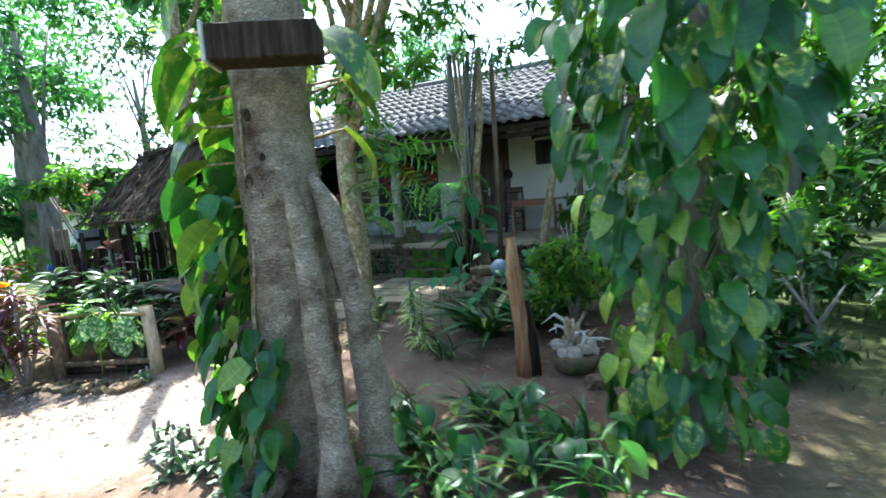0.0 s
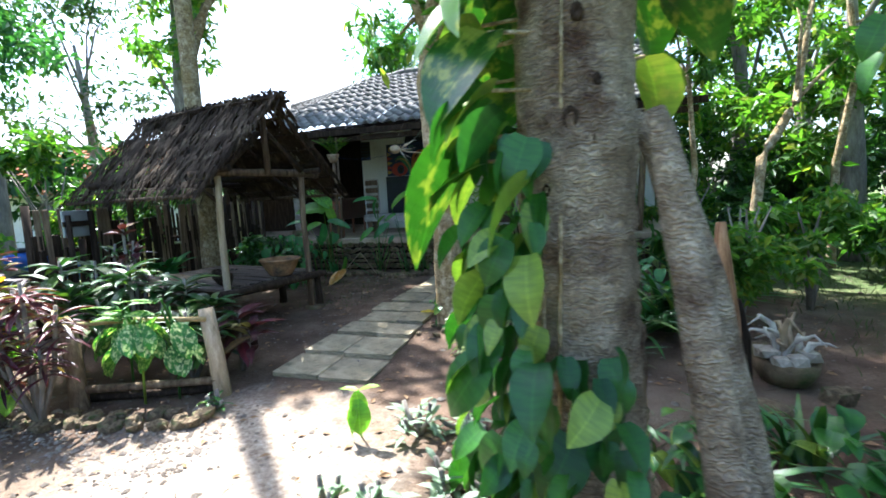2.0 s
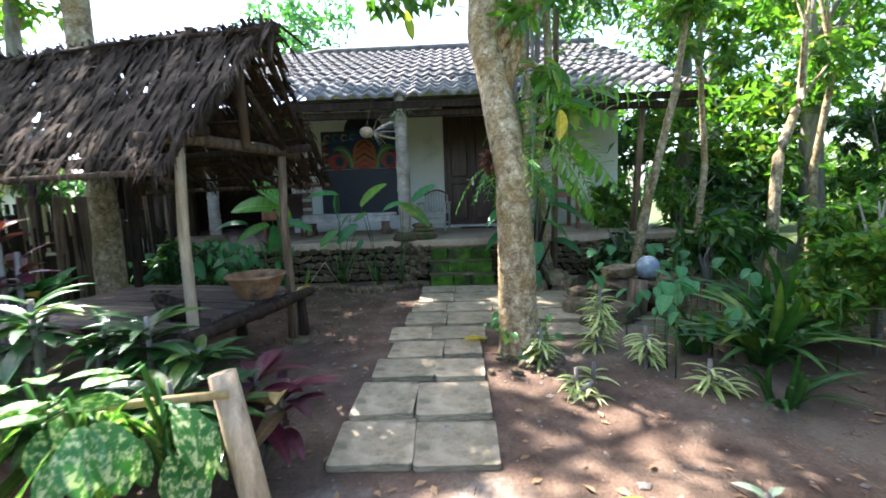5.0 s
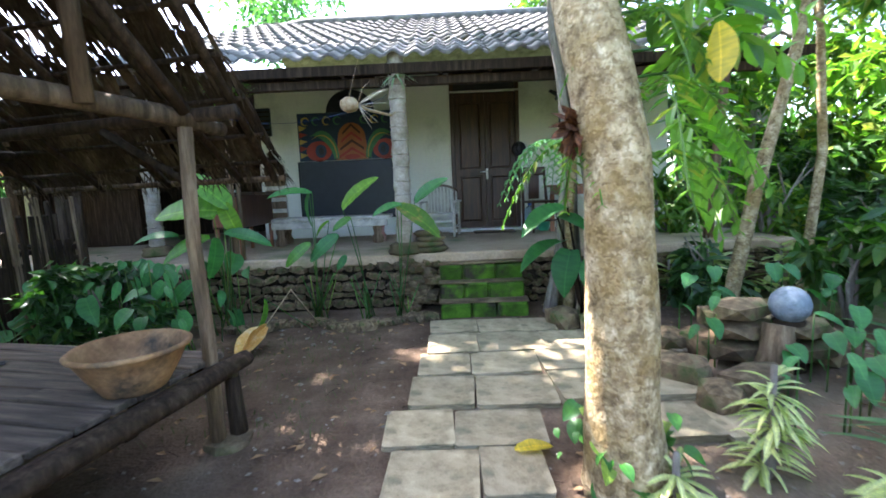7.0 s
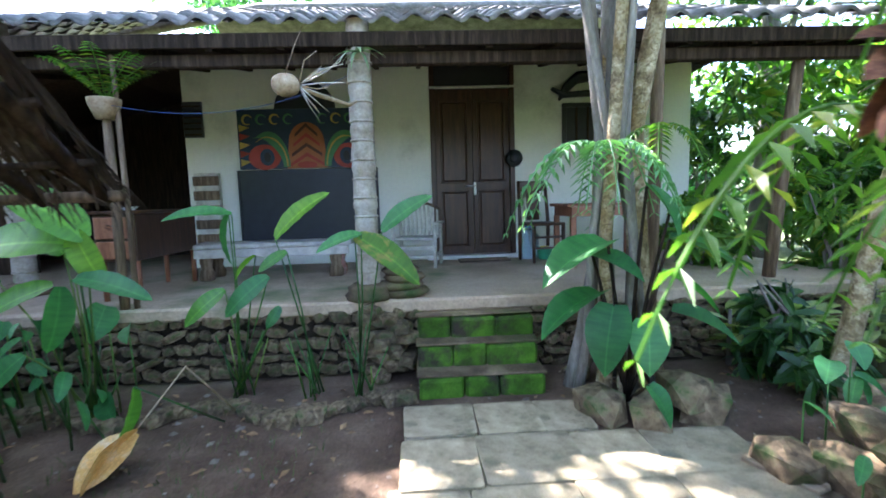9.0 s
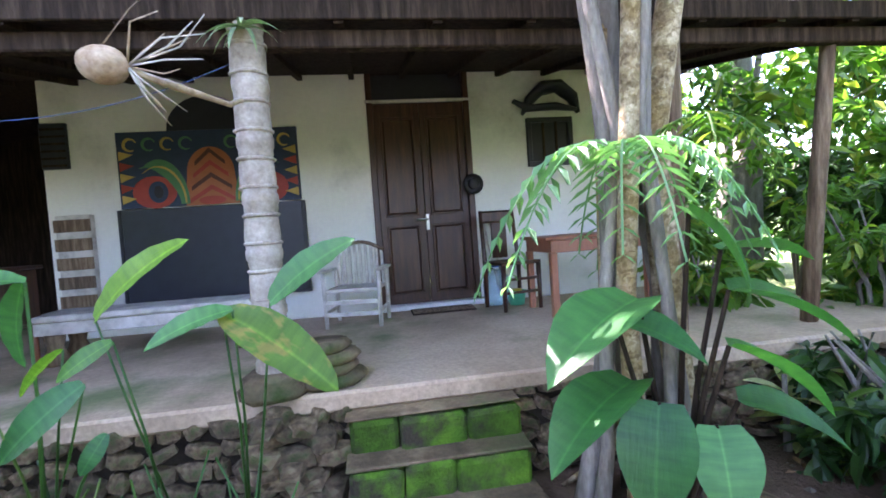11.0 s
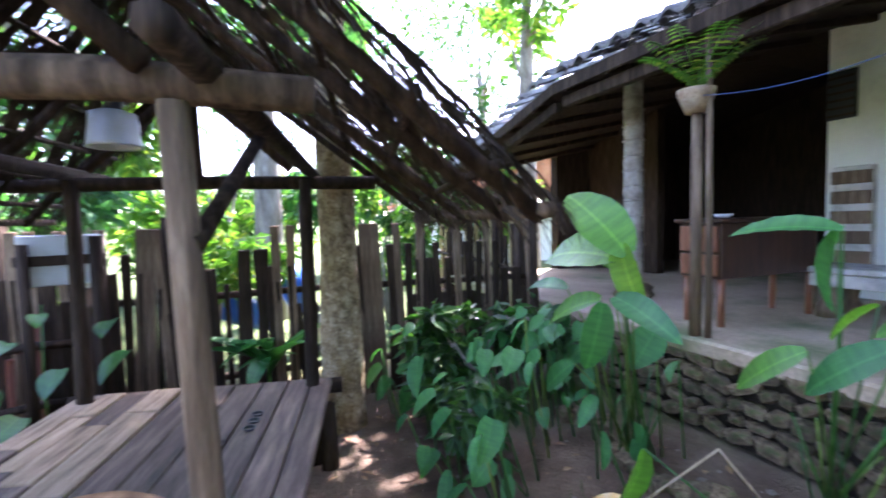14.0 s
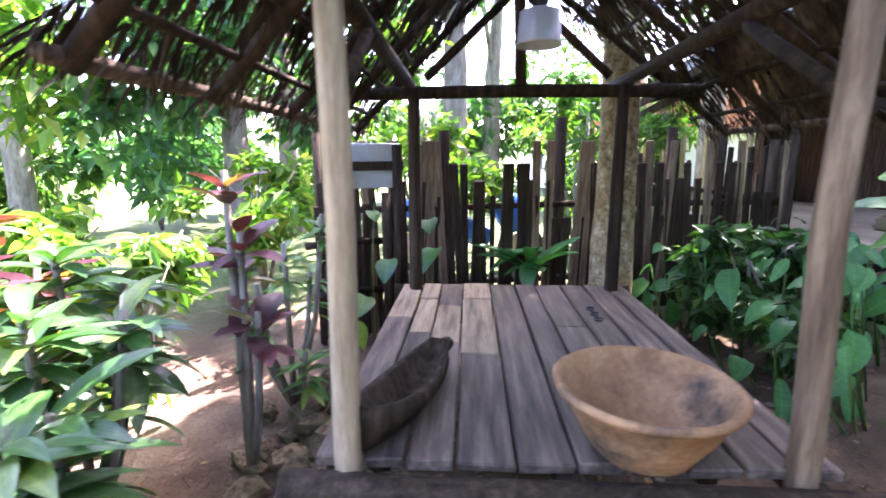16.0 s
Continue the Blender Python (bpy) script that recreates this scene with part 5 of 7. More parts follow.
def motorbike():
    b = thing("motorbike", Matrix.Translation((-9.6, 5.95, ground_z(-9, 6))) @ Matrix.Rotation(radians(80), 4, "Z"), "blue motor scooter parked behind the fence", "motorbike")
    for x in (-0.6, 0.6):
        w = child("wheel", mesh_of("wheel", *tube_data([(x + math.cos(2 * math.pi * k / 18) * 0.22, 0, 0.26 + math.sin(2 * math.pi * k / 18) * 0.22) for k in range(19)], [0.04] * 19, 6), BLACK, True), b)
        child("rim", mesh_of("rim", *lathe_data([(0.02, -0.02), (0.17, -0.012), (0.17, 0.012), (0.02, 0.02)], 14), METAL), w, Matrix.Translation((x, 0, 0.26)) @ Matrix.Rotation(radians(90), 4, "X"))
    child("fairing", mesh_of("fairing", *tube_data([(0.5, 0, 0.45), (0.42, 0, 0.75), (0.3, 0, 0.95)], [0.1, 0.17, 0.1], 10), BLUE, True), b)
    child("body", mesh_of("body", *tube_data([(0.25, 0, 0.35), (-0.1, 0, 0.5), (-0.5, 0, 0.68), (-0.75, 0, 0.72)], [0.1, 0.16, 0.15, 0.05], 10), BLUE, True), b)
    child("seat", mesh_of("seat", *tube_data([(0.1, 0, 0.75), (-0.25, 0, 0.78), (-0.6, 0, 0.82)], [0.08, 0.11, 0.08], 8, 0, 0.5), BLACK, True), b)
    rod("handlebar", [(0.3, -0.33, 1.02), (0.33, 0, 0.96), (0.3, 0.33, 1.02)], [0.015] * 3, METAL, b, 6)


motorbike()


# ---- trees ----
def leaf_cloud(blobs, n, size, flat=0.75):
    """Leaf poses in uneven clumps round the blobs: (centre, radius)."""
    poses = []
    tot = sum(r ** 2 for _, r in blobs)
    for c, r in blobs:
        c = Vector(c)
        clumps = max(4, int(11 * r))
        cs = []
        for _ in range(clumps):
            d = Vector((rng.gauss(0, 1), rng.gauss(0, 1), rng.gauss(0, 1))).normalized()
            cs.append((c + Vector((d.x, d.y, d.z * flat)) * r * U(0.45, 1.0), r * U(0.2, 0.42)))
        for _ in range(int(n * r * r / tot)):
            cc, cr = cs[rng.randrange(clumps)]
            d = Vector((rng.gauss(0, 0.5), rng.gauss(0, 0.5), rng.gauss(0, 0.38)))
            p = cc + d * cr
            o = Vector((rng.gauss(0, 1), rng.gauss(0, 1), rng.gauss(-0.5, 0.6))).normalized()
            poses.append(along(p, p + o * size * U(0.6, 1.3), U(-60, 60), U(0.8, 1.3)))
    return poses


def tree(name, pts, radii, bark, blobs, n, size, leaf_material, label, shape=SMALL, group="", sides=12, rough=0.12, category="tree"):
    base = Vector(pts[0])
    root = thing(name, Matrix.Translation(base), label, category, group)
    p = [Vector(q) - base for q in pts]
    fine, fr = [], []
    for i in range(len(p) - 1):
        for k in range(5):
            t = k / 5
            fine.append(p[i].lerp(p[i + 1], t))
            fr.append(radii[i] * (1 - t) + radii[i + 1] * t)
    fine.append(p[-1])
    fr.append(radii[-1])
    child("trunk", mesh_of("trunk", *tube_data(fine, fr, sides, rough), bark, True), root)
    for c, r in blobs:
        c = Vector(c) - base
        k = max(1, int(len(fine) * U(0.55, 0.95)) - 1)
        a = fine[k]
        fr_k = min(fr[k], 0.09)
        mid = a.lerp(c, 0.5) + Vector((U(-0.1, 0.1), U(-0.1, 0.1), 0.12 * (c - a).length))
        rod("limb", [a, mid, c], [fr_k * 0.55, fr_k * 0.35, fr_k * 0.12], bark, root, 7, rough)
    if n:
        child("crown", mesh_of("crown", *scatter(shape, leaf_cloud([(Vector(c) - base, r) for c, r in blobs], n, size)), leaf_material), root)
    return root


# the ridged trunk with its leaning stem
def finer(pts, radii, n=5):
    """More rings along a trunk's line."""
    p = [Vector(pts[0]).lerp(Vector(pts[1]), 0.0)]
    r = [radii[0]]
    for a, b, ra, rb in zip(pts, pts[1:], radii, radii[1:]):
        p += [Vector(a).lerp(Vector(b), (k + 1) / n) for k in range(n)]
        r += [ra + (rb - ra) * (k + 1) / n for k in range(n)]
    return p, r


RIDGED = finer([on(-2.34, 2.84, -0.1), (-2.34, 2.86, 0.5), (-2.36, 2.87, 1.2), (-2.37, 2.88, 2.2), (-2.34, 2.92, 3.4), (-2.2, 3.0, 4.6)], [0.29, 0.235, 0.225, 0.22, 0.19, 0.15])
ridged = tree("ridged_tree", *RIDGED, BARK_BROWN,
     [((-2.9, 3.2, 5.2), 0.9), ((-1.6, 2.6, 5.4), 0.9)], 900, 0.18, CROWN, "thick ridged brown tree trunk wrapped in climbing leaves", MANGO, "", 44, 0.1)
for v in [c for c in ridged.children if c.name.startswith("trunk")][0].data.vertices:      # uneven ridges round the trunk
    c = Vector((v.co.x, v.co.y, 0))
    q = Vector((v.co.x * 7, v.co.y * 7, v.co.z * 9))
    v.co += c.normalized() * (0.022 * abs(noise.noise(q)) + 0.014 * noise.noise(q * 2.6) - 0.008)
for pts_, rad_, lab_ in (
        ([on(-1.84, 2.47, -0.12), (-1.86, 2.51, 0.2), (-1.91, 2.55, 0.45), (-2.0, 2.6, 1.05), (-2.09, 2.65, 1.52), (-2.11, 2.66, 1.6)], [0.13, 0.085, 0.07, 0.06, 0.05, 0.036], "smooth leaning side stem ending in a broken stub"),
        ([on(-1.76, 2.74, -0.12), (-1.79, 2.77, 0.3), (-1.91, 2.83, 1.0), (-2.05, 2.88, 1.45), (-2.16, 2.88, 1.62)], [0.14, 0.085, 0.068, 0.06, 0.035], "darker second stem leaning on the trunk")):
    p_, r_ = finer(pts_, rad_, 6)
    rod("stem", [q - ridged.matrix_basis.translation for q in p_], r_, BARK_BROWN, ridged, 18, 0.3, lab_)
for k, (a_, l_) in enumerate(((200, 0.6), (235, 0.55), (275, 0.5), (330, 0.5), (20, 0.5), (120, 0.5))):       # flared roots at the foot
    d_ = Vector((math.cos(radians(a_)), math.sin(radians(a_)), 0))
    rod("root", [d_ * 0.16 + Vector((0, 0, 0.5)), d_ * 0.27 + Vector((0, 0, 0.22)), d_ * (0.3 + l_ * 0.4) + Vector((0, 0, 0.08)), d_ * (0.3 + l_ * 0.8)], [0.05, 0.075, 0.055, 0.02], BARK_BROWN, ridged, 9, 0.3)
for (a_, z_, s_) in ((-95, 1.6, 1.0), (-78, 1.52, 0.6), (-88, 1.95, 0.7), (-120, 1.35, 0.6), (-70, 1.72, 0.5), (-100, 0.35, 0.8)):
    kn = thing("bark_knot", Matrix.Translation((-2.36 + math.cos(radians(a_)) * 0.216, 2.87 + math.sin(radians(a_)) * 0.216, z_)) @ Matrix.Rotation(radians(a_ + 90), 4, "Z") @ Matrix.Rotation(radians(90), 4, "X") @ Matrix.Diagonal((s_ * 0.75, s_ * 1.1, s_ * 0.7, 1)), "dark hollow knot in the ridged trunk", "knot", "bark knots")
    child("rim", mesh_of("rim", *lathe_data([(0.045, -0.02), (0.035, 0.012), (0.022, 0.008), (0.0, -0.015)], 12, 0.3), DARKWOOD, True), kn)
bx = thing("wooden_box", Matrix.Translation((-1.98, 2.56, 2.2)) @ Matrix.Rotation(radians(28), 4, "Z"), "dark wooden box with pale end nailed to the trunk", "box")
part("body", box_bm(-0.32, 0.18, -0.09, 0.09, -0.07, 0.09, 0.006), DARKWOOD, bx)
part("end_panel", box_bm(-0.34, -0.322, -0.1, 0.1, -0.08, 0.1, 0.004), WHITEWOOD, bx, "pale end panel")

H = leaf_mesh("HEART", HEART, POTHOS)
HB = leaf_mesh("HEART", HEART, POTHOS_BIG)
LIME = leaf_mesh("OVAL", OVAL, LIMELEAF)
lv, stems = [], []
for k in range(230):          # climbing leaves on the shaded side of the ridged trunk
    z = U(-0.02, 0.9) if k < 150 else U(0.8, 1.6)
    a = radians(U(175, 292) if z < 0.8 else U(150, 250))
    r0 = 0.24 + U(0, 0.26)
    b = Vector((-2.34 + math.cos(a) * r0, 2.86 + math.sin(a) * r0, z + 0.1))
    L = U(0.15, 0.25)
    t = b + Vector((math.cos(a + U(-0.7, 0.7)) * L * U(0.3, 0.9), math.sin(a + U(-0.7, 0.7)) * L * U(0.3, 0.9), -L * U(0.35, 0.95)))
    lv.append((H, b, t, U(-50, 50), U(0.6, 0.9)))
for k in range(30):          # the great upper leaves
    z = U(1.35, 2.75)
    a = radians(U(120, 215))
    b = Vector((-2.3 + math.cos(a) * 0.42, 2.86 + math.sin(a) * 0.42, z + 0.1))
    L = U(0.36, 0.58)
    t = b + Vector((math.cos(a) * L * U(0.4, 0.9), math.sin(a) * L * U(0.4, 0.9), -L * U(0.1, 0.8)))
    lv.append((HB, b, t, U(-35, 35), U(0.9, 1.1)))
    stems.append([(-2.28 + math.cos(a) * 0.17, 2.87 + math.sin(a) * 0.17, z - 0.12), b.lerp(Vector((-2.28, 2.87, z)), 0.5) + Vector((0, 0, 0.06)), b])
for k in range(7):
    a = radians(U(-35, 60))
    z = U(1.7, 2.5)
    b = Vector((-2.25 + math.cos(a) * 0.3, 2.9 + math.sin(a) * 0.3, z))
    lv.append((HB, b, b + Vector((math.cos(a) * 0.3, math.sin(a) * 0.3, -0.25)), U(-30, 30), 1.0))
    stems.append([(-2.28, 2.88, z - 0.1), b])
for k in range(6):
    a = radians(150 + k * 18)
    stems.append([(-2.3 + math.cos(a) * (0.29 - 0.012 * i), 2.86 + math.sin(a) * (0.29 - 0.012 * i) + 0.02 * math.sin(i * 1.7), -0.05 + 0.3 * i) for i in range(8)])
leafy("climbing_pothos", on(-2.45, 2.5), lv, "climbing pothos with glossy heart leaves on the trunk", "climbing plant", "", stems, BARK_PALE, 0.012)

# the hanging curtain of leaves on the second trunk
tree("slim_tree", [on(-0.2, 3.72, -0.1), (-0.22, 3.7, 1.2), (-0.1, 3.75, 2.6), (0.1, 3.9, 4.2)], [0.09, 0.075, 0.07, 0.05], BARK_GREY, [((-0.4, 3.8, 4.4), 1.0), ((0.7, 4.2, 4.6), 1.0)], 1100, 0.17, CROWN, "slim dark trunk hidden under hanging vine leaves", MANGO)
lv = []
for k in range(640):
    z = U(0.0, 2.9)
    spread = 0.3 + 0.36 * min(1.0, max(0, (z - 0.5) / 1.4)) + (0.08 if z < 0.4 else 0)
    a = U(0, 2 * math.pi)
    r = spread * math.sqrt(U(0.1, 1))
    b = Vector((-0.24 + math.cos(a) * r * 1.1, 3.66 + math.sin(a) * r, z + 0.06))
    L = U(0.12, 0.21) * (1.35 if z > 1.6 else 1)
    t = b + Vector((math.cos(a) * L * 0.5, math.sin(a) * L * 0.5 - 0.06, -L * U(0.6, 1.0)))
    lv.append((H if k % 5 else HB, b, t, U(-55, 55), U(0.6, 0.9)))
st_ = [[(-0.24 + U(-0.25, 0.25), 3.66 + U(-0.2, 0.2), z0) for z0 in (2.9, 2.1, 1.3, 0.6, 0.1)] for _ in range(8)]
leafy("hanging_vine", on(-0.24, 3.66), lv, "dense hanging curtain of dark green heart leaves", "climbing plant", "", st_, BARK_GREY, 0.008)

# mottled pale tree in the middle of the path
# The blobs above 5 m are unseen, added to shade the yard and vine.
tree("mottled_tree", [on(-3.62, 5.5, -0.08), (-3.64, 5.47, 0.35), (-3.65, 5.46, 0.9), (-3.67, 5.47, 1.4), (-3.76, 5.56, 2.0), (-3.86, 5.7, 2.5), (-3.8, 5.95, 3.4), (-3.6, 6.1, 4.4)], [0.2, 0.152, 0.138, 0.128, 0.12, 0.105, 0.09, 0.06], BARK_PALE,
     [((-3.5, 5.85, 2.6), 0.55), ((-3.2, 5.85, 2.15), 0.45), ((-4.3, 6.2, 3.2), 0.6), ((-3.3, 6.3, 3.8), 0.8), ((-4.1, 5.4, 4.4), 0.9), ((-3.0, 5.7, 3.0), 0.6), ((-3.9, 6.6, 5.6), 1.5), ((-5.4, 7.6, 6.6), 1.5), ((-2.9, 8.2, 6.9), 1.6), ((-2.3, 6.0, 5.7), 1.2), ((-3.0, 7.0, 5.6), 1.2), ((-1.6, 5.2, 5.6), 1.1), ((-4.9, 6.3, 5.9), 1.1)], 8200, 0.2, CROWN_LIGHT, "pale mottled garden tree with drooping pointed leaves and added shading crown", MANGO, "", 16, 0.12)
nest = thing("dry_fern_clump", Matrix.Translation((-3.8, 5.52, 1.52)), "reddish brown dry fern clump clinging to the trunk", "epiphyte")
for k in range(64):
    a, e = U(0, 6.28), U(-0.8, 0.9)
    child("dry_frond", leaf_mesh("OVAL", OVAL, NESTLEAF), nest, along((0, 0, 0), (math.cos(a) * U(0.04, 0.1) - 0.03, math.sin(a) * U(0.04, 0.09) - 0.03, e * 0.13 - 0.03), U(-60, 60), 0.22))
for (x, y, z, L, side) in ((-3.25, 5.4, 1.65, 0.5, 1), (-3.35, 5.35, 1.9, 0.45, 1), (-4.0, 5.5, 1.45, 0.4, -1), (-3.15, 5.6, 1.4, 0.5, 1)):
    f_ = fern("drooping_fern", (x - side * 0.25, y + 0.12, z), 4, L, "light green drooping fern fronds growing from the trunk", CROWN_LIGHT, 0.8, 0.35)
yl = leafy("yellow_leaf", (-3.32, 5.42, 1.86), [(leaf_mesh("OVAL", OVAL, YELLOWLEAF), (-3.32, 5.42, 1.86), (-3.3, 5.4, 1.62), 10, 0.9)], "single yellow leaf hanging from the tree", "leaf")
fl = leafy("fallen_yellow_leaf", on(-4.0, 5.72, 0.04), [(leaf_mesh("OVAL", OVAL, YELLOWLEAF), on(-4.06, 5.7, 0.045), on(-3.86, 5.74, 0.075), 5, 0.8)], "yellow fallen leaf lying on the path slabs", "leaf")

# aerial-root tree at the porch corner
art = thing("aerial_root_tree", Matrix.Translation(on(-3.1, 8.02)), "cluster of twisted grey fig trunks with aerial roots", "tree")
for k in range(9):
    a = k * 0.7
    x, y, r = math.cos(a) * 0.15, math.sin(a) * 0.11, (0.075, 0.05, 0.062, 0.04, 0.055, 0.035, 0.05, 0.03, 0.028)[k]
    rod("trunk", [(x * 2.1, y * 2.0, -0.12), (x * 1.4, y * 1.4, 0.35), (x + 0.05 * math.sin(k * 2), y, 1.0), (x * 0.8 - 0.05 * math.sin(k), y, 1.7), (x * 1.2 + 0.08 * math.cos(k * 2), y - 0.05, 2.5), (x * 1.8, y + 0.1, 3.7)], [r * 1.2, r * 0.9, r * 0.85, r * 0.85, r * 0.8, r * 0.6], BARK_GREY if k % 3 else BARK_PALE, art, 9, 0.25)
for k in range(10):
    a = U(0, 6.28)
    rod("aerial_root", [(math.cos(a) * 0.1, math.sin(a) * 0.1, 0.35), (math.cos(a) * 0.3, math.sin(a) * 0.25, 0.12), (math.cos(a) * 0.5, math.sin(a) * 0.4, -0.03)], [0.022, 0.018, 0.01], BARK_PALE, art, 6, 0.2)
child("crown", mesh_of("crown", *scatter(MANGO, leaf_cloud([((0.1, 0.2, 4.0), 1.0), ((0.7, -0.2, 3.7), 0.7)], 500, 0.16)), CROWN), art)
EAR = leaf_mesh("HEART", HEART, EARLEAF)
lv, stems = [], []
for (bx_, by_, bz, tx, ty, tz, wd) in ((-3.27, 7.72, 1.1, -3.78, 7.5, 1.02, 0.8), (-3.32, 7.7, 0.8, -3.8, 7.5, 0.72, 0.8), (-3.27, 7.62, 0.74, -3.44, 7.45, 0.36, 0.8), (-2.89, 7.72, 1.1, -2.46, 7.5, 1.02, 0.9), (-2.87, 7.72, 0.66, -2.5, 7.5, 0.6, 0.9), (-3.02, 7.75, 1.42, -2.82, 7.52, 1.15, 0.9),
                                       (-3.35, 7.75, 1.02, -3.1, 7.5, 0.98, 0.9), (-3.0, 7.6, 0.92, -2.66, 7.42, 0.78, 0.9), (-3.1, 7.55, 0.66, -3.18, 7.35, 0.4, 0.9), (-3.2, 7.35, 0.36, -3.08, 7.2, 0.2, 0.9), (-2.85, 7.8, 1.25, -2.5, 7.7, 1.3, 0.9)):
    lv.append((EAR, (bx_, by_, bz), (tx, ty, tz), U(-12, 12), wd))
    stems.append([on(-3.12, 7.78), ((bx_ - 3.12) / 2, (by_ + 7.78) / 2, bz * 0.6), (bx_, by_, bz)])
leafy("elephant_ear", on(-3.12, 7.78), lv, "elephant ear plant with broad green leaves by the steps", "plant", "", stems, DARKWOOD, 0.014)
fern("drooping_fern", (-3.32, 7.66, 1.62), 11, 0.66, "pale green feathery fern perched on the fig trunks", CROWN_FERN, 0.85, 0.45)
fern("drooping_fern", (-2.95, 7.75, 1.75), 6, 0.42, "light green feathery fern perched on the fig trunks", CROWN_LIGHT, 0.75, 0.35)

# tall trunk behind the hut and background trees
# Its crown blobs are added along the sun's line to shade yard and hut.
tree("tall_pale_tree", [on(-7.55, 6.5, -0.1), (-7.55, 6.5, 1.2), (-7.56, 6.48, 2.8), (-7.6, 6.5, 5), (-7.7, 6.6, 8)], [0.155, 0.12, 0.115, 0.11, 0.08], BARK_PALE, [((-8.8, 10.3, 8.0), 1.6), ((-8.2, 9.4, 7.3), 1.3), ((-9.5, 10.6, 7.2), 1.4), ((-7.0, 8.9, 8.0), 1.6), ((-4.6, 9.6, 8.2), 1.9), ((-6.0, 11.0, 8.8), 1.8), ((-10.2, 8.6, 7.2), 1.7), ((-9.4, 7.6, 7.0), 1.3)], 13500, 0.26, CROWN_BLUE, "tall straight pale trunk beside the hut with an added shading crown", SMALL)
TREES = (  # x, y, height, crown radius, crown base, leaves, kind
    (-11.5, 6.2, 7.0, 1.9, 3.0, 3600, 0), (-13.5, 3.6, 6.5, 2.2, 2.2, 3600, 2), (-10.8, 3.4, 4.4, 1.4, 1.4, 2600, 0), (-16, 8, 9, 2.8, 3.0, 3600, 0), (-12.0, 10.8, 8.5, 2.0, 4.6, 3000, 1),
    (-18, 13, 9, 3.0, 3.5, 3000, 2), (-9.6, 1.0, 5.5, 1.8, 1.5, 2600, 1), (-14, -1, 8, 2.6, 2, 2600, 0),
    (1.6, 9.3, 5.5, 1.9, 1.6, 4200, 1), (3.4, 7.0, 5.0, 1.9, 1.3, 4200, 2), (0.6, 11.6, 6.5, 2.0, 2.0, 3800, 0), (4.2, 11, 8, 2.8, 2.0, 3800, 2), (5.5, 4.5, 6, 2.3, 1.4, 3600, 0), (2.8, 14.5, 9, 3.0, 3, 3200, 1), (7.5, 8, 9, 3.2, 2, 3200, 2),
    (3.6, 3.0, 5.5, 1.8, 1.8, 2600, 1), (-1.4, 19, 9, 2.6, 4.0, 2400, 0), (-9, 19.5, 8.2, 2.4, 4.8, 2200, 0), (9, 15, 10, 3.5, 3, 2600, 0))
for i, (x, y, h, r, cb, n, k) in enumerate(TREES):
    blobs = [((x + U(-0.6, 0.6) * r, y + U(-0.6, 0.6) * r, cb + (h - cb) * U(0.1, 0.95)), r * U(0.45, 0.7)) for _ in range(6)]
    tree("background_tree", [on(x, y, -0.1), (x + U(-0.15, 0.15), y, h * 0.35), (x + U(-0.3, 0.3), y + U(-0.2, 0.2), h * 0.75)], [0.13 + 0.012 * h, 0.11 + 0.008 * h, 0.05], BARK_GREY, blobs, n, 0.2 if n > 3000 else 0.26, (CROWN_BLUE if x < -8 else CROWN, CROWN_LIGHT, CROWN_DARK)[k], "leafy tropical tree at the edge of the garden", SMALL, "background trees", 9)
# thin pale stems at the right of the path
for (p0, p1, p2, p3, r) in (((-1.95, 7.6), (-1.75, 7.55, 1.2), (-1.5, 7.5, 2.3), (-1.35, 7.5, 3.4), 0.055), ((-1.0, 8.0), (-0.85, 8.0, 1.5), (-0.95, 8.0, 2.8), (-0.9, 8.1, 4.2), 0.04), ((-0.4, 7.4), (-0.2, 7.6, 1.6), (0.25, 7.9, 2.3), (0.5, 8.2, 3.6), 0.06), ((1.0, 8.6), (1.0, 8.6, 1.5), (1.2, 8.6, 2.8), (1.1, 8.9, 4.2), 0.05)):
    tree("slender_tree", [on(*p0, -0.1), p1, p2, p3], [r * 1.2, r, r * 0.8, r * 0.5], BARK_PALE, [((p3[0] + U(-0.4, 0.4), p3[1], p3[2] + 0.2), 0.6), ((p2[0] + 0.5, p2[1] + 0.2, p2[2] + 0.5), 0.45)], 700, 0.17, CROWN_LIGHT, "slender pale-barked sapling with thin light foliage", SMALL, "slender saplings", 8)


def bush(x, y, r, h, n, size, material, label, shape=SMALL, name="bush"):
    b = on(x, y)
    root = thing(name, Matrix.Translation(b), label, "bush", "garden bushes")
    child("stem", mesh_of("stem", *join([tube_data([(0, 0, -0.05), (U(-0.2, 0.2) * r, U(-0.2, 0.2) * r, h * 0.4), (U(-0.5, 0.5) * r, U(-0.5, 0.5) * r, h * 0.75)], [0.025, 0.018, 0.006], 6) for _ in range(5)]), BARK_GREY, True), root)
    blobs = [((U(-0.5, 0.5) * r, U(-0.5, 0.5) * r, h * U(0.25, 0.8)), r * U(0.5, 0.75)) for _ in range(4)]
    child("foliage", mesh_of("foliage", *scatter(shape, leaf_cloud(blobs, n, size, 0.8)), material), root)


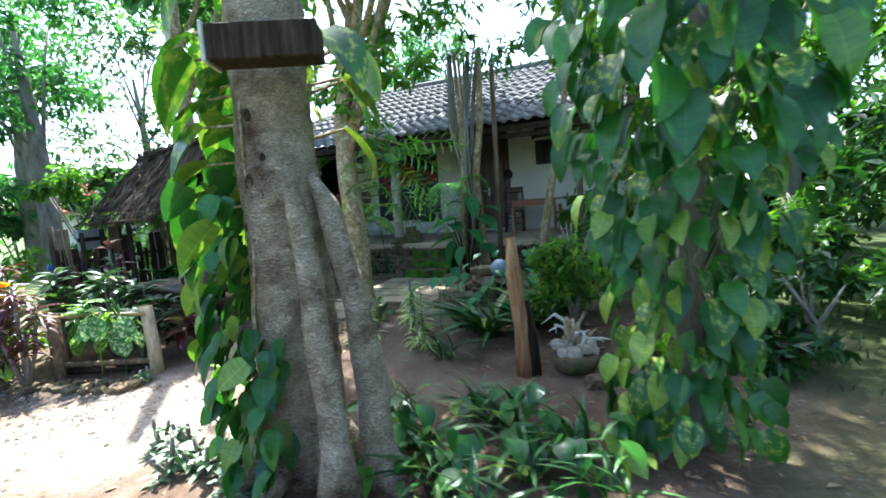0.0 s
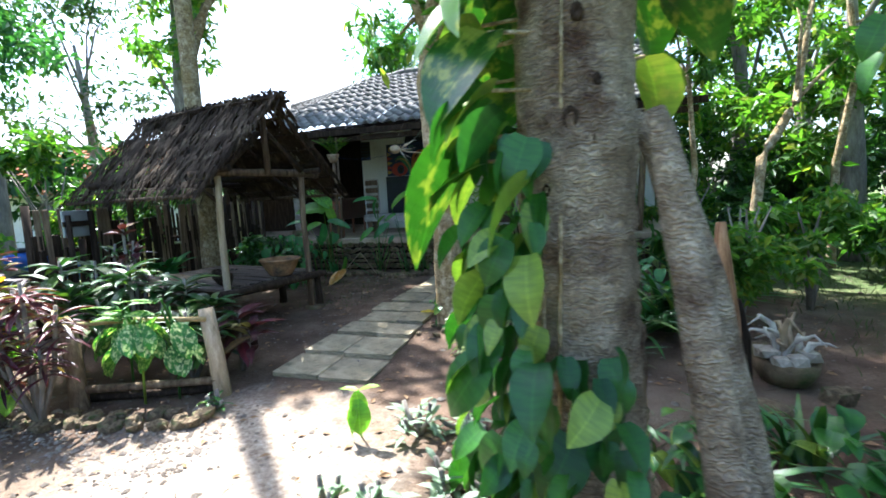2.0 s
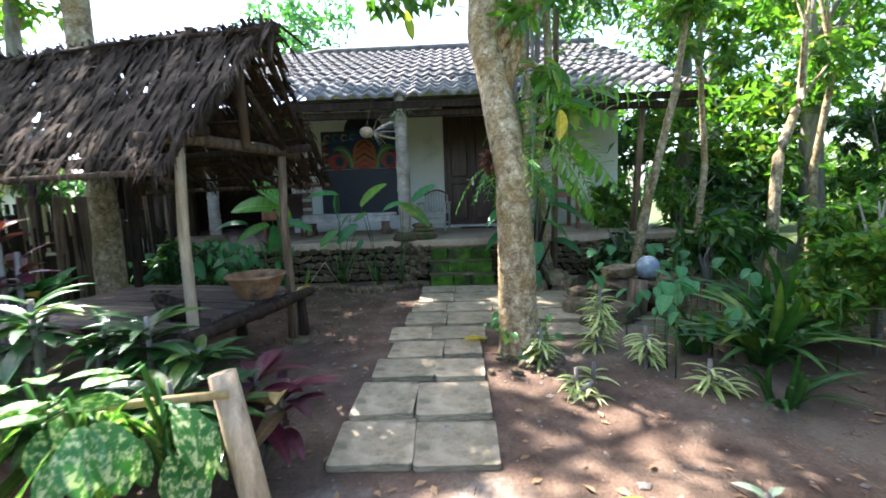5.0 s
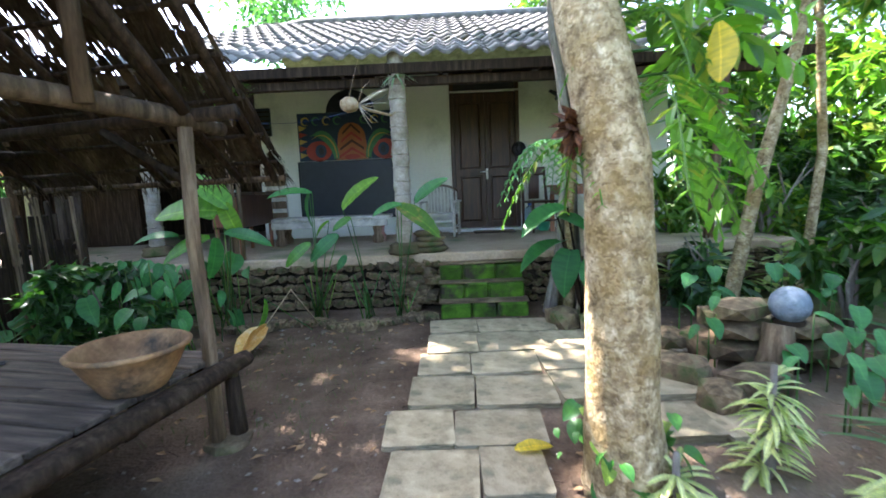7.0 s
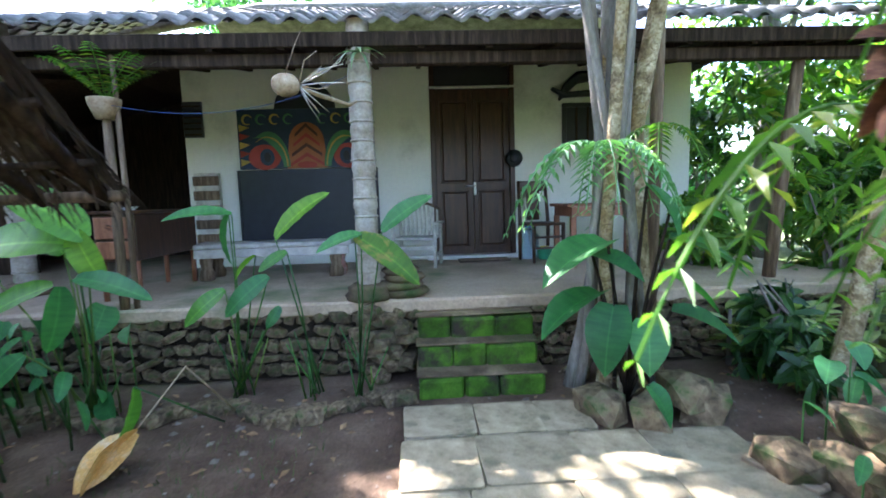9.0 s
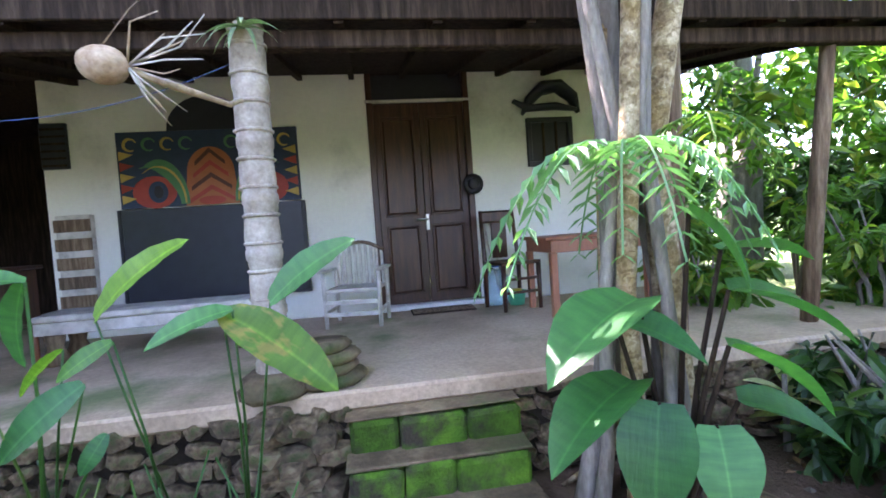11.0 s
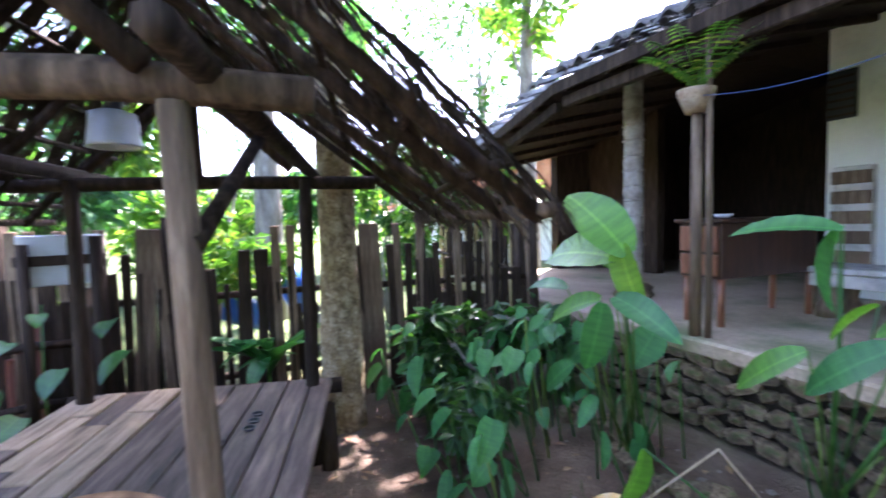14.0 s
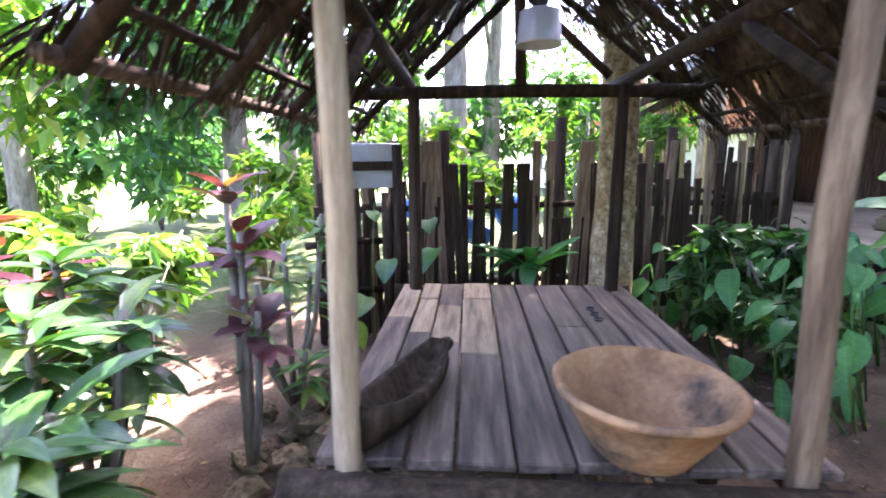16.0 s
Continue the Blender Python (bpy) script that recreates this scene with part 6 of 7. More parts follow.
bush(-1.1, 5.2, 0.55, 1.5, 2600, 0.1, CROWN_LIGHT, "rounded fine-leaved green bush behind the stump")
bush(-0.2, 6.2, 0.7, 1.3, 1800, 0.13, CROWN_LIGHT, "loose light green bush beside the path")
bush(1.0, 6.4, 0.6, 1.1, 1400, 0.13, CROWN, "leafy green garden bush")
bush(-1.6, 9.6, 0.5, 1.3, 1100, 0.16, CROWN_LIGHT, "pale green variegated shrub beside the porch", MANGO)
bush(-1.9, 7.95, 0.45, 0.9, 700, 0.2, CROWN_DARK, "dark green leafy shrub at the porch corner", MANGO)
bush(-1.2, 7.2, 0.55, 0.95, 900, 0.2, CROWN, "leafy green shrub with long leaves", MANGO)
bush(-0.6, 9.0, 0.8, 1.8, 1600, 0.16, CROWN_LIGHT, "tall light green shrub beyond the porch", MANGO)
bush(-9.3, 3.9, 0.8, 1.7, 1700, 0.15, CROWN_LIGHT, "sunlit light green shrub beyond the fence")
bush(-9.4, 5.6, 0.7, 2.6, 1700, 0.15, CROWN_LIGHT, "tall sunlit shrub behind the fence")
bush(-10.4, 7.6, 0.9, 2.3, 1700, 0.16, CROWN, "tall green shrub behind the fence")
bush(-8.3, 2.6, 0.6, 1.2, 1300, 0.15, CROWN_LIGHT, "yellow green garden shrub at the bed edge")
bush(-7.4, 2.5, 0.45, 0.8, 900, 0.13, CROWN_LIGHT, "low lime green shrub at the bed edge")
bush(-7.5, 3.6, 0.5, 1.25, 1000, 0.16, CROWN_LIGHT, "light green shrub behind the bed", MANGO)
bush(-7.15, 7.25, 0.42, 0.8, 900, 0.13, CROWN_DARK, "dark feathery undergrowth beside the hut")
bush(-7.4, 7.9, 0.5, 0.85, 900, 0.16, CROWN_DARK, "dark leafy undergrowth along the fence", MANGO)
bush(-6.7, 7.1, 0.3, 0.5, 600, 0.1, CROWN_DARK, "fine dark green fern bush by the hut")
bush(2.0, 5.0, 0.8, 1.3, 1500, 0.15, CROWN, "green garden shrub across the lane")
bush(0.6, 4.9, 0.5, 0.9, 1100, 0.13, CROWN_DARK, "dark green shrub near the vine")


for k in range(38):       # green depth all round the garden
    a = radians(-100 + k * 8.6)
    R_ = 11.5 + 3.0 * ((k * 7) % 5) / 4
    x, y = -3.5 + math.cos(a) * R_ * 1.05, 5.0 + math.sin(a) * R_
    if -13.5 < x < 0 and y > 8:
        continue
    bush(x, y, 1.7, 2.6 + 0.9 * ((k * 3) % 4) / 3, 1300, 0.34, (CROWN, CROWN_LIGHT, CROWN_DARK, CROWN_BLUE)[k % 4], "dense tall green shrub at the garden edge", SMALL, "hedge_shrub")
for (x, y, r, h) in ((1.3, 7.6, 0.7, 1.5), (2.4, 6.4, 0.8, 1.6), (-0.2, 8.1, 0.6, 1.3), (2.6, 8.6, 1.0, 2.2), (0.4, 9.9, 0.8, 2.0), (3.6, 5.2, 0.9, 1.6)):
    bush(x, y, r, h, 1300, 0.17, (CROWN, CROWN_LIGHT, CROWN_DARK)[int(x * 7) % 3], "dense leafy shrub beside the lane", SMALL)


for (x, y, r, h) in ((0.6, 13.2, 1.1, 3.4), (2.0, 12.2, 1.2, 3.6), (-0.2, 15.5, 1.3, 4.2), (3.4, 10.0, 1.2, 3.4), (1.2, 10.6, 0.9, 2.4), (4.8, 8.2, 1.2, 3.0)):
    bush(x, y, r, h, 1700, 0.2, CROWN_DARK, "tall dark green thicket beyond the porch end", SMALL)


# ---- broad-leaved plants before the porch ----
OV = leaf_mesh("OVAL", OVAL, BROADLEAF)
OVL = leaf_mesh("OVAL", OVAL, LIMELEAF)
OVD = leaf_mesh("OVAL", OVAL, EARLEAF)
BLADE = blade(lambda t: 0.235 * math.sin(math.pi * (0.03 + 0.97 * t)) ** 0.55 * (1 - 0.25 * t) if t < 1 else 0.0, 14, 0.3, 0.3, 0, 0.007)
OV, OVL, OVD, BR = (leaf_mesh("BLADE", BLADE, m_) for m_ in (BROADLEAF, PALEBLADE, EARLEAF, BROWNED))


def paddle(base, leaves, label):
    b = on(*base)
    lv, stems = [], []
    for (me, p, q, roll, wd) in leaves:
        lv.append((me, p, Vector(p).lerp(Vector(q), 0.92), roll * 0.9, wd * 0.64))
        stems.append([b + Vector((U(-0.06, 0.06), U(-0.06, 0.06), 0)), b.lerp(Vector(p), 0.55) + Vector((0, 0, 0.08)), Vector(p)])
    for k in range(7):
        stems.append([b + Vector((U(-0.08, 0.08), U(-0.08, 0.08), 0)), b + Vector((U(-0.2, 0.2), U(-0.15, 0.15), U(0.2, 0.5)))])
    leafy("paddle_leaf_plant", b, lv, label, "plant", "paddle-leaved plants", stems, STRAP, 0.0065)


paddle((-5.1, 8.12), [(OVL, (-5.3, 8.05, 1.16), (-4.93, 7.93, 1.53), 60, 0.95), (OV, (-5.22, 8.0, 1.08), (-5.4, 7.85, 1.0), -50, 0.9)], "paddle-leaved plant with one tall narrow blade")
paddle((-4.78, 8.05), [(BR, (-4.76, 7.78, 1.18), (-4.28, 7.6, 0.96), 40, 1.15), (OVD, (-4.72, 7.76, 1.19), (-5.0, 7.6, 1.17), -35, 1.0), (OVD, (-4.6, 7.78, 1.2), (-4.28, 7.68, 1.47), 60, 0.95)], "paddle-leaved plant with one great browning leaf")
paddle((-5.62, 8.2), [(OVD, (-5.66, 8.25, 1.32), (-5.72, 8.1, 0.94), 70, 1.35), (OVD, (-5.62, 8.2, 1.32), (-6.02, 7.95, 1.42), -35, 0.75), (OVL, (-5.45, 8.1, 1.05), (-5.62, 8.0, 0.92), 40, 0.9), (OVD, (-5.36, 8.05, 0.92), (-5.68, 7.85, 0.72), -50, 1.1), (OV, (-5.6, 7.95, 0.86), (-5.86, 7.75, 0.7), -45, 1.1), (OVD, (-5.3, 8.05, 0.72), (-5.38, 7.95, 0.58), -60, 1.5)], "paddle-leaved plant with a hanging folded leaf")
paddle((-6.35, 7.85), [(OV, (-6.16, 7.6, 1.22), (-6.44, 7.46, 1.68), -62, 2.1), (OV, (-6.22, 7.6, 1.2), (-6.88, 7.46, 1.3), -50, 1.5), (OVL, (-6.22, 7.6, 1.28), (-6.02, 7.5, 0.92), 60, 1.2), (OVD, (-6.28, 7.55, 0.98), (-6.24, 7.46, 0.58), 75, 1.35), (OVD, (-6.2, 7.55, 1.02), (-5.72, 7.42, 1.0), 35, 0.85), (OV, (-6.35, 7.6, 0.98), (-6.86, 7.45, 0.86), -45, 0.85), (OV, (-6.35, 7.7, 1.14), (-6.68, 7.85, 1.4), -60, 1.2), (OVD, (-6.5, 7.55, 0.62), (-6.72, 7.4, 0.42), -60, 1.5), (OVD, (-6.62, 7.6, 1.0), (-7.05, 7.5, 1.06), -30, 0.9)], "tall clump of broad light green paddle leaves")
lv, stems = [], []
for k in range(105):
    x, y = U(-7.7, -6.2), U(6.7, 8.1)
    z = U(0.1, 0.75)
    a = radians(U(-140, -20))
    b = Vector((x, y, z + ground_z(x, y)))
    L = U(0.09, 0.2)
    lv.append((EAR if k % 3 else OVD, b, b + Vector((math.cos(a) * L, math.sin(a) * L, -L * U(0.1, 0.9))), U(-45, 45), U(0.6, 0.95)))
    stems.append([on(x + U(-0.1, 0.1), y + 0.08), b])
leafy("taro_patch", on(-6.9, 7.4), lv, "patch of dark green taro leaves beside the fence", "plant", "", stems, STRAP, 0.006)
leafy("dry_banana_leaf", on(-6.02, 7.3), [(leaf_mesh("OVAL", OVAL, DRYGOLD), (-5.84, 7.36, 0.26), (-6.08, 7.14, 0.1), 35, 1.5), (leaf_mesh("OVAL", OVAL, DRYGOLD), (-5.84, 7.35, 0.25), (-6.04, 7.1, 0.11), -15, 1.2)], "curled golden dry leaf hanging on its stalk", "leaf", "", [[on(-5.55, 7.9), (-5.7, 7.6, 0.5), (-5.84, 7.36, 0.27)]], PALEWOOD, 0.007)
leafy("hanging_green_leaf", on(-5.85, 7.35), [(OV, (-5.85, 7.38, 0.48), (-5.83, 7.3, 0.16), 40, 0.9)], "green leaf hanging low beside the dry one", "leaf", "", [[on(-5.6, 7.8), (-5.85, 7.38, 0.48)]], STRAP, 0.006)
lv = []
for k in range(18):
    a = U(0, 6.28)
    b = Vector((-7.9, 6.05, 0.35))
    lv.append((OVD, b + Vector((0, 0, U(0, 0.25))), b + Vector((math.cos(a) * U(0.2, 0.38), math.sin(a) * U(0.2, 0.38), U(0.1, 0.5))), 0, 0.8))
leafy("fence_foot_plant", on(-7.9, 6.05), lv, "leafy green plant growing at the fence foot", "plant", "", [[on(-7.9, 6.05), (-7.9, 6.05, 0.5)]], STRAP, 0.015)
lv = []
for (x, y, z) in ((-7.6, 4.9, 0.95), (-7.65, 4.75, 0.8), (-7.55, 5.0, 0.65), (-7.5, 4.7, 0.6), (-7.6, 5.3, 0.7), (-7.45, 4.85, 0.45), (-7.4, 4.75, 0.3), (-7.5, 5.25, 0.9)):
    lv.append((H, (x, y, z), (x + U(0.1, 0.2), y + U(-0.15, 0.1), z - U(0.02, 0.1)), U(-20, 20), 1.0))
leafy("young_climber", on(-7.65, 4.9), lv, "young climbing plant on the fence near the board", "plant", "", [[on(-7.65, 4.9), (-7.62, 4.9, 0.6), (-7.6, 4.92, 1.0)]], STRAP, 0.006)


# ---- front bed ----
bed = thing("bed_rail_fence", Matrix.Translation(on(-5.5, 3.6)), "low bed fence of two rough posts with bamboo rails", "fence")
o = bed.matrix_basis.translation
for (a, b, ma) in (((-4.97, 3.72, -0.2), (-5.13, 3.78, 0.57), PALEWOOD), ((-5.93, 3.34, -0.2), (-6.14, 3.46, 0.53), GREYWOOD)):
    a, b = Vector(a) - o, Vector(b) - o
    rod("post", [a, a.lerp(b, 0.5), b], [0.068, 0.062, 0.06], ma, bed, 7, 0.25)
rod("bamboo_rail", [Vector((-6.1, 3.42, 0.5)) - o, Vector((-5.6, 3.58, 0.52)) - o, Vector((-5.08, 3.73, 0.5)) - o], [0.018] * 3, BAMBOO, bed, 8)
rod("low_rail", [Vector((-5.95, 3.4, 0.02)) - o, Vector((-5.0, 3.72, 0.03)) - o], [0.03, 0.03], GREYWOOD, bed, 6, 0.2)
rod("low_rail", [Vector((-5.95, 3.44, -0.06)) - o, Vector((-5.0, 3.76, -0.05)) - o], [0.035, 0.03], DARKWOOD, bed, 6, 0.2)

SPOT = leaf_mesh("OVAL", OVAL, SPOTTED)
for (x, y, hh, n) in ((-5.5, 3.5, 0.6, 14), (-5.75, 3.62, 0.62, 11), (-5.3, 3.62, 0.62, 11)):
    lv, stems = [], []
    for k in range(n):
        a = radians(U(-170, -10)) if k % 4 else radians(U(0, 360))
        z = hh * U(0.5, 1.0) if k % 3 else hh * U(0.85, 1.1)
        b = Vector((x + math.cos(a) * 0.1, y + math.sin(a) * 0.1, z))
        L = U(0.22, 0.32)
        lift = 0.2 if z > hh * 0.9 else -0.75
        lv.append((SPOT, b, b + Vector((math.cos(a) * L * 0.7, math.sin(a) * L * 0.55, L * lift)), U(-15, 15), 1.15))
        stems.append([(x, y, z - 0.15), (x + math.cos(a) * 0.05, y + math.sin(a) * 0.05, z + 0.02), b])
    stems.append([on(x, y), (x + 0.02, y, hh * 0.5), (x, y, hh)])
    leafy("dumb_cane", on(x, y), lv, "dumb cane with large cream-spotted green leaves", "plant", "dumb canes", stems, STRAP, 0.01)


def rosette_shrub(name, x, y, heads, n, L, me, label, wd=1.0, stem_mat=None, up=0.55):
    base = on(x, y)
    lv, stems = [], []
    for (hx, hy, hz) in heads:
        c = Vector((x + hx, y + hy, base.z + hz))
        stems.append([base, base.lerp(c, 0.5) + Vector((hx * 0.2, hy * 0.2, 0)), c])
        for k in range(n):
            a = k * 2.4 + U(-0.2, 0.2)
            e = U(-0.25, up * 1.6)
            l = L * U(0.75, 1.1)
            b = c + Vector((0, 0, -0.12 * (1 - e) + U(-0.1, 0.02)))
            lv.append((me, b, b + Vector((math.cos(a), math.sin(a), e)).normalized() * l, U(-10, 10), wd))
    leafy(name, base, lv, label, "plant", "", stems, stem_mat or BARK_GREY, 0.02)


LN = leaf_mesh("LANCE", LANCE, STRAP)
LD = leaf_mesh("LANCE", LANCE, SHADESTRAP)
LR = leaf_mesh("LANCE", LANCE, REDLEAF)
LO = leaf_mesh("OVAL", OVAL, ORANGELEAF)
OR_ = leaf_mesh("OVAL", OVAL, REDLEAF)
for (x, y, heads) in ((-6.05, 3.95, [(0, 0, 0.95), (-0.3, 0.1, 0.85), (0.2, 0.15, 0.75), (-0.15, -0.2, 0.7), (0.05, -0.1, 0.5)]), (-6.55, 3.75, [(0, 0, 1.05), (-0.25, 0.1, 0.9), (0.2, -0.1, 0.8), (0.0, 0.15, 0.6)]), (-5.65, 4.12, [(0, 0, 0.8), (0.22, 0.05, 0.62), (-0.1, -0.15, 0.5)]), (-5.4, 3.85, [(0, 0, 0.6), (0.15, 0.1, 0.45)])):
    rosette_shrub("dracaena", x, y, heads, 26, 0.3, LD, "dracaena shrub with strap leaf rosettes, its green darkened as shade", 1.4)
rosette_shrub("croton", -7.1, 4.45, [(0, 0, 0.9), (-0.2, 0.1, 0.7), (0.2, -0.1, 0.75), (0.05, 0.2, 1.05), (-0.1, -0.2, 0.5), (0.2, 0.1, 0.4)], 18, 0.17, LN, "light green leafy shrub beside the hut", 1.5)
rosette_shrub("red_cordyline", -5.95, 3.08, [(0, 0, 1.02), (-0.25, 0.1, 0.95), (0.18, 0.08, 0.85), (-0.1, -0.12, 0.72), (-0.4, 0, 0.75), (0.1, 0.0, 0.6), (-0.25, -0.05, 0.5)], 40, 0.25, LR, "bushy dark red cordyline with narrow leaves", 0.7, None, 0.4)
rosette_shrub("red_cordyline", -6.55, 4.35, [(0, 0, 1.3), (0.05, 0.05, 1.12), (-0.05, 0, 0.95), (0.1, 0.1, 0.78)], 10, 0.2, OR_, "tall cordyline with broad reddish leaves", 0.8)
rosette_shrub("red_cordyline", -6.75, 3.35, [(0, 0, 1.25), (0.1, 0, 1.1), (-0.2, 0.1, 1.0)], 10, 0.24, OR_, "tall cordyline with bronze red leaves", 0.7)
rosette_shrub("croton", -6.6, 3.05, [(0, 0, 0.75), (-0.3, 0, 0.6), (0.2, 0.1, 0.65), (-0.1, 0.2, 0.95), (-0.4, 0.1, 0.85), (0.1, 0.2, 1.0)], 18, 0.18, LO, "croton shrub with orange and lime leaves", 1.0)
rosette_shrub("croton", -6.95, 3.0, [(0, 0, 0.8), (-0.2, 0.1, 0.6), (0.2, 0.0, 0.55), (0.05, -0.15, 0.4)], 18, 0.18, LO, "croton shrub with orange and lime leaves", 1.0)
rosette_shrub("croton", -7.3, 3.25, [(0, 0, 0.95), (-0.2, 0.1, 0.7), (0.2, 0.0, 0.65), (0.05, -0.15, 0.45)], 18, 0.18, LO, "croton shrub with orange and lime leaves", 1.0)
rosette_shrub("purple_bromeliad", -5.15, 4.15, [(0, 0, 0.5), (0.15, -0.05, 0.42)], 16, 0.32, LR, "purple-leaved bromeliad beside the hut platform", 1.6)
lv = []
for k in range(60):
    x, y = U(-7.2, -6.2), U(2.75, 3.1)
    b = on(x, y, U(0.05, 0.45))
    lv.append((leaf_mesh("HEART", HEART, LIMELEAF), b, b + Vector((U(-0.1, 0.1), -U(0.05, 0.12), -U(0.05, 0.13))), U(-30, 30), 1.0))
leafy("lime_ground_vine", on(-6.7, 2.95), lv, "lime green leafy vine spilling from the bed", "plant", "", [[on(-7.1, 2.95, 0.3), on(-6.7, 2.9, 0.4), on(-6.2, 2.95, 0.2)]], STRAP, 0.006)
# pale sprout and small plants near the path
lv = [(LIME, (-3.65, 3.35, 0.14), (-3.72, 3.28, -0.06), 0, 1.2), (LIME, (-3.64, 3.33, 0.16), (-3.6, 3.25, -0.04), 0, 1.2), (LIME, (-3.66, 3.35, 0.2), (-3.6, 3.28, 0.05), 0, 1.2), (LIME, (-3.65, 3.36, 0.2), (-3.52, 3.38, 0.26), 0, 0.9), (LIME, (-3.65, 3.36, 0.2), (-3.78, 3.36, 0.23), 0, 0.8)]
leafy("lime_sprout", on(-3.65, 3.36), lv, "bright lime green sprout in the bare soil", "plant", "", [[on(-3.65, 3.36), (-3.65, 3.36, 0.21)]], LIMELEAF, 0.006)
SV = leaf_mesh("LANCE", LANCE, SILVERLEAF)
for (x, y, n) in ((-3.3, 3.45, 4), (-3.05, 3.55, 3), (-2.98, 2.98, 5), (-3.25, 2.75, 4), (-2.8, 2.75, 4), (-2.9, 3.3, 3), (-2.6, 3.2, 3), (-3.5, 2.7, 4), (-3.15, 2.5, 5), (-2.95, 2.6, 5), (-2.65, 2.45, 4), (-2.75, 3.05, 4)):
    rosette_shrub("silver_plant", x, y, [(U(-0.15, 0.15), U(-0.12, 0.12), U(0.08, 0.24)) for _ in range(n)], 12, 0.13, SV, "low silvery green plant with narrow leaves", 1.8)
rosette_shrub("green_weed", -4.88, 3.55, [(0, 0, 0.14), (0.08, -0.05, 0.08), (-0.06, -0.04, 0.1)], 12, 0.13, LN, "small green weed at the fence post foot", 1.4)
CS = leaf_mesh("LANCE", LANCE, STRIPED)
for (x, y, hd) in ((-3.0, 5.5, [(0, 0, 0.5), (0.03, 0, 0.36), (-0.02, 0.02, 0.22)]), (-3.36, 4.85, [(0, 0, 0.16), (0.08, -0.08, 0.1)]), (-2.8, 5.12, [(0, 0, 0.3), (0.08, 0.1, 0.2)]), (-3.5, 5.3, [(0, 0, 0.28), (0, 0, 0.18)]), (-3.2, 5.0, [(0, 0, 0.12)]), (-2.55, 4.75, [(0, 0, 0.22), (0.1, 0, 0.15)])):
    rosette_shrub("striped_dracaena", x, y, hd, 34, 0.19, CS, "cream striped narrow-leaved dracaena in the bed", 0.8, None, 0.3)
SO = leaf_mesh("OVAL", OVAL, STRIPED)
for (x, y, hd) in ((-2.1, 8.3, [(0, 0, 0.42), (0.15, 0, 0.3)]), (-1.75, 8.15, [(0, 0, 0.5), (-0.12, 0, 0.3)]), (-1.45, 8.3, [(0, 0, 0.45), (0.15, 0.05, 0.32)]), (-1.1, 8.15, [(0, 0, 0.4), (0.1, 0.1, 0.55)]), (-0.75, 8.3, [(0, 0, 0.5), (0.12, 0, 0.3)]), (-1.3, 7.85, [(0, 0, 0.3)]), (-1.9, 7.75, [(0, 0, 0.28)])):
    rosette_shrub("variegated_shrub", x, y, hd, 13, 0.24, SO, "cream and green variegated shrub below the porch end", 0.75, None, 0.5)


def split_frond(base, tip, n=9):
    """A drooping pinnate leaf with broad pointed fingers; base and tip in the world."""
    base, tip = Vector(base), Vector(tip)
    pts = [base.lerp(tip, k / n) + Vector((0, 0, 0.3 * (base - tip).length * (k / n) * (1 - k / n))) for k in range(n + 1)]
    d = (tip - base).normalized()
    side = d.cross(Vector((0.25, -1, 0.15))).normalized()
    poses = []
    for k in range(1, n + 1):
        w = 0.17 * math.sin(math.pi * (0.2 + 0.72 * k / (n + 1)))
        for sg in (-1, 1):
            poses.append(along(pts[k] - base, pts[k] - base + side * (sg * w) + d * (w * 0.55), U(-12, 12), 1.5))
    return join([scatter(MANGO, poses), tube_data([p - base for p in pts], [0.005] * (n + 1), 4)])


sf = thing("split_leaf_climber", Matrix.Translation((-3.3, 5.85, 1.75)), "light green split-leaved climber hanging beside the mottled trunk", "climbing plant")
for (b_, t_) in (((-3.3, 5.85, 1.9), (-2.85, 6.0, 1.4)), ((-3.25, 5.9, 1.8), (-2.6, 6.15, 1.25)), ((-3.3, 5.85, 1.7), (-2.95, 5.85, 1.1)), ((-3.35, 5.8, 2.05), (-2.6, 5.9, 1.75)), ((-3.2, 6.0, 1.6), (-2.75, 6.3, 0.95)), ((-3.35, 5.9, 2.1), (-2.4, 6.1, 2.05))):
    child("frond", mesh_of("frond", *split_frond(b_, t_), CROWN_LIME), sf, Matrix.Translation(Vector(b_) - Vector((-3.3, 5.85, 1.75))))
    rod("stalk", [Vector((-3.62, 5.55, b_[2] - 0.1)) - Vector((-3.3, 5.85, 1.75)), Vector(b_) - Vector((-3.3, 5.85, 1.75))], [0.007, 0.005], STRAP, sf, 5)
cloth = thing("pink_cloth", Matrix.Translation((-5.2, 9.86, PZ)), "faded pink patterned cloth bundle standing under the bench", "cloth")
child("bundle", mesh_of("bundle", *lathe_data([(0.0, 0.0), (0.055, 0.0), (0.062, 0.06), (0.048, 0.13), (0.056, 0.19), (0.03, 0.22), (0.0, 0.225)], 14, 0.35), PINKCLOTH, True), cloth)
plk = thing("loose_plank", Matrix.Translation(on(-2.79, 6.92, 0.035)) @ Matrix.Rotation(radians(-62), 4, "Z"), "short pale plank lying at the path edge", "plank")
part("board", box_bm(-0.16, 0.16, -0.045, 0.045, -0.012, 0.012, 0.004, 0.006), PALEPLANK, plk)
RB = leaf_mesh("RIBBON", RIBBON, SHADESTRAP)
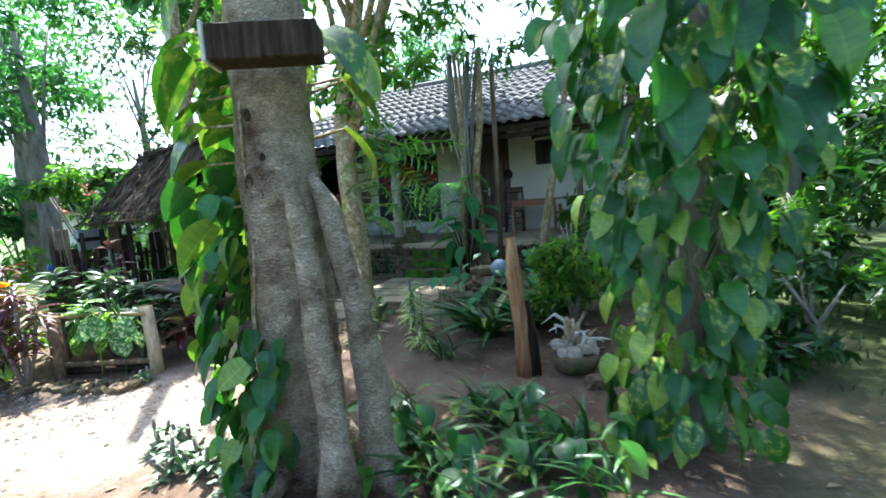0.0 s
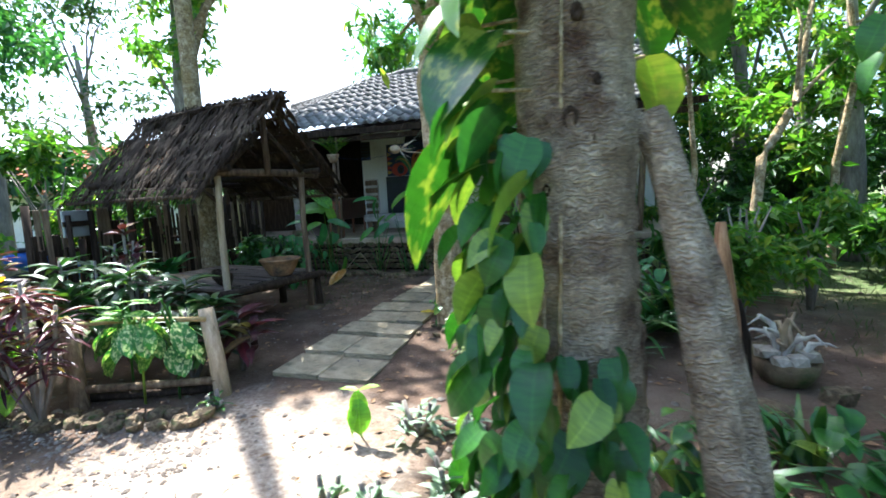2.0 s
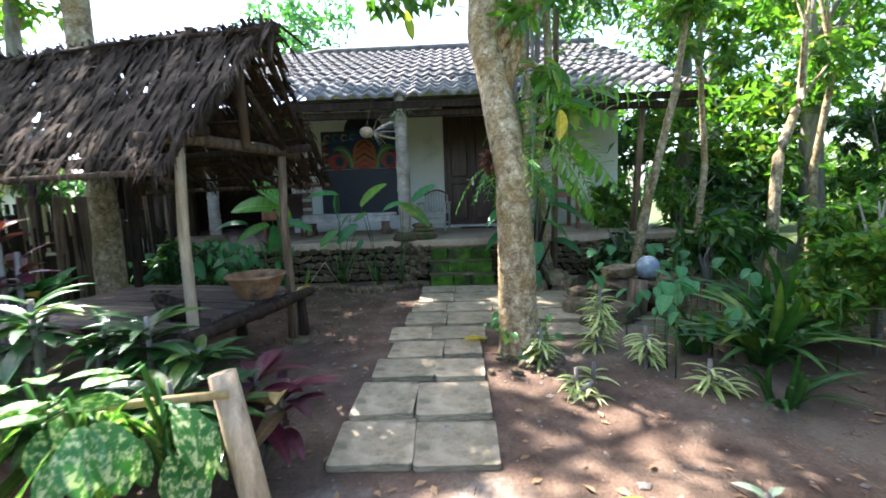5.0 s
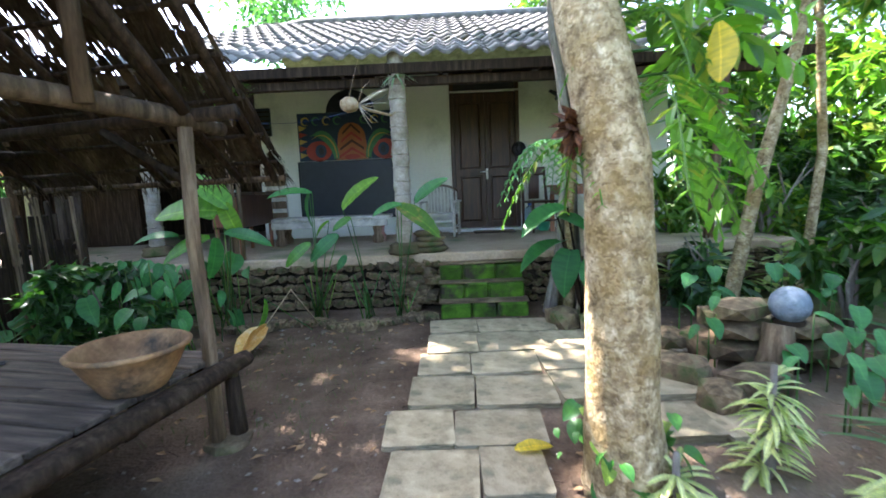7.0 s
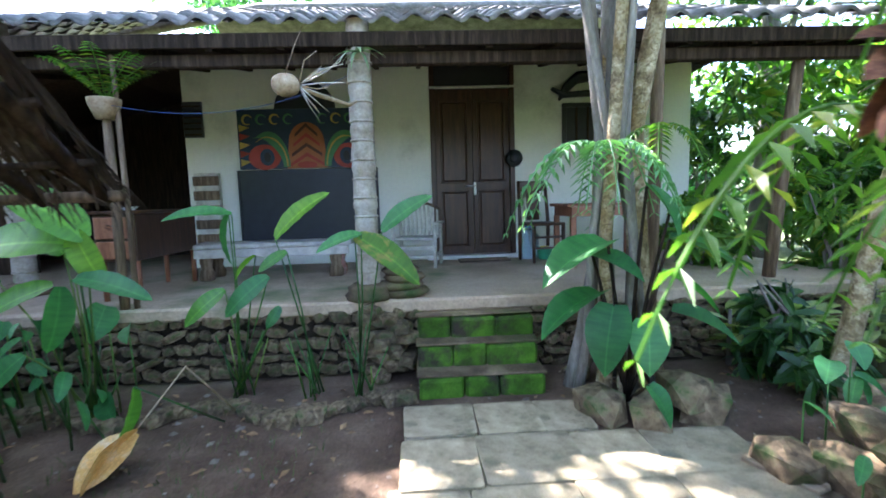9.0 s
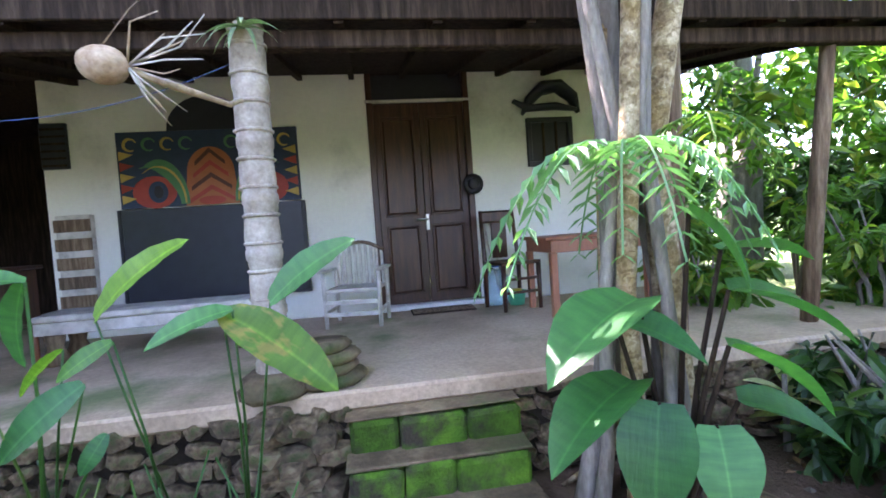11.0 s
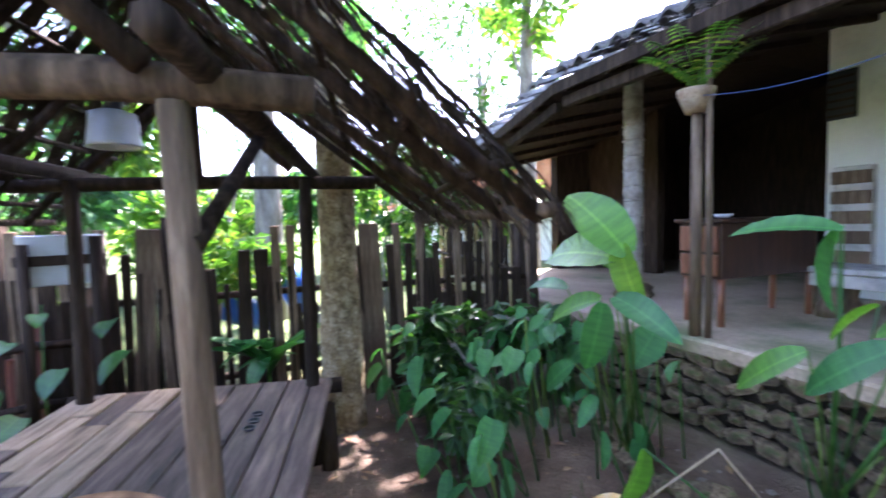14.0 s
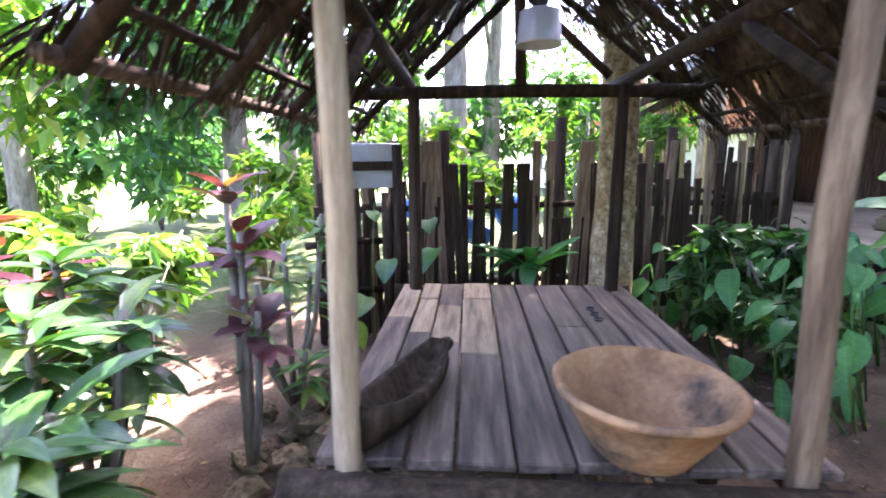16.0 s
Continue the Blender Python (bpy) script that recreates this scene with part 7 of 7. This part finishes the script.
for (x, y, n, L) in ((-1.95, 5.15, 46, 0.85), (-1.6, 5.5, 40, 0.8), (-2.3, 5.4, 22, 0.55), (-1.3, 5.9, 36, 0.9), (-2.2, 4.6, 18, 0.45), (-1.75, 3.2, 20, 0.5), (-1.5, 2.9, 18, 0.5), (-1.3, 3.5, 20, 0.5), (-1.05, 3.1, 18, 0.45), (-0.85, 3.45, 18, 0.45), (-1.6, 3.75, 18, 0.4), (-0.6, 3.05, 16, 0.4), (-1.2, 2.65, 16, 0.4), (-2.05, 3.5, 16, 0.4)):
    b = on(x, y)
    lv = []
    for k in range(n):
        a = U(0, 6.28)
        lv.append((RB, b + Vector((math.cos(a) * 0.06, math.sin(a) * 0.06, 0)), b + Vector((math.cos(a) * L * U(0.25, 0.6), math.sin(a) * L * U(0.25, 0.6), L * U(0.6, 1.0))), U(-20, 20), 1.4))
    leafy("strap_grass_clump", b, lv, "clump of long dark green strap leaves", "plant", "strap-leaved clumps")
lv, stems = [], []
for k in range(60):
    x, y = U(-2.7, -1.5), U(4.9, 7.2)
    b = on(x, y, U(0.15, 0.6))
    a = radians(U(-170, -10))
    lv.append((OVD if k % 2 else EAR, b, b + Vector((math.cos(a) * U(0.12, 0.24), math.sin(a) * 0.15, -U(0.0, 0.1))), U(-25, 25), 0.9))
    stems.append([on(x, y), b])
leafy("bed_foliage", on(-2.1, 6), lv, "dark green broad-leaved plants filling the bed", "plant", "", stems, STRAP, 0.005)
lv = []
for k in range(190):
    a = U(0, 6.28)
    r = math.sqrt(U(0.05, 1)) * 0.95
    x, y = -1.4 + math.cos(a) * r, 3.15 + math.sin(a) * r * 0.6
    b = on(x, y, U(0.03, 0.3))
    lv.append((H if k % 2 else LN, b, b + Vector((U(-0.15, 0.15), -U(0.02, 0.16), U(-0.12, 0.06))), U(-30, 30), 1.0))
leafy("ground_cover", on(-1.65, 3.0), lv, "dark green ground cover around the trunk foot", "plant")
lv = []
for k in range(46):
    a = U(0, 6.28)
    b = on(-3.62 + math.cos(a) * U(0.16, 0.3), 5.55 + math.sin(a) * U(0.14, 0.28), U(0.05, 0.28))
    lv.append((H, b, b + Vector((U(-0.1, 0.1), -U(0.02, 0.1), -U(0.0, 0.07))), U(-30, 30), 0.9))
leafy("trunk_foot_weed", on(-3.55, 5.4), lv, "small green weeds round the foot of the trunk", "plant")

# ---- stones, stump, globe, bonsai ----
SM = [stone_mesh(k, STONE, (1.0, 0.75, 0.6)) for k in range(6)]
SG = [stone_mesh(k + 9, PEBBLE, (1.0, 0.85, 0.6)) for k in range(5)]


def rock(x, y, s, lift=0.0, label="rough grey garden stone on the soil", group="garden stones", flat=1.0):
    ob = solid("garden_stone", SM[rng.randrange(6)] if flat else SG[rng.randrange(5)], label, "stone", "", group)
    ob.matrix_basis = Matrix.Translation(on(x, y, lift + s * 0.2)) @ Matrix.Rotation(U(0, 6.28), 4, "Z") @ Matrix.Diagonal((s, s, s * flat, 1))


for (x, y, s, l) in ((-2.55, 6.85, 0.36, 0), (-2.2, 6.95, 0.4, 0), (-2.4, 6.95, 0.3, 0.16), (-2.05, 7.1, 0.36, 0.08), (-2.75, 6.95, 0.32, 0), (-2.9, 6.4, 0.34, 0), (-2.85, 6.1, 0.3, 0), (-2.6, 6.2, 0.4, 0), (-2.75, 7.55, 0.36, 0), (-3.35, 7.62, 0.34, 0), (-3.1, 7.5, 0.32, 0), (-2.85, 7.6, 0.34, 0.08), (-1.9, 6.7, 0.45, 0), (-1.7, 7.4, 0.4, 0), (-1.05, 4.85, 0.3, 0), (-1.25, 4.0, 0.22, 0), (-0.8, 4.3, 0.2, 0)):
    rock(x, y, s, l)
blk = [stone_mesh(k + 30, STONE, (1.0, 0.7, 0.35)) for k in range(3)]
for k, (x, y, z, s) in enumerate(((-2.42, 6.62, 0.1, 0.46), (-2.4, 6.64, 0.24, 0.44), (-2.44, 6.6, 0.37, 0.4), (-2.12, 6.5, 0.12, 0.4), (-2.1, 6.52, 0.26, 0.36))):
    ob = solid("stacked_stone", blk[k % 3], "flat grey slab stone stacked at the path edge", "stone", "", "stacked slabs")
    ob.matrix_basis = Matrix.Translation(on(x, y, z)) @ Matrix.Rotation(0.3 + U(-0.2, 0.2), 4, "Z") @ Matrix.Diagonal((s, s, s, 1))
for k in range(46):       # rubble edging of the front bed
    t = k / 45
    rock(-6.6 + 1.75 * t + U(-0.03, 0.03), 3.02 + 0.3 * t + U(-0.1, 0.1), U(0.07, 0.16), 0, "rubble stone edging the front bed", "bed edging stones")
for k in range(52):       # rubble row before the porch base
    rock(-7.0 + 2.5 * k / 51, 7.85 + 0.12 * math.sin(k * 0.3) + U(-0.03, 0.03), U(0.1, 0.18), 0, "rubble stone in the row before the porch", "porch edging stones")
for k in range(16):
    rock(-3.75 + U(-0.2, 0.45), 5.25 + U(-0.15, 0.3), U(0.05, 0.12), 0, "small stone beside the trunk foot", "trunk foot stones")
for k in range(95):
    rock(U(-7.3, -5.75), U(4.2, 4.85) + 0.08, U(0.06, 0.17), U(0, 0.06), "loose stone beside the hut platform", "loose stones")
lg = thing("tree_stump", Matrix.Translation(on(-2.36, 6.42)), "short weathered tree stump in the bed", "stump")
child("log", mesh_of("log", *tube_data([(0, 0, -0.05), (0.02, 0, 0.16), (0.05, 0.02, 0.32)], [0.12, 0.1, 0.09], 12, 0.3), GREYWOOD, True), lg)
gl = thing("garden_globe", Matrix.Translation(on(-2.2, 6.5, 0.0)), "mottled blue grey stone globe on a dark base", "globe")
child("base", mesh_of("base", *lathe_data([(0.0, 0.0), (0.1, 0.0), (0.08, 0.12), (0.06, 0.2), (0.09, 0.32), (0.0, 0.33)], 14, 0.1), DARKWOOD, True), gl)
bm = bmesh.new()
bmesh.ops.create_uvsphere(bm, u_segments=24, v_segments=14, radius=0.115)
for v in bm.verts:
    v.co = v.co * (1 + 0.02 * noise.noise(v.co * 14)) + Vector((0, 0, 0.42))
part("ball", bm, GLOBE, gl, "", True)
sp = thing("stump_post", Matrix.Translation(on(-1.4, 4.38)), "split orange brown stump post standing in the bed", "post")
rod("trunk", [(0.03, 0, -0.1), (0.02, 0, 0.4), (-0.04, 0.02, 0.85), (-0.05, 0.03, 1.14)], [0.075, 0.066, 0.06, 0.035], ORANGEWOOD, sp, 10, 0.4)
rod("split_side", [(0.1, 0.02, -0.1), (0.09, 0.02, 0.35), (0.06, 0.03, 0.62)], [0.06, 0.05, 0.02], DARKWOOD, sp, 7, 0.35)
bo = thing("driftwood_bonsai", Matrix.Translation(on(-1.0, 4.55)), "pale twisted driftwood bonsai in a round dark pot", "potted plant")
child("pot", mesh_of("pot", *lathe_data([(0.0, 0.0), (0.14, 0.0), (0.19, 0.08), (0.2, 0.15), (0.17, 0.16), (0.0, 0.12)], 18, 0.06), STONE, True), bo)
for k in range(13):
    a, r, h = k * 1.13, U(0.14, 0.3), U(0.2, 0.42)
    pts = [Vector((math.cos(a) * 0.05, math.sin(a) * 0.05, 0.1))]
    for i in range(1, 6):
        t = i / 5
        pts.append(Vector((math.cos(a + 0.9 * t) * r * t + U(-0.03, 0.03), math.sin(a + 0.9 * t) * r * t + U(-0.03, 0.03), 0.1 + h * math.sin(t * 2.2) * 0.9 + U(-0.02, 0.02))))
    rod("branch", pts, [0.03, 0.026, 0.022, 0.016, 0.01, 0.004], WHITEWOOD if k % 3 else PALEWOOD, bo, 7, 0.4)
for k in range(9):
    a = k * 0.7
    lump = stone_mesh(k + 80, CARVED, (0.13, 0.11, 0.09))
    child("pale_stone", lump, bo, Matrix.Translation((math.cos(a) * 0.13, math.sin(a) * 0.13, 0.17 + 0.02 * (k % 3))))

# ---- far house with a red tile roof ----
fh = thing("neighbour_house", Matrix.Translation((-21, 14.5, 0)), "low neighbouring house with an orange tile roof", "house")
part("wall", box_bm(-4, 4, -2.5, 2.5, -0.2, 2.2, 0.02), PLASTER, fh)
child("roof", mesh_of("roof", [(-4.8, -3.3, 2.0), (4.8, -3.3, 2.0), (4.8, 0, 3.7), (-4.8, 0, 3.7), (-4.8, 3.3, 2.0), (4.8, 3.3, 2.0), (-4.8, -3.3, 1.88), (4.8, -3.3, 1.88)], [(0, 1, 2, 3), (3, 2, 5, 4), (6, 7, 1, 0), (0, 3, 4), (1, 5, 2)], REDTILE), fh)
for k in range(22):
    child("tile_rib", mesh_of("tile_rib", *tube_data([(-4.7 + k * 0.45, -3.3, 2.02), (-4.7 + k * 0.45, 0, 3.72)], [0.05, 0.05], 6), REDTILE), fh)
for x in (-2.2, 1.8):
    w = part("window", box_bm(x - 0.5, x + 0.5, -2.53, -2.48, 0.8, 1.7, 0.01), BLACK, fh)
    child("frame", from_bm("frame", add_box(add_box(bmesh.new(), x - 0.56, x + 0.56, -2.56, -2.5, 1.7, 1.76, 0.01), x - 0.56, x + 0.56, -2.56, -2.5, 0.74, 0.8, 0.01), WHITEPAINT), w)

# ---- small litter ----
poses = []
for k in range(1300):
    x, y = U(-8, 0.5), U(1.2, 8.2)
    if -4.75 < x < -3.9 and 4 < y < 8 and U(0, 1) < 0.8:
        continue
    a = U(0, 6.28)
    b = on(x, y, 0.008)
    L = U(0.025, 0.08)
    poses.append(along(b, b + Vector((math.cos(a) * L, math.sin(a) * L, U(0.0, 0.02))), U(-25, 25), 1.2))
solid("leaf_litter", mesh_of("leaf_litter", *scatter(SMALL, poses), DEADLEAF), "scattered brown dead leaves on the soil", "leaf litter", "stuff")
verts, faces = [], []
ico = ([Vector(v) for v in ((0, 0, 0.5), (0.5, 0, 0), (0, 0.5, 0), (-0.5, 0, 0), (0, -0.5, 0), (0, 0, -0.3))], [(0, 1, 2), (0, 2, 3), (0, 3, 4), (0, 4, 1), (5, 2, 1), (5, 3, 2), (5, 4, 3), (5, 1, 4)])
poses = []
for k in range(4200):
    x, y = (U(-8, 1.0), U(0.8, 8.2)) if k < 2600 else (U(-7.2, -4.5), rng.gauss(3.0, 0.22))
    s = U(0.008, 0.03) if k % 9 else U(0.03, 0.06)
    poses.append(Matrix.Translation(on(x, y, s * 0.1)) @ Matrix.Rotation(U(0, 6), 4, "Z") @ Matrix.Diagonal((s * U(0.8, 1.6), s, s * 0.6, 1)))
solid("gravel", mesh_of("gravel", *scatter(ico, poses), PEBBLE), "scattered pebbles and crumbs of stone", "gravel", "stuff")
poses = []
for k in range(2200):
    x, y = (U(-0.5, 4), U(4.5, 9)) if k % 3 else (U(-6.3, -4.9), U(5.9, 7.6))
    b = on(x, y)
    a = U(0, 6.28)
    L = U(0.05, 0.13) * (1 if k % 3 else 0.45)
    poses.append(along(b, b + Vector((math.cos(a) * L * 0.4, math.sin(a) * L * 0.4, L)), 0, 1.2))
solid("grass_tufts", mesh_of("grass_tufts", *scatter(RIBBON_LOW, poses), LAWN), "thin short grass tufts in the soil", "grass", "stuff")

poses = []
for k in range(260):
    x, y = U(-7.5, -1.0), U(1.6, 7.9)
    a, L = U(0, 6.28), U(0.06, 0.22)
    b = on(x, y, 0.01)
    poses.append(along(b, on(x + math.cos(a) * L, y + math.sin(a) * L, 0.014), 0, 0.35))
solid("twigs", mesh_of("twigs", *scatter(RIBBON_LOW, poses), DARKWOOD), "thin dry twigs lying on the soil", "twigs", "stuff")

# ---- path slabs and porch stones ----
path = thing("pavement_path", Matrix(), "garden path of uneven sandstone slabs", "pavement", "", "structure")
slab_shapes = []
for k in range(5):
    bm = bmesh.new()
    add_box(bm, -0.5, 0.5, -0.5, 0.5, -0.5, 0.5, 0.0, 0.03)
    bmesh.ops.bevel(bm, geom=[e for e in bm.edges], offset=0.035, segments=1, affect="EDGES")
    slab_shapes.append(from_bm("slab", bm, SLAB))
y = 4.06
row = 0
while y < 7.9:
    d = U(0.36, 0.5)
    if y + d > 7.93:
        d = 7.94 - y
    if d < 0.15:
        break
    xl = float(np.interp(y, (4.0, 5.1, 5.7, 6.6, 8.0), (-4.78, -4.7, -4.68, -4.55, -4.42)))
    xr = -3.93 if y < 5.75 else (-2.75 if y < 7.2 else -3.42)
    x = xl + U(-0.05, 0.03)
    while x < xr - 0.12:
        w = U(0.36, 0.52)
        if xr - (x + w) < 0.2:
            w = xr - x
        cx, cy = x + w / 2, y + d / 2 + U(-0.02, 0.02)
        if (cx + 3.64) ** 2 + (cy - 5.6) ** 2 > 0.13:
            child("slab", slab_shapes[rng.randrange(5)], path, Matrix.Translation(on(cx, cy, -0.004 + U(-0.005, 0.008))) @ Matrix.Rotation(radians(U(-1.6, 1.6)), 4, "Z") @ Matrix.Rotation(radians(U(-0.5, 0.5)), 4, "X") @ Matrix.Diagonal((w - 0.006, d - 0.006, 0.06, 1)))
        x += w
    y += d
    row += 1
wall_stones = [stone_mesh(k + 50, STONE, (1.0, 0.55, 0.8)) for k in range(8)]
for (x0, x1) in ((-8.2, -4.42), (-3.58, -1.0)):
    z = 0.1
    while z < 0.54:
        h = U(0.065, 0.115)
        x = x0
        while x < x1:
            w = U(0.08, 0.2)
            child("stone", wall_stones[rng.randrange(8)], wall_porch, Matrix.Translation((x + w / 2, 8.475 + U(-0.02, 0.01), z + h / 2)) @ Matrix.Rotation(radians(U(-28, 28)), 4, "Y") @ Matrix.Diagonal((w * U(0.8, 1.1), U(0.13, 0.2), h * U(0.95, 1.4), 1)))
            x += w
        z += h
for k in range(26):      # rough pier under the column
    child("stone", wall_stones[k % 8], wall_porch, Matrix.Translation((-4.62 + U(-0.2, 0.18), 8.36 + U(-0.04, 0.05), 0.1 + 0.5 * (k / 26))) @ Matrix.Rotation(U(0, 6), 4, "Z") @ Matrix.Diagonal((U(0.14, 0.24), 0.22, 0.13, 1)))
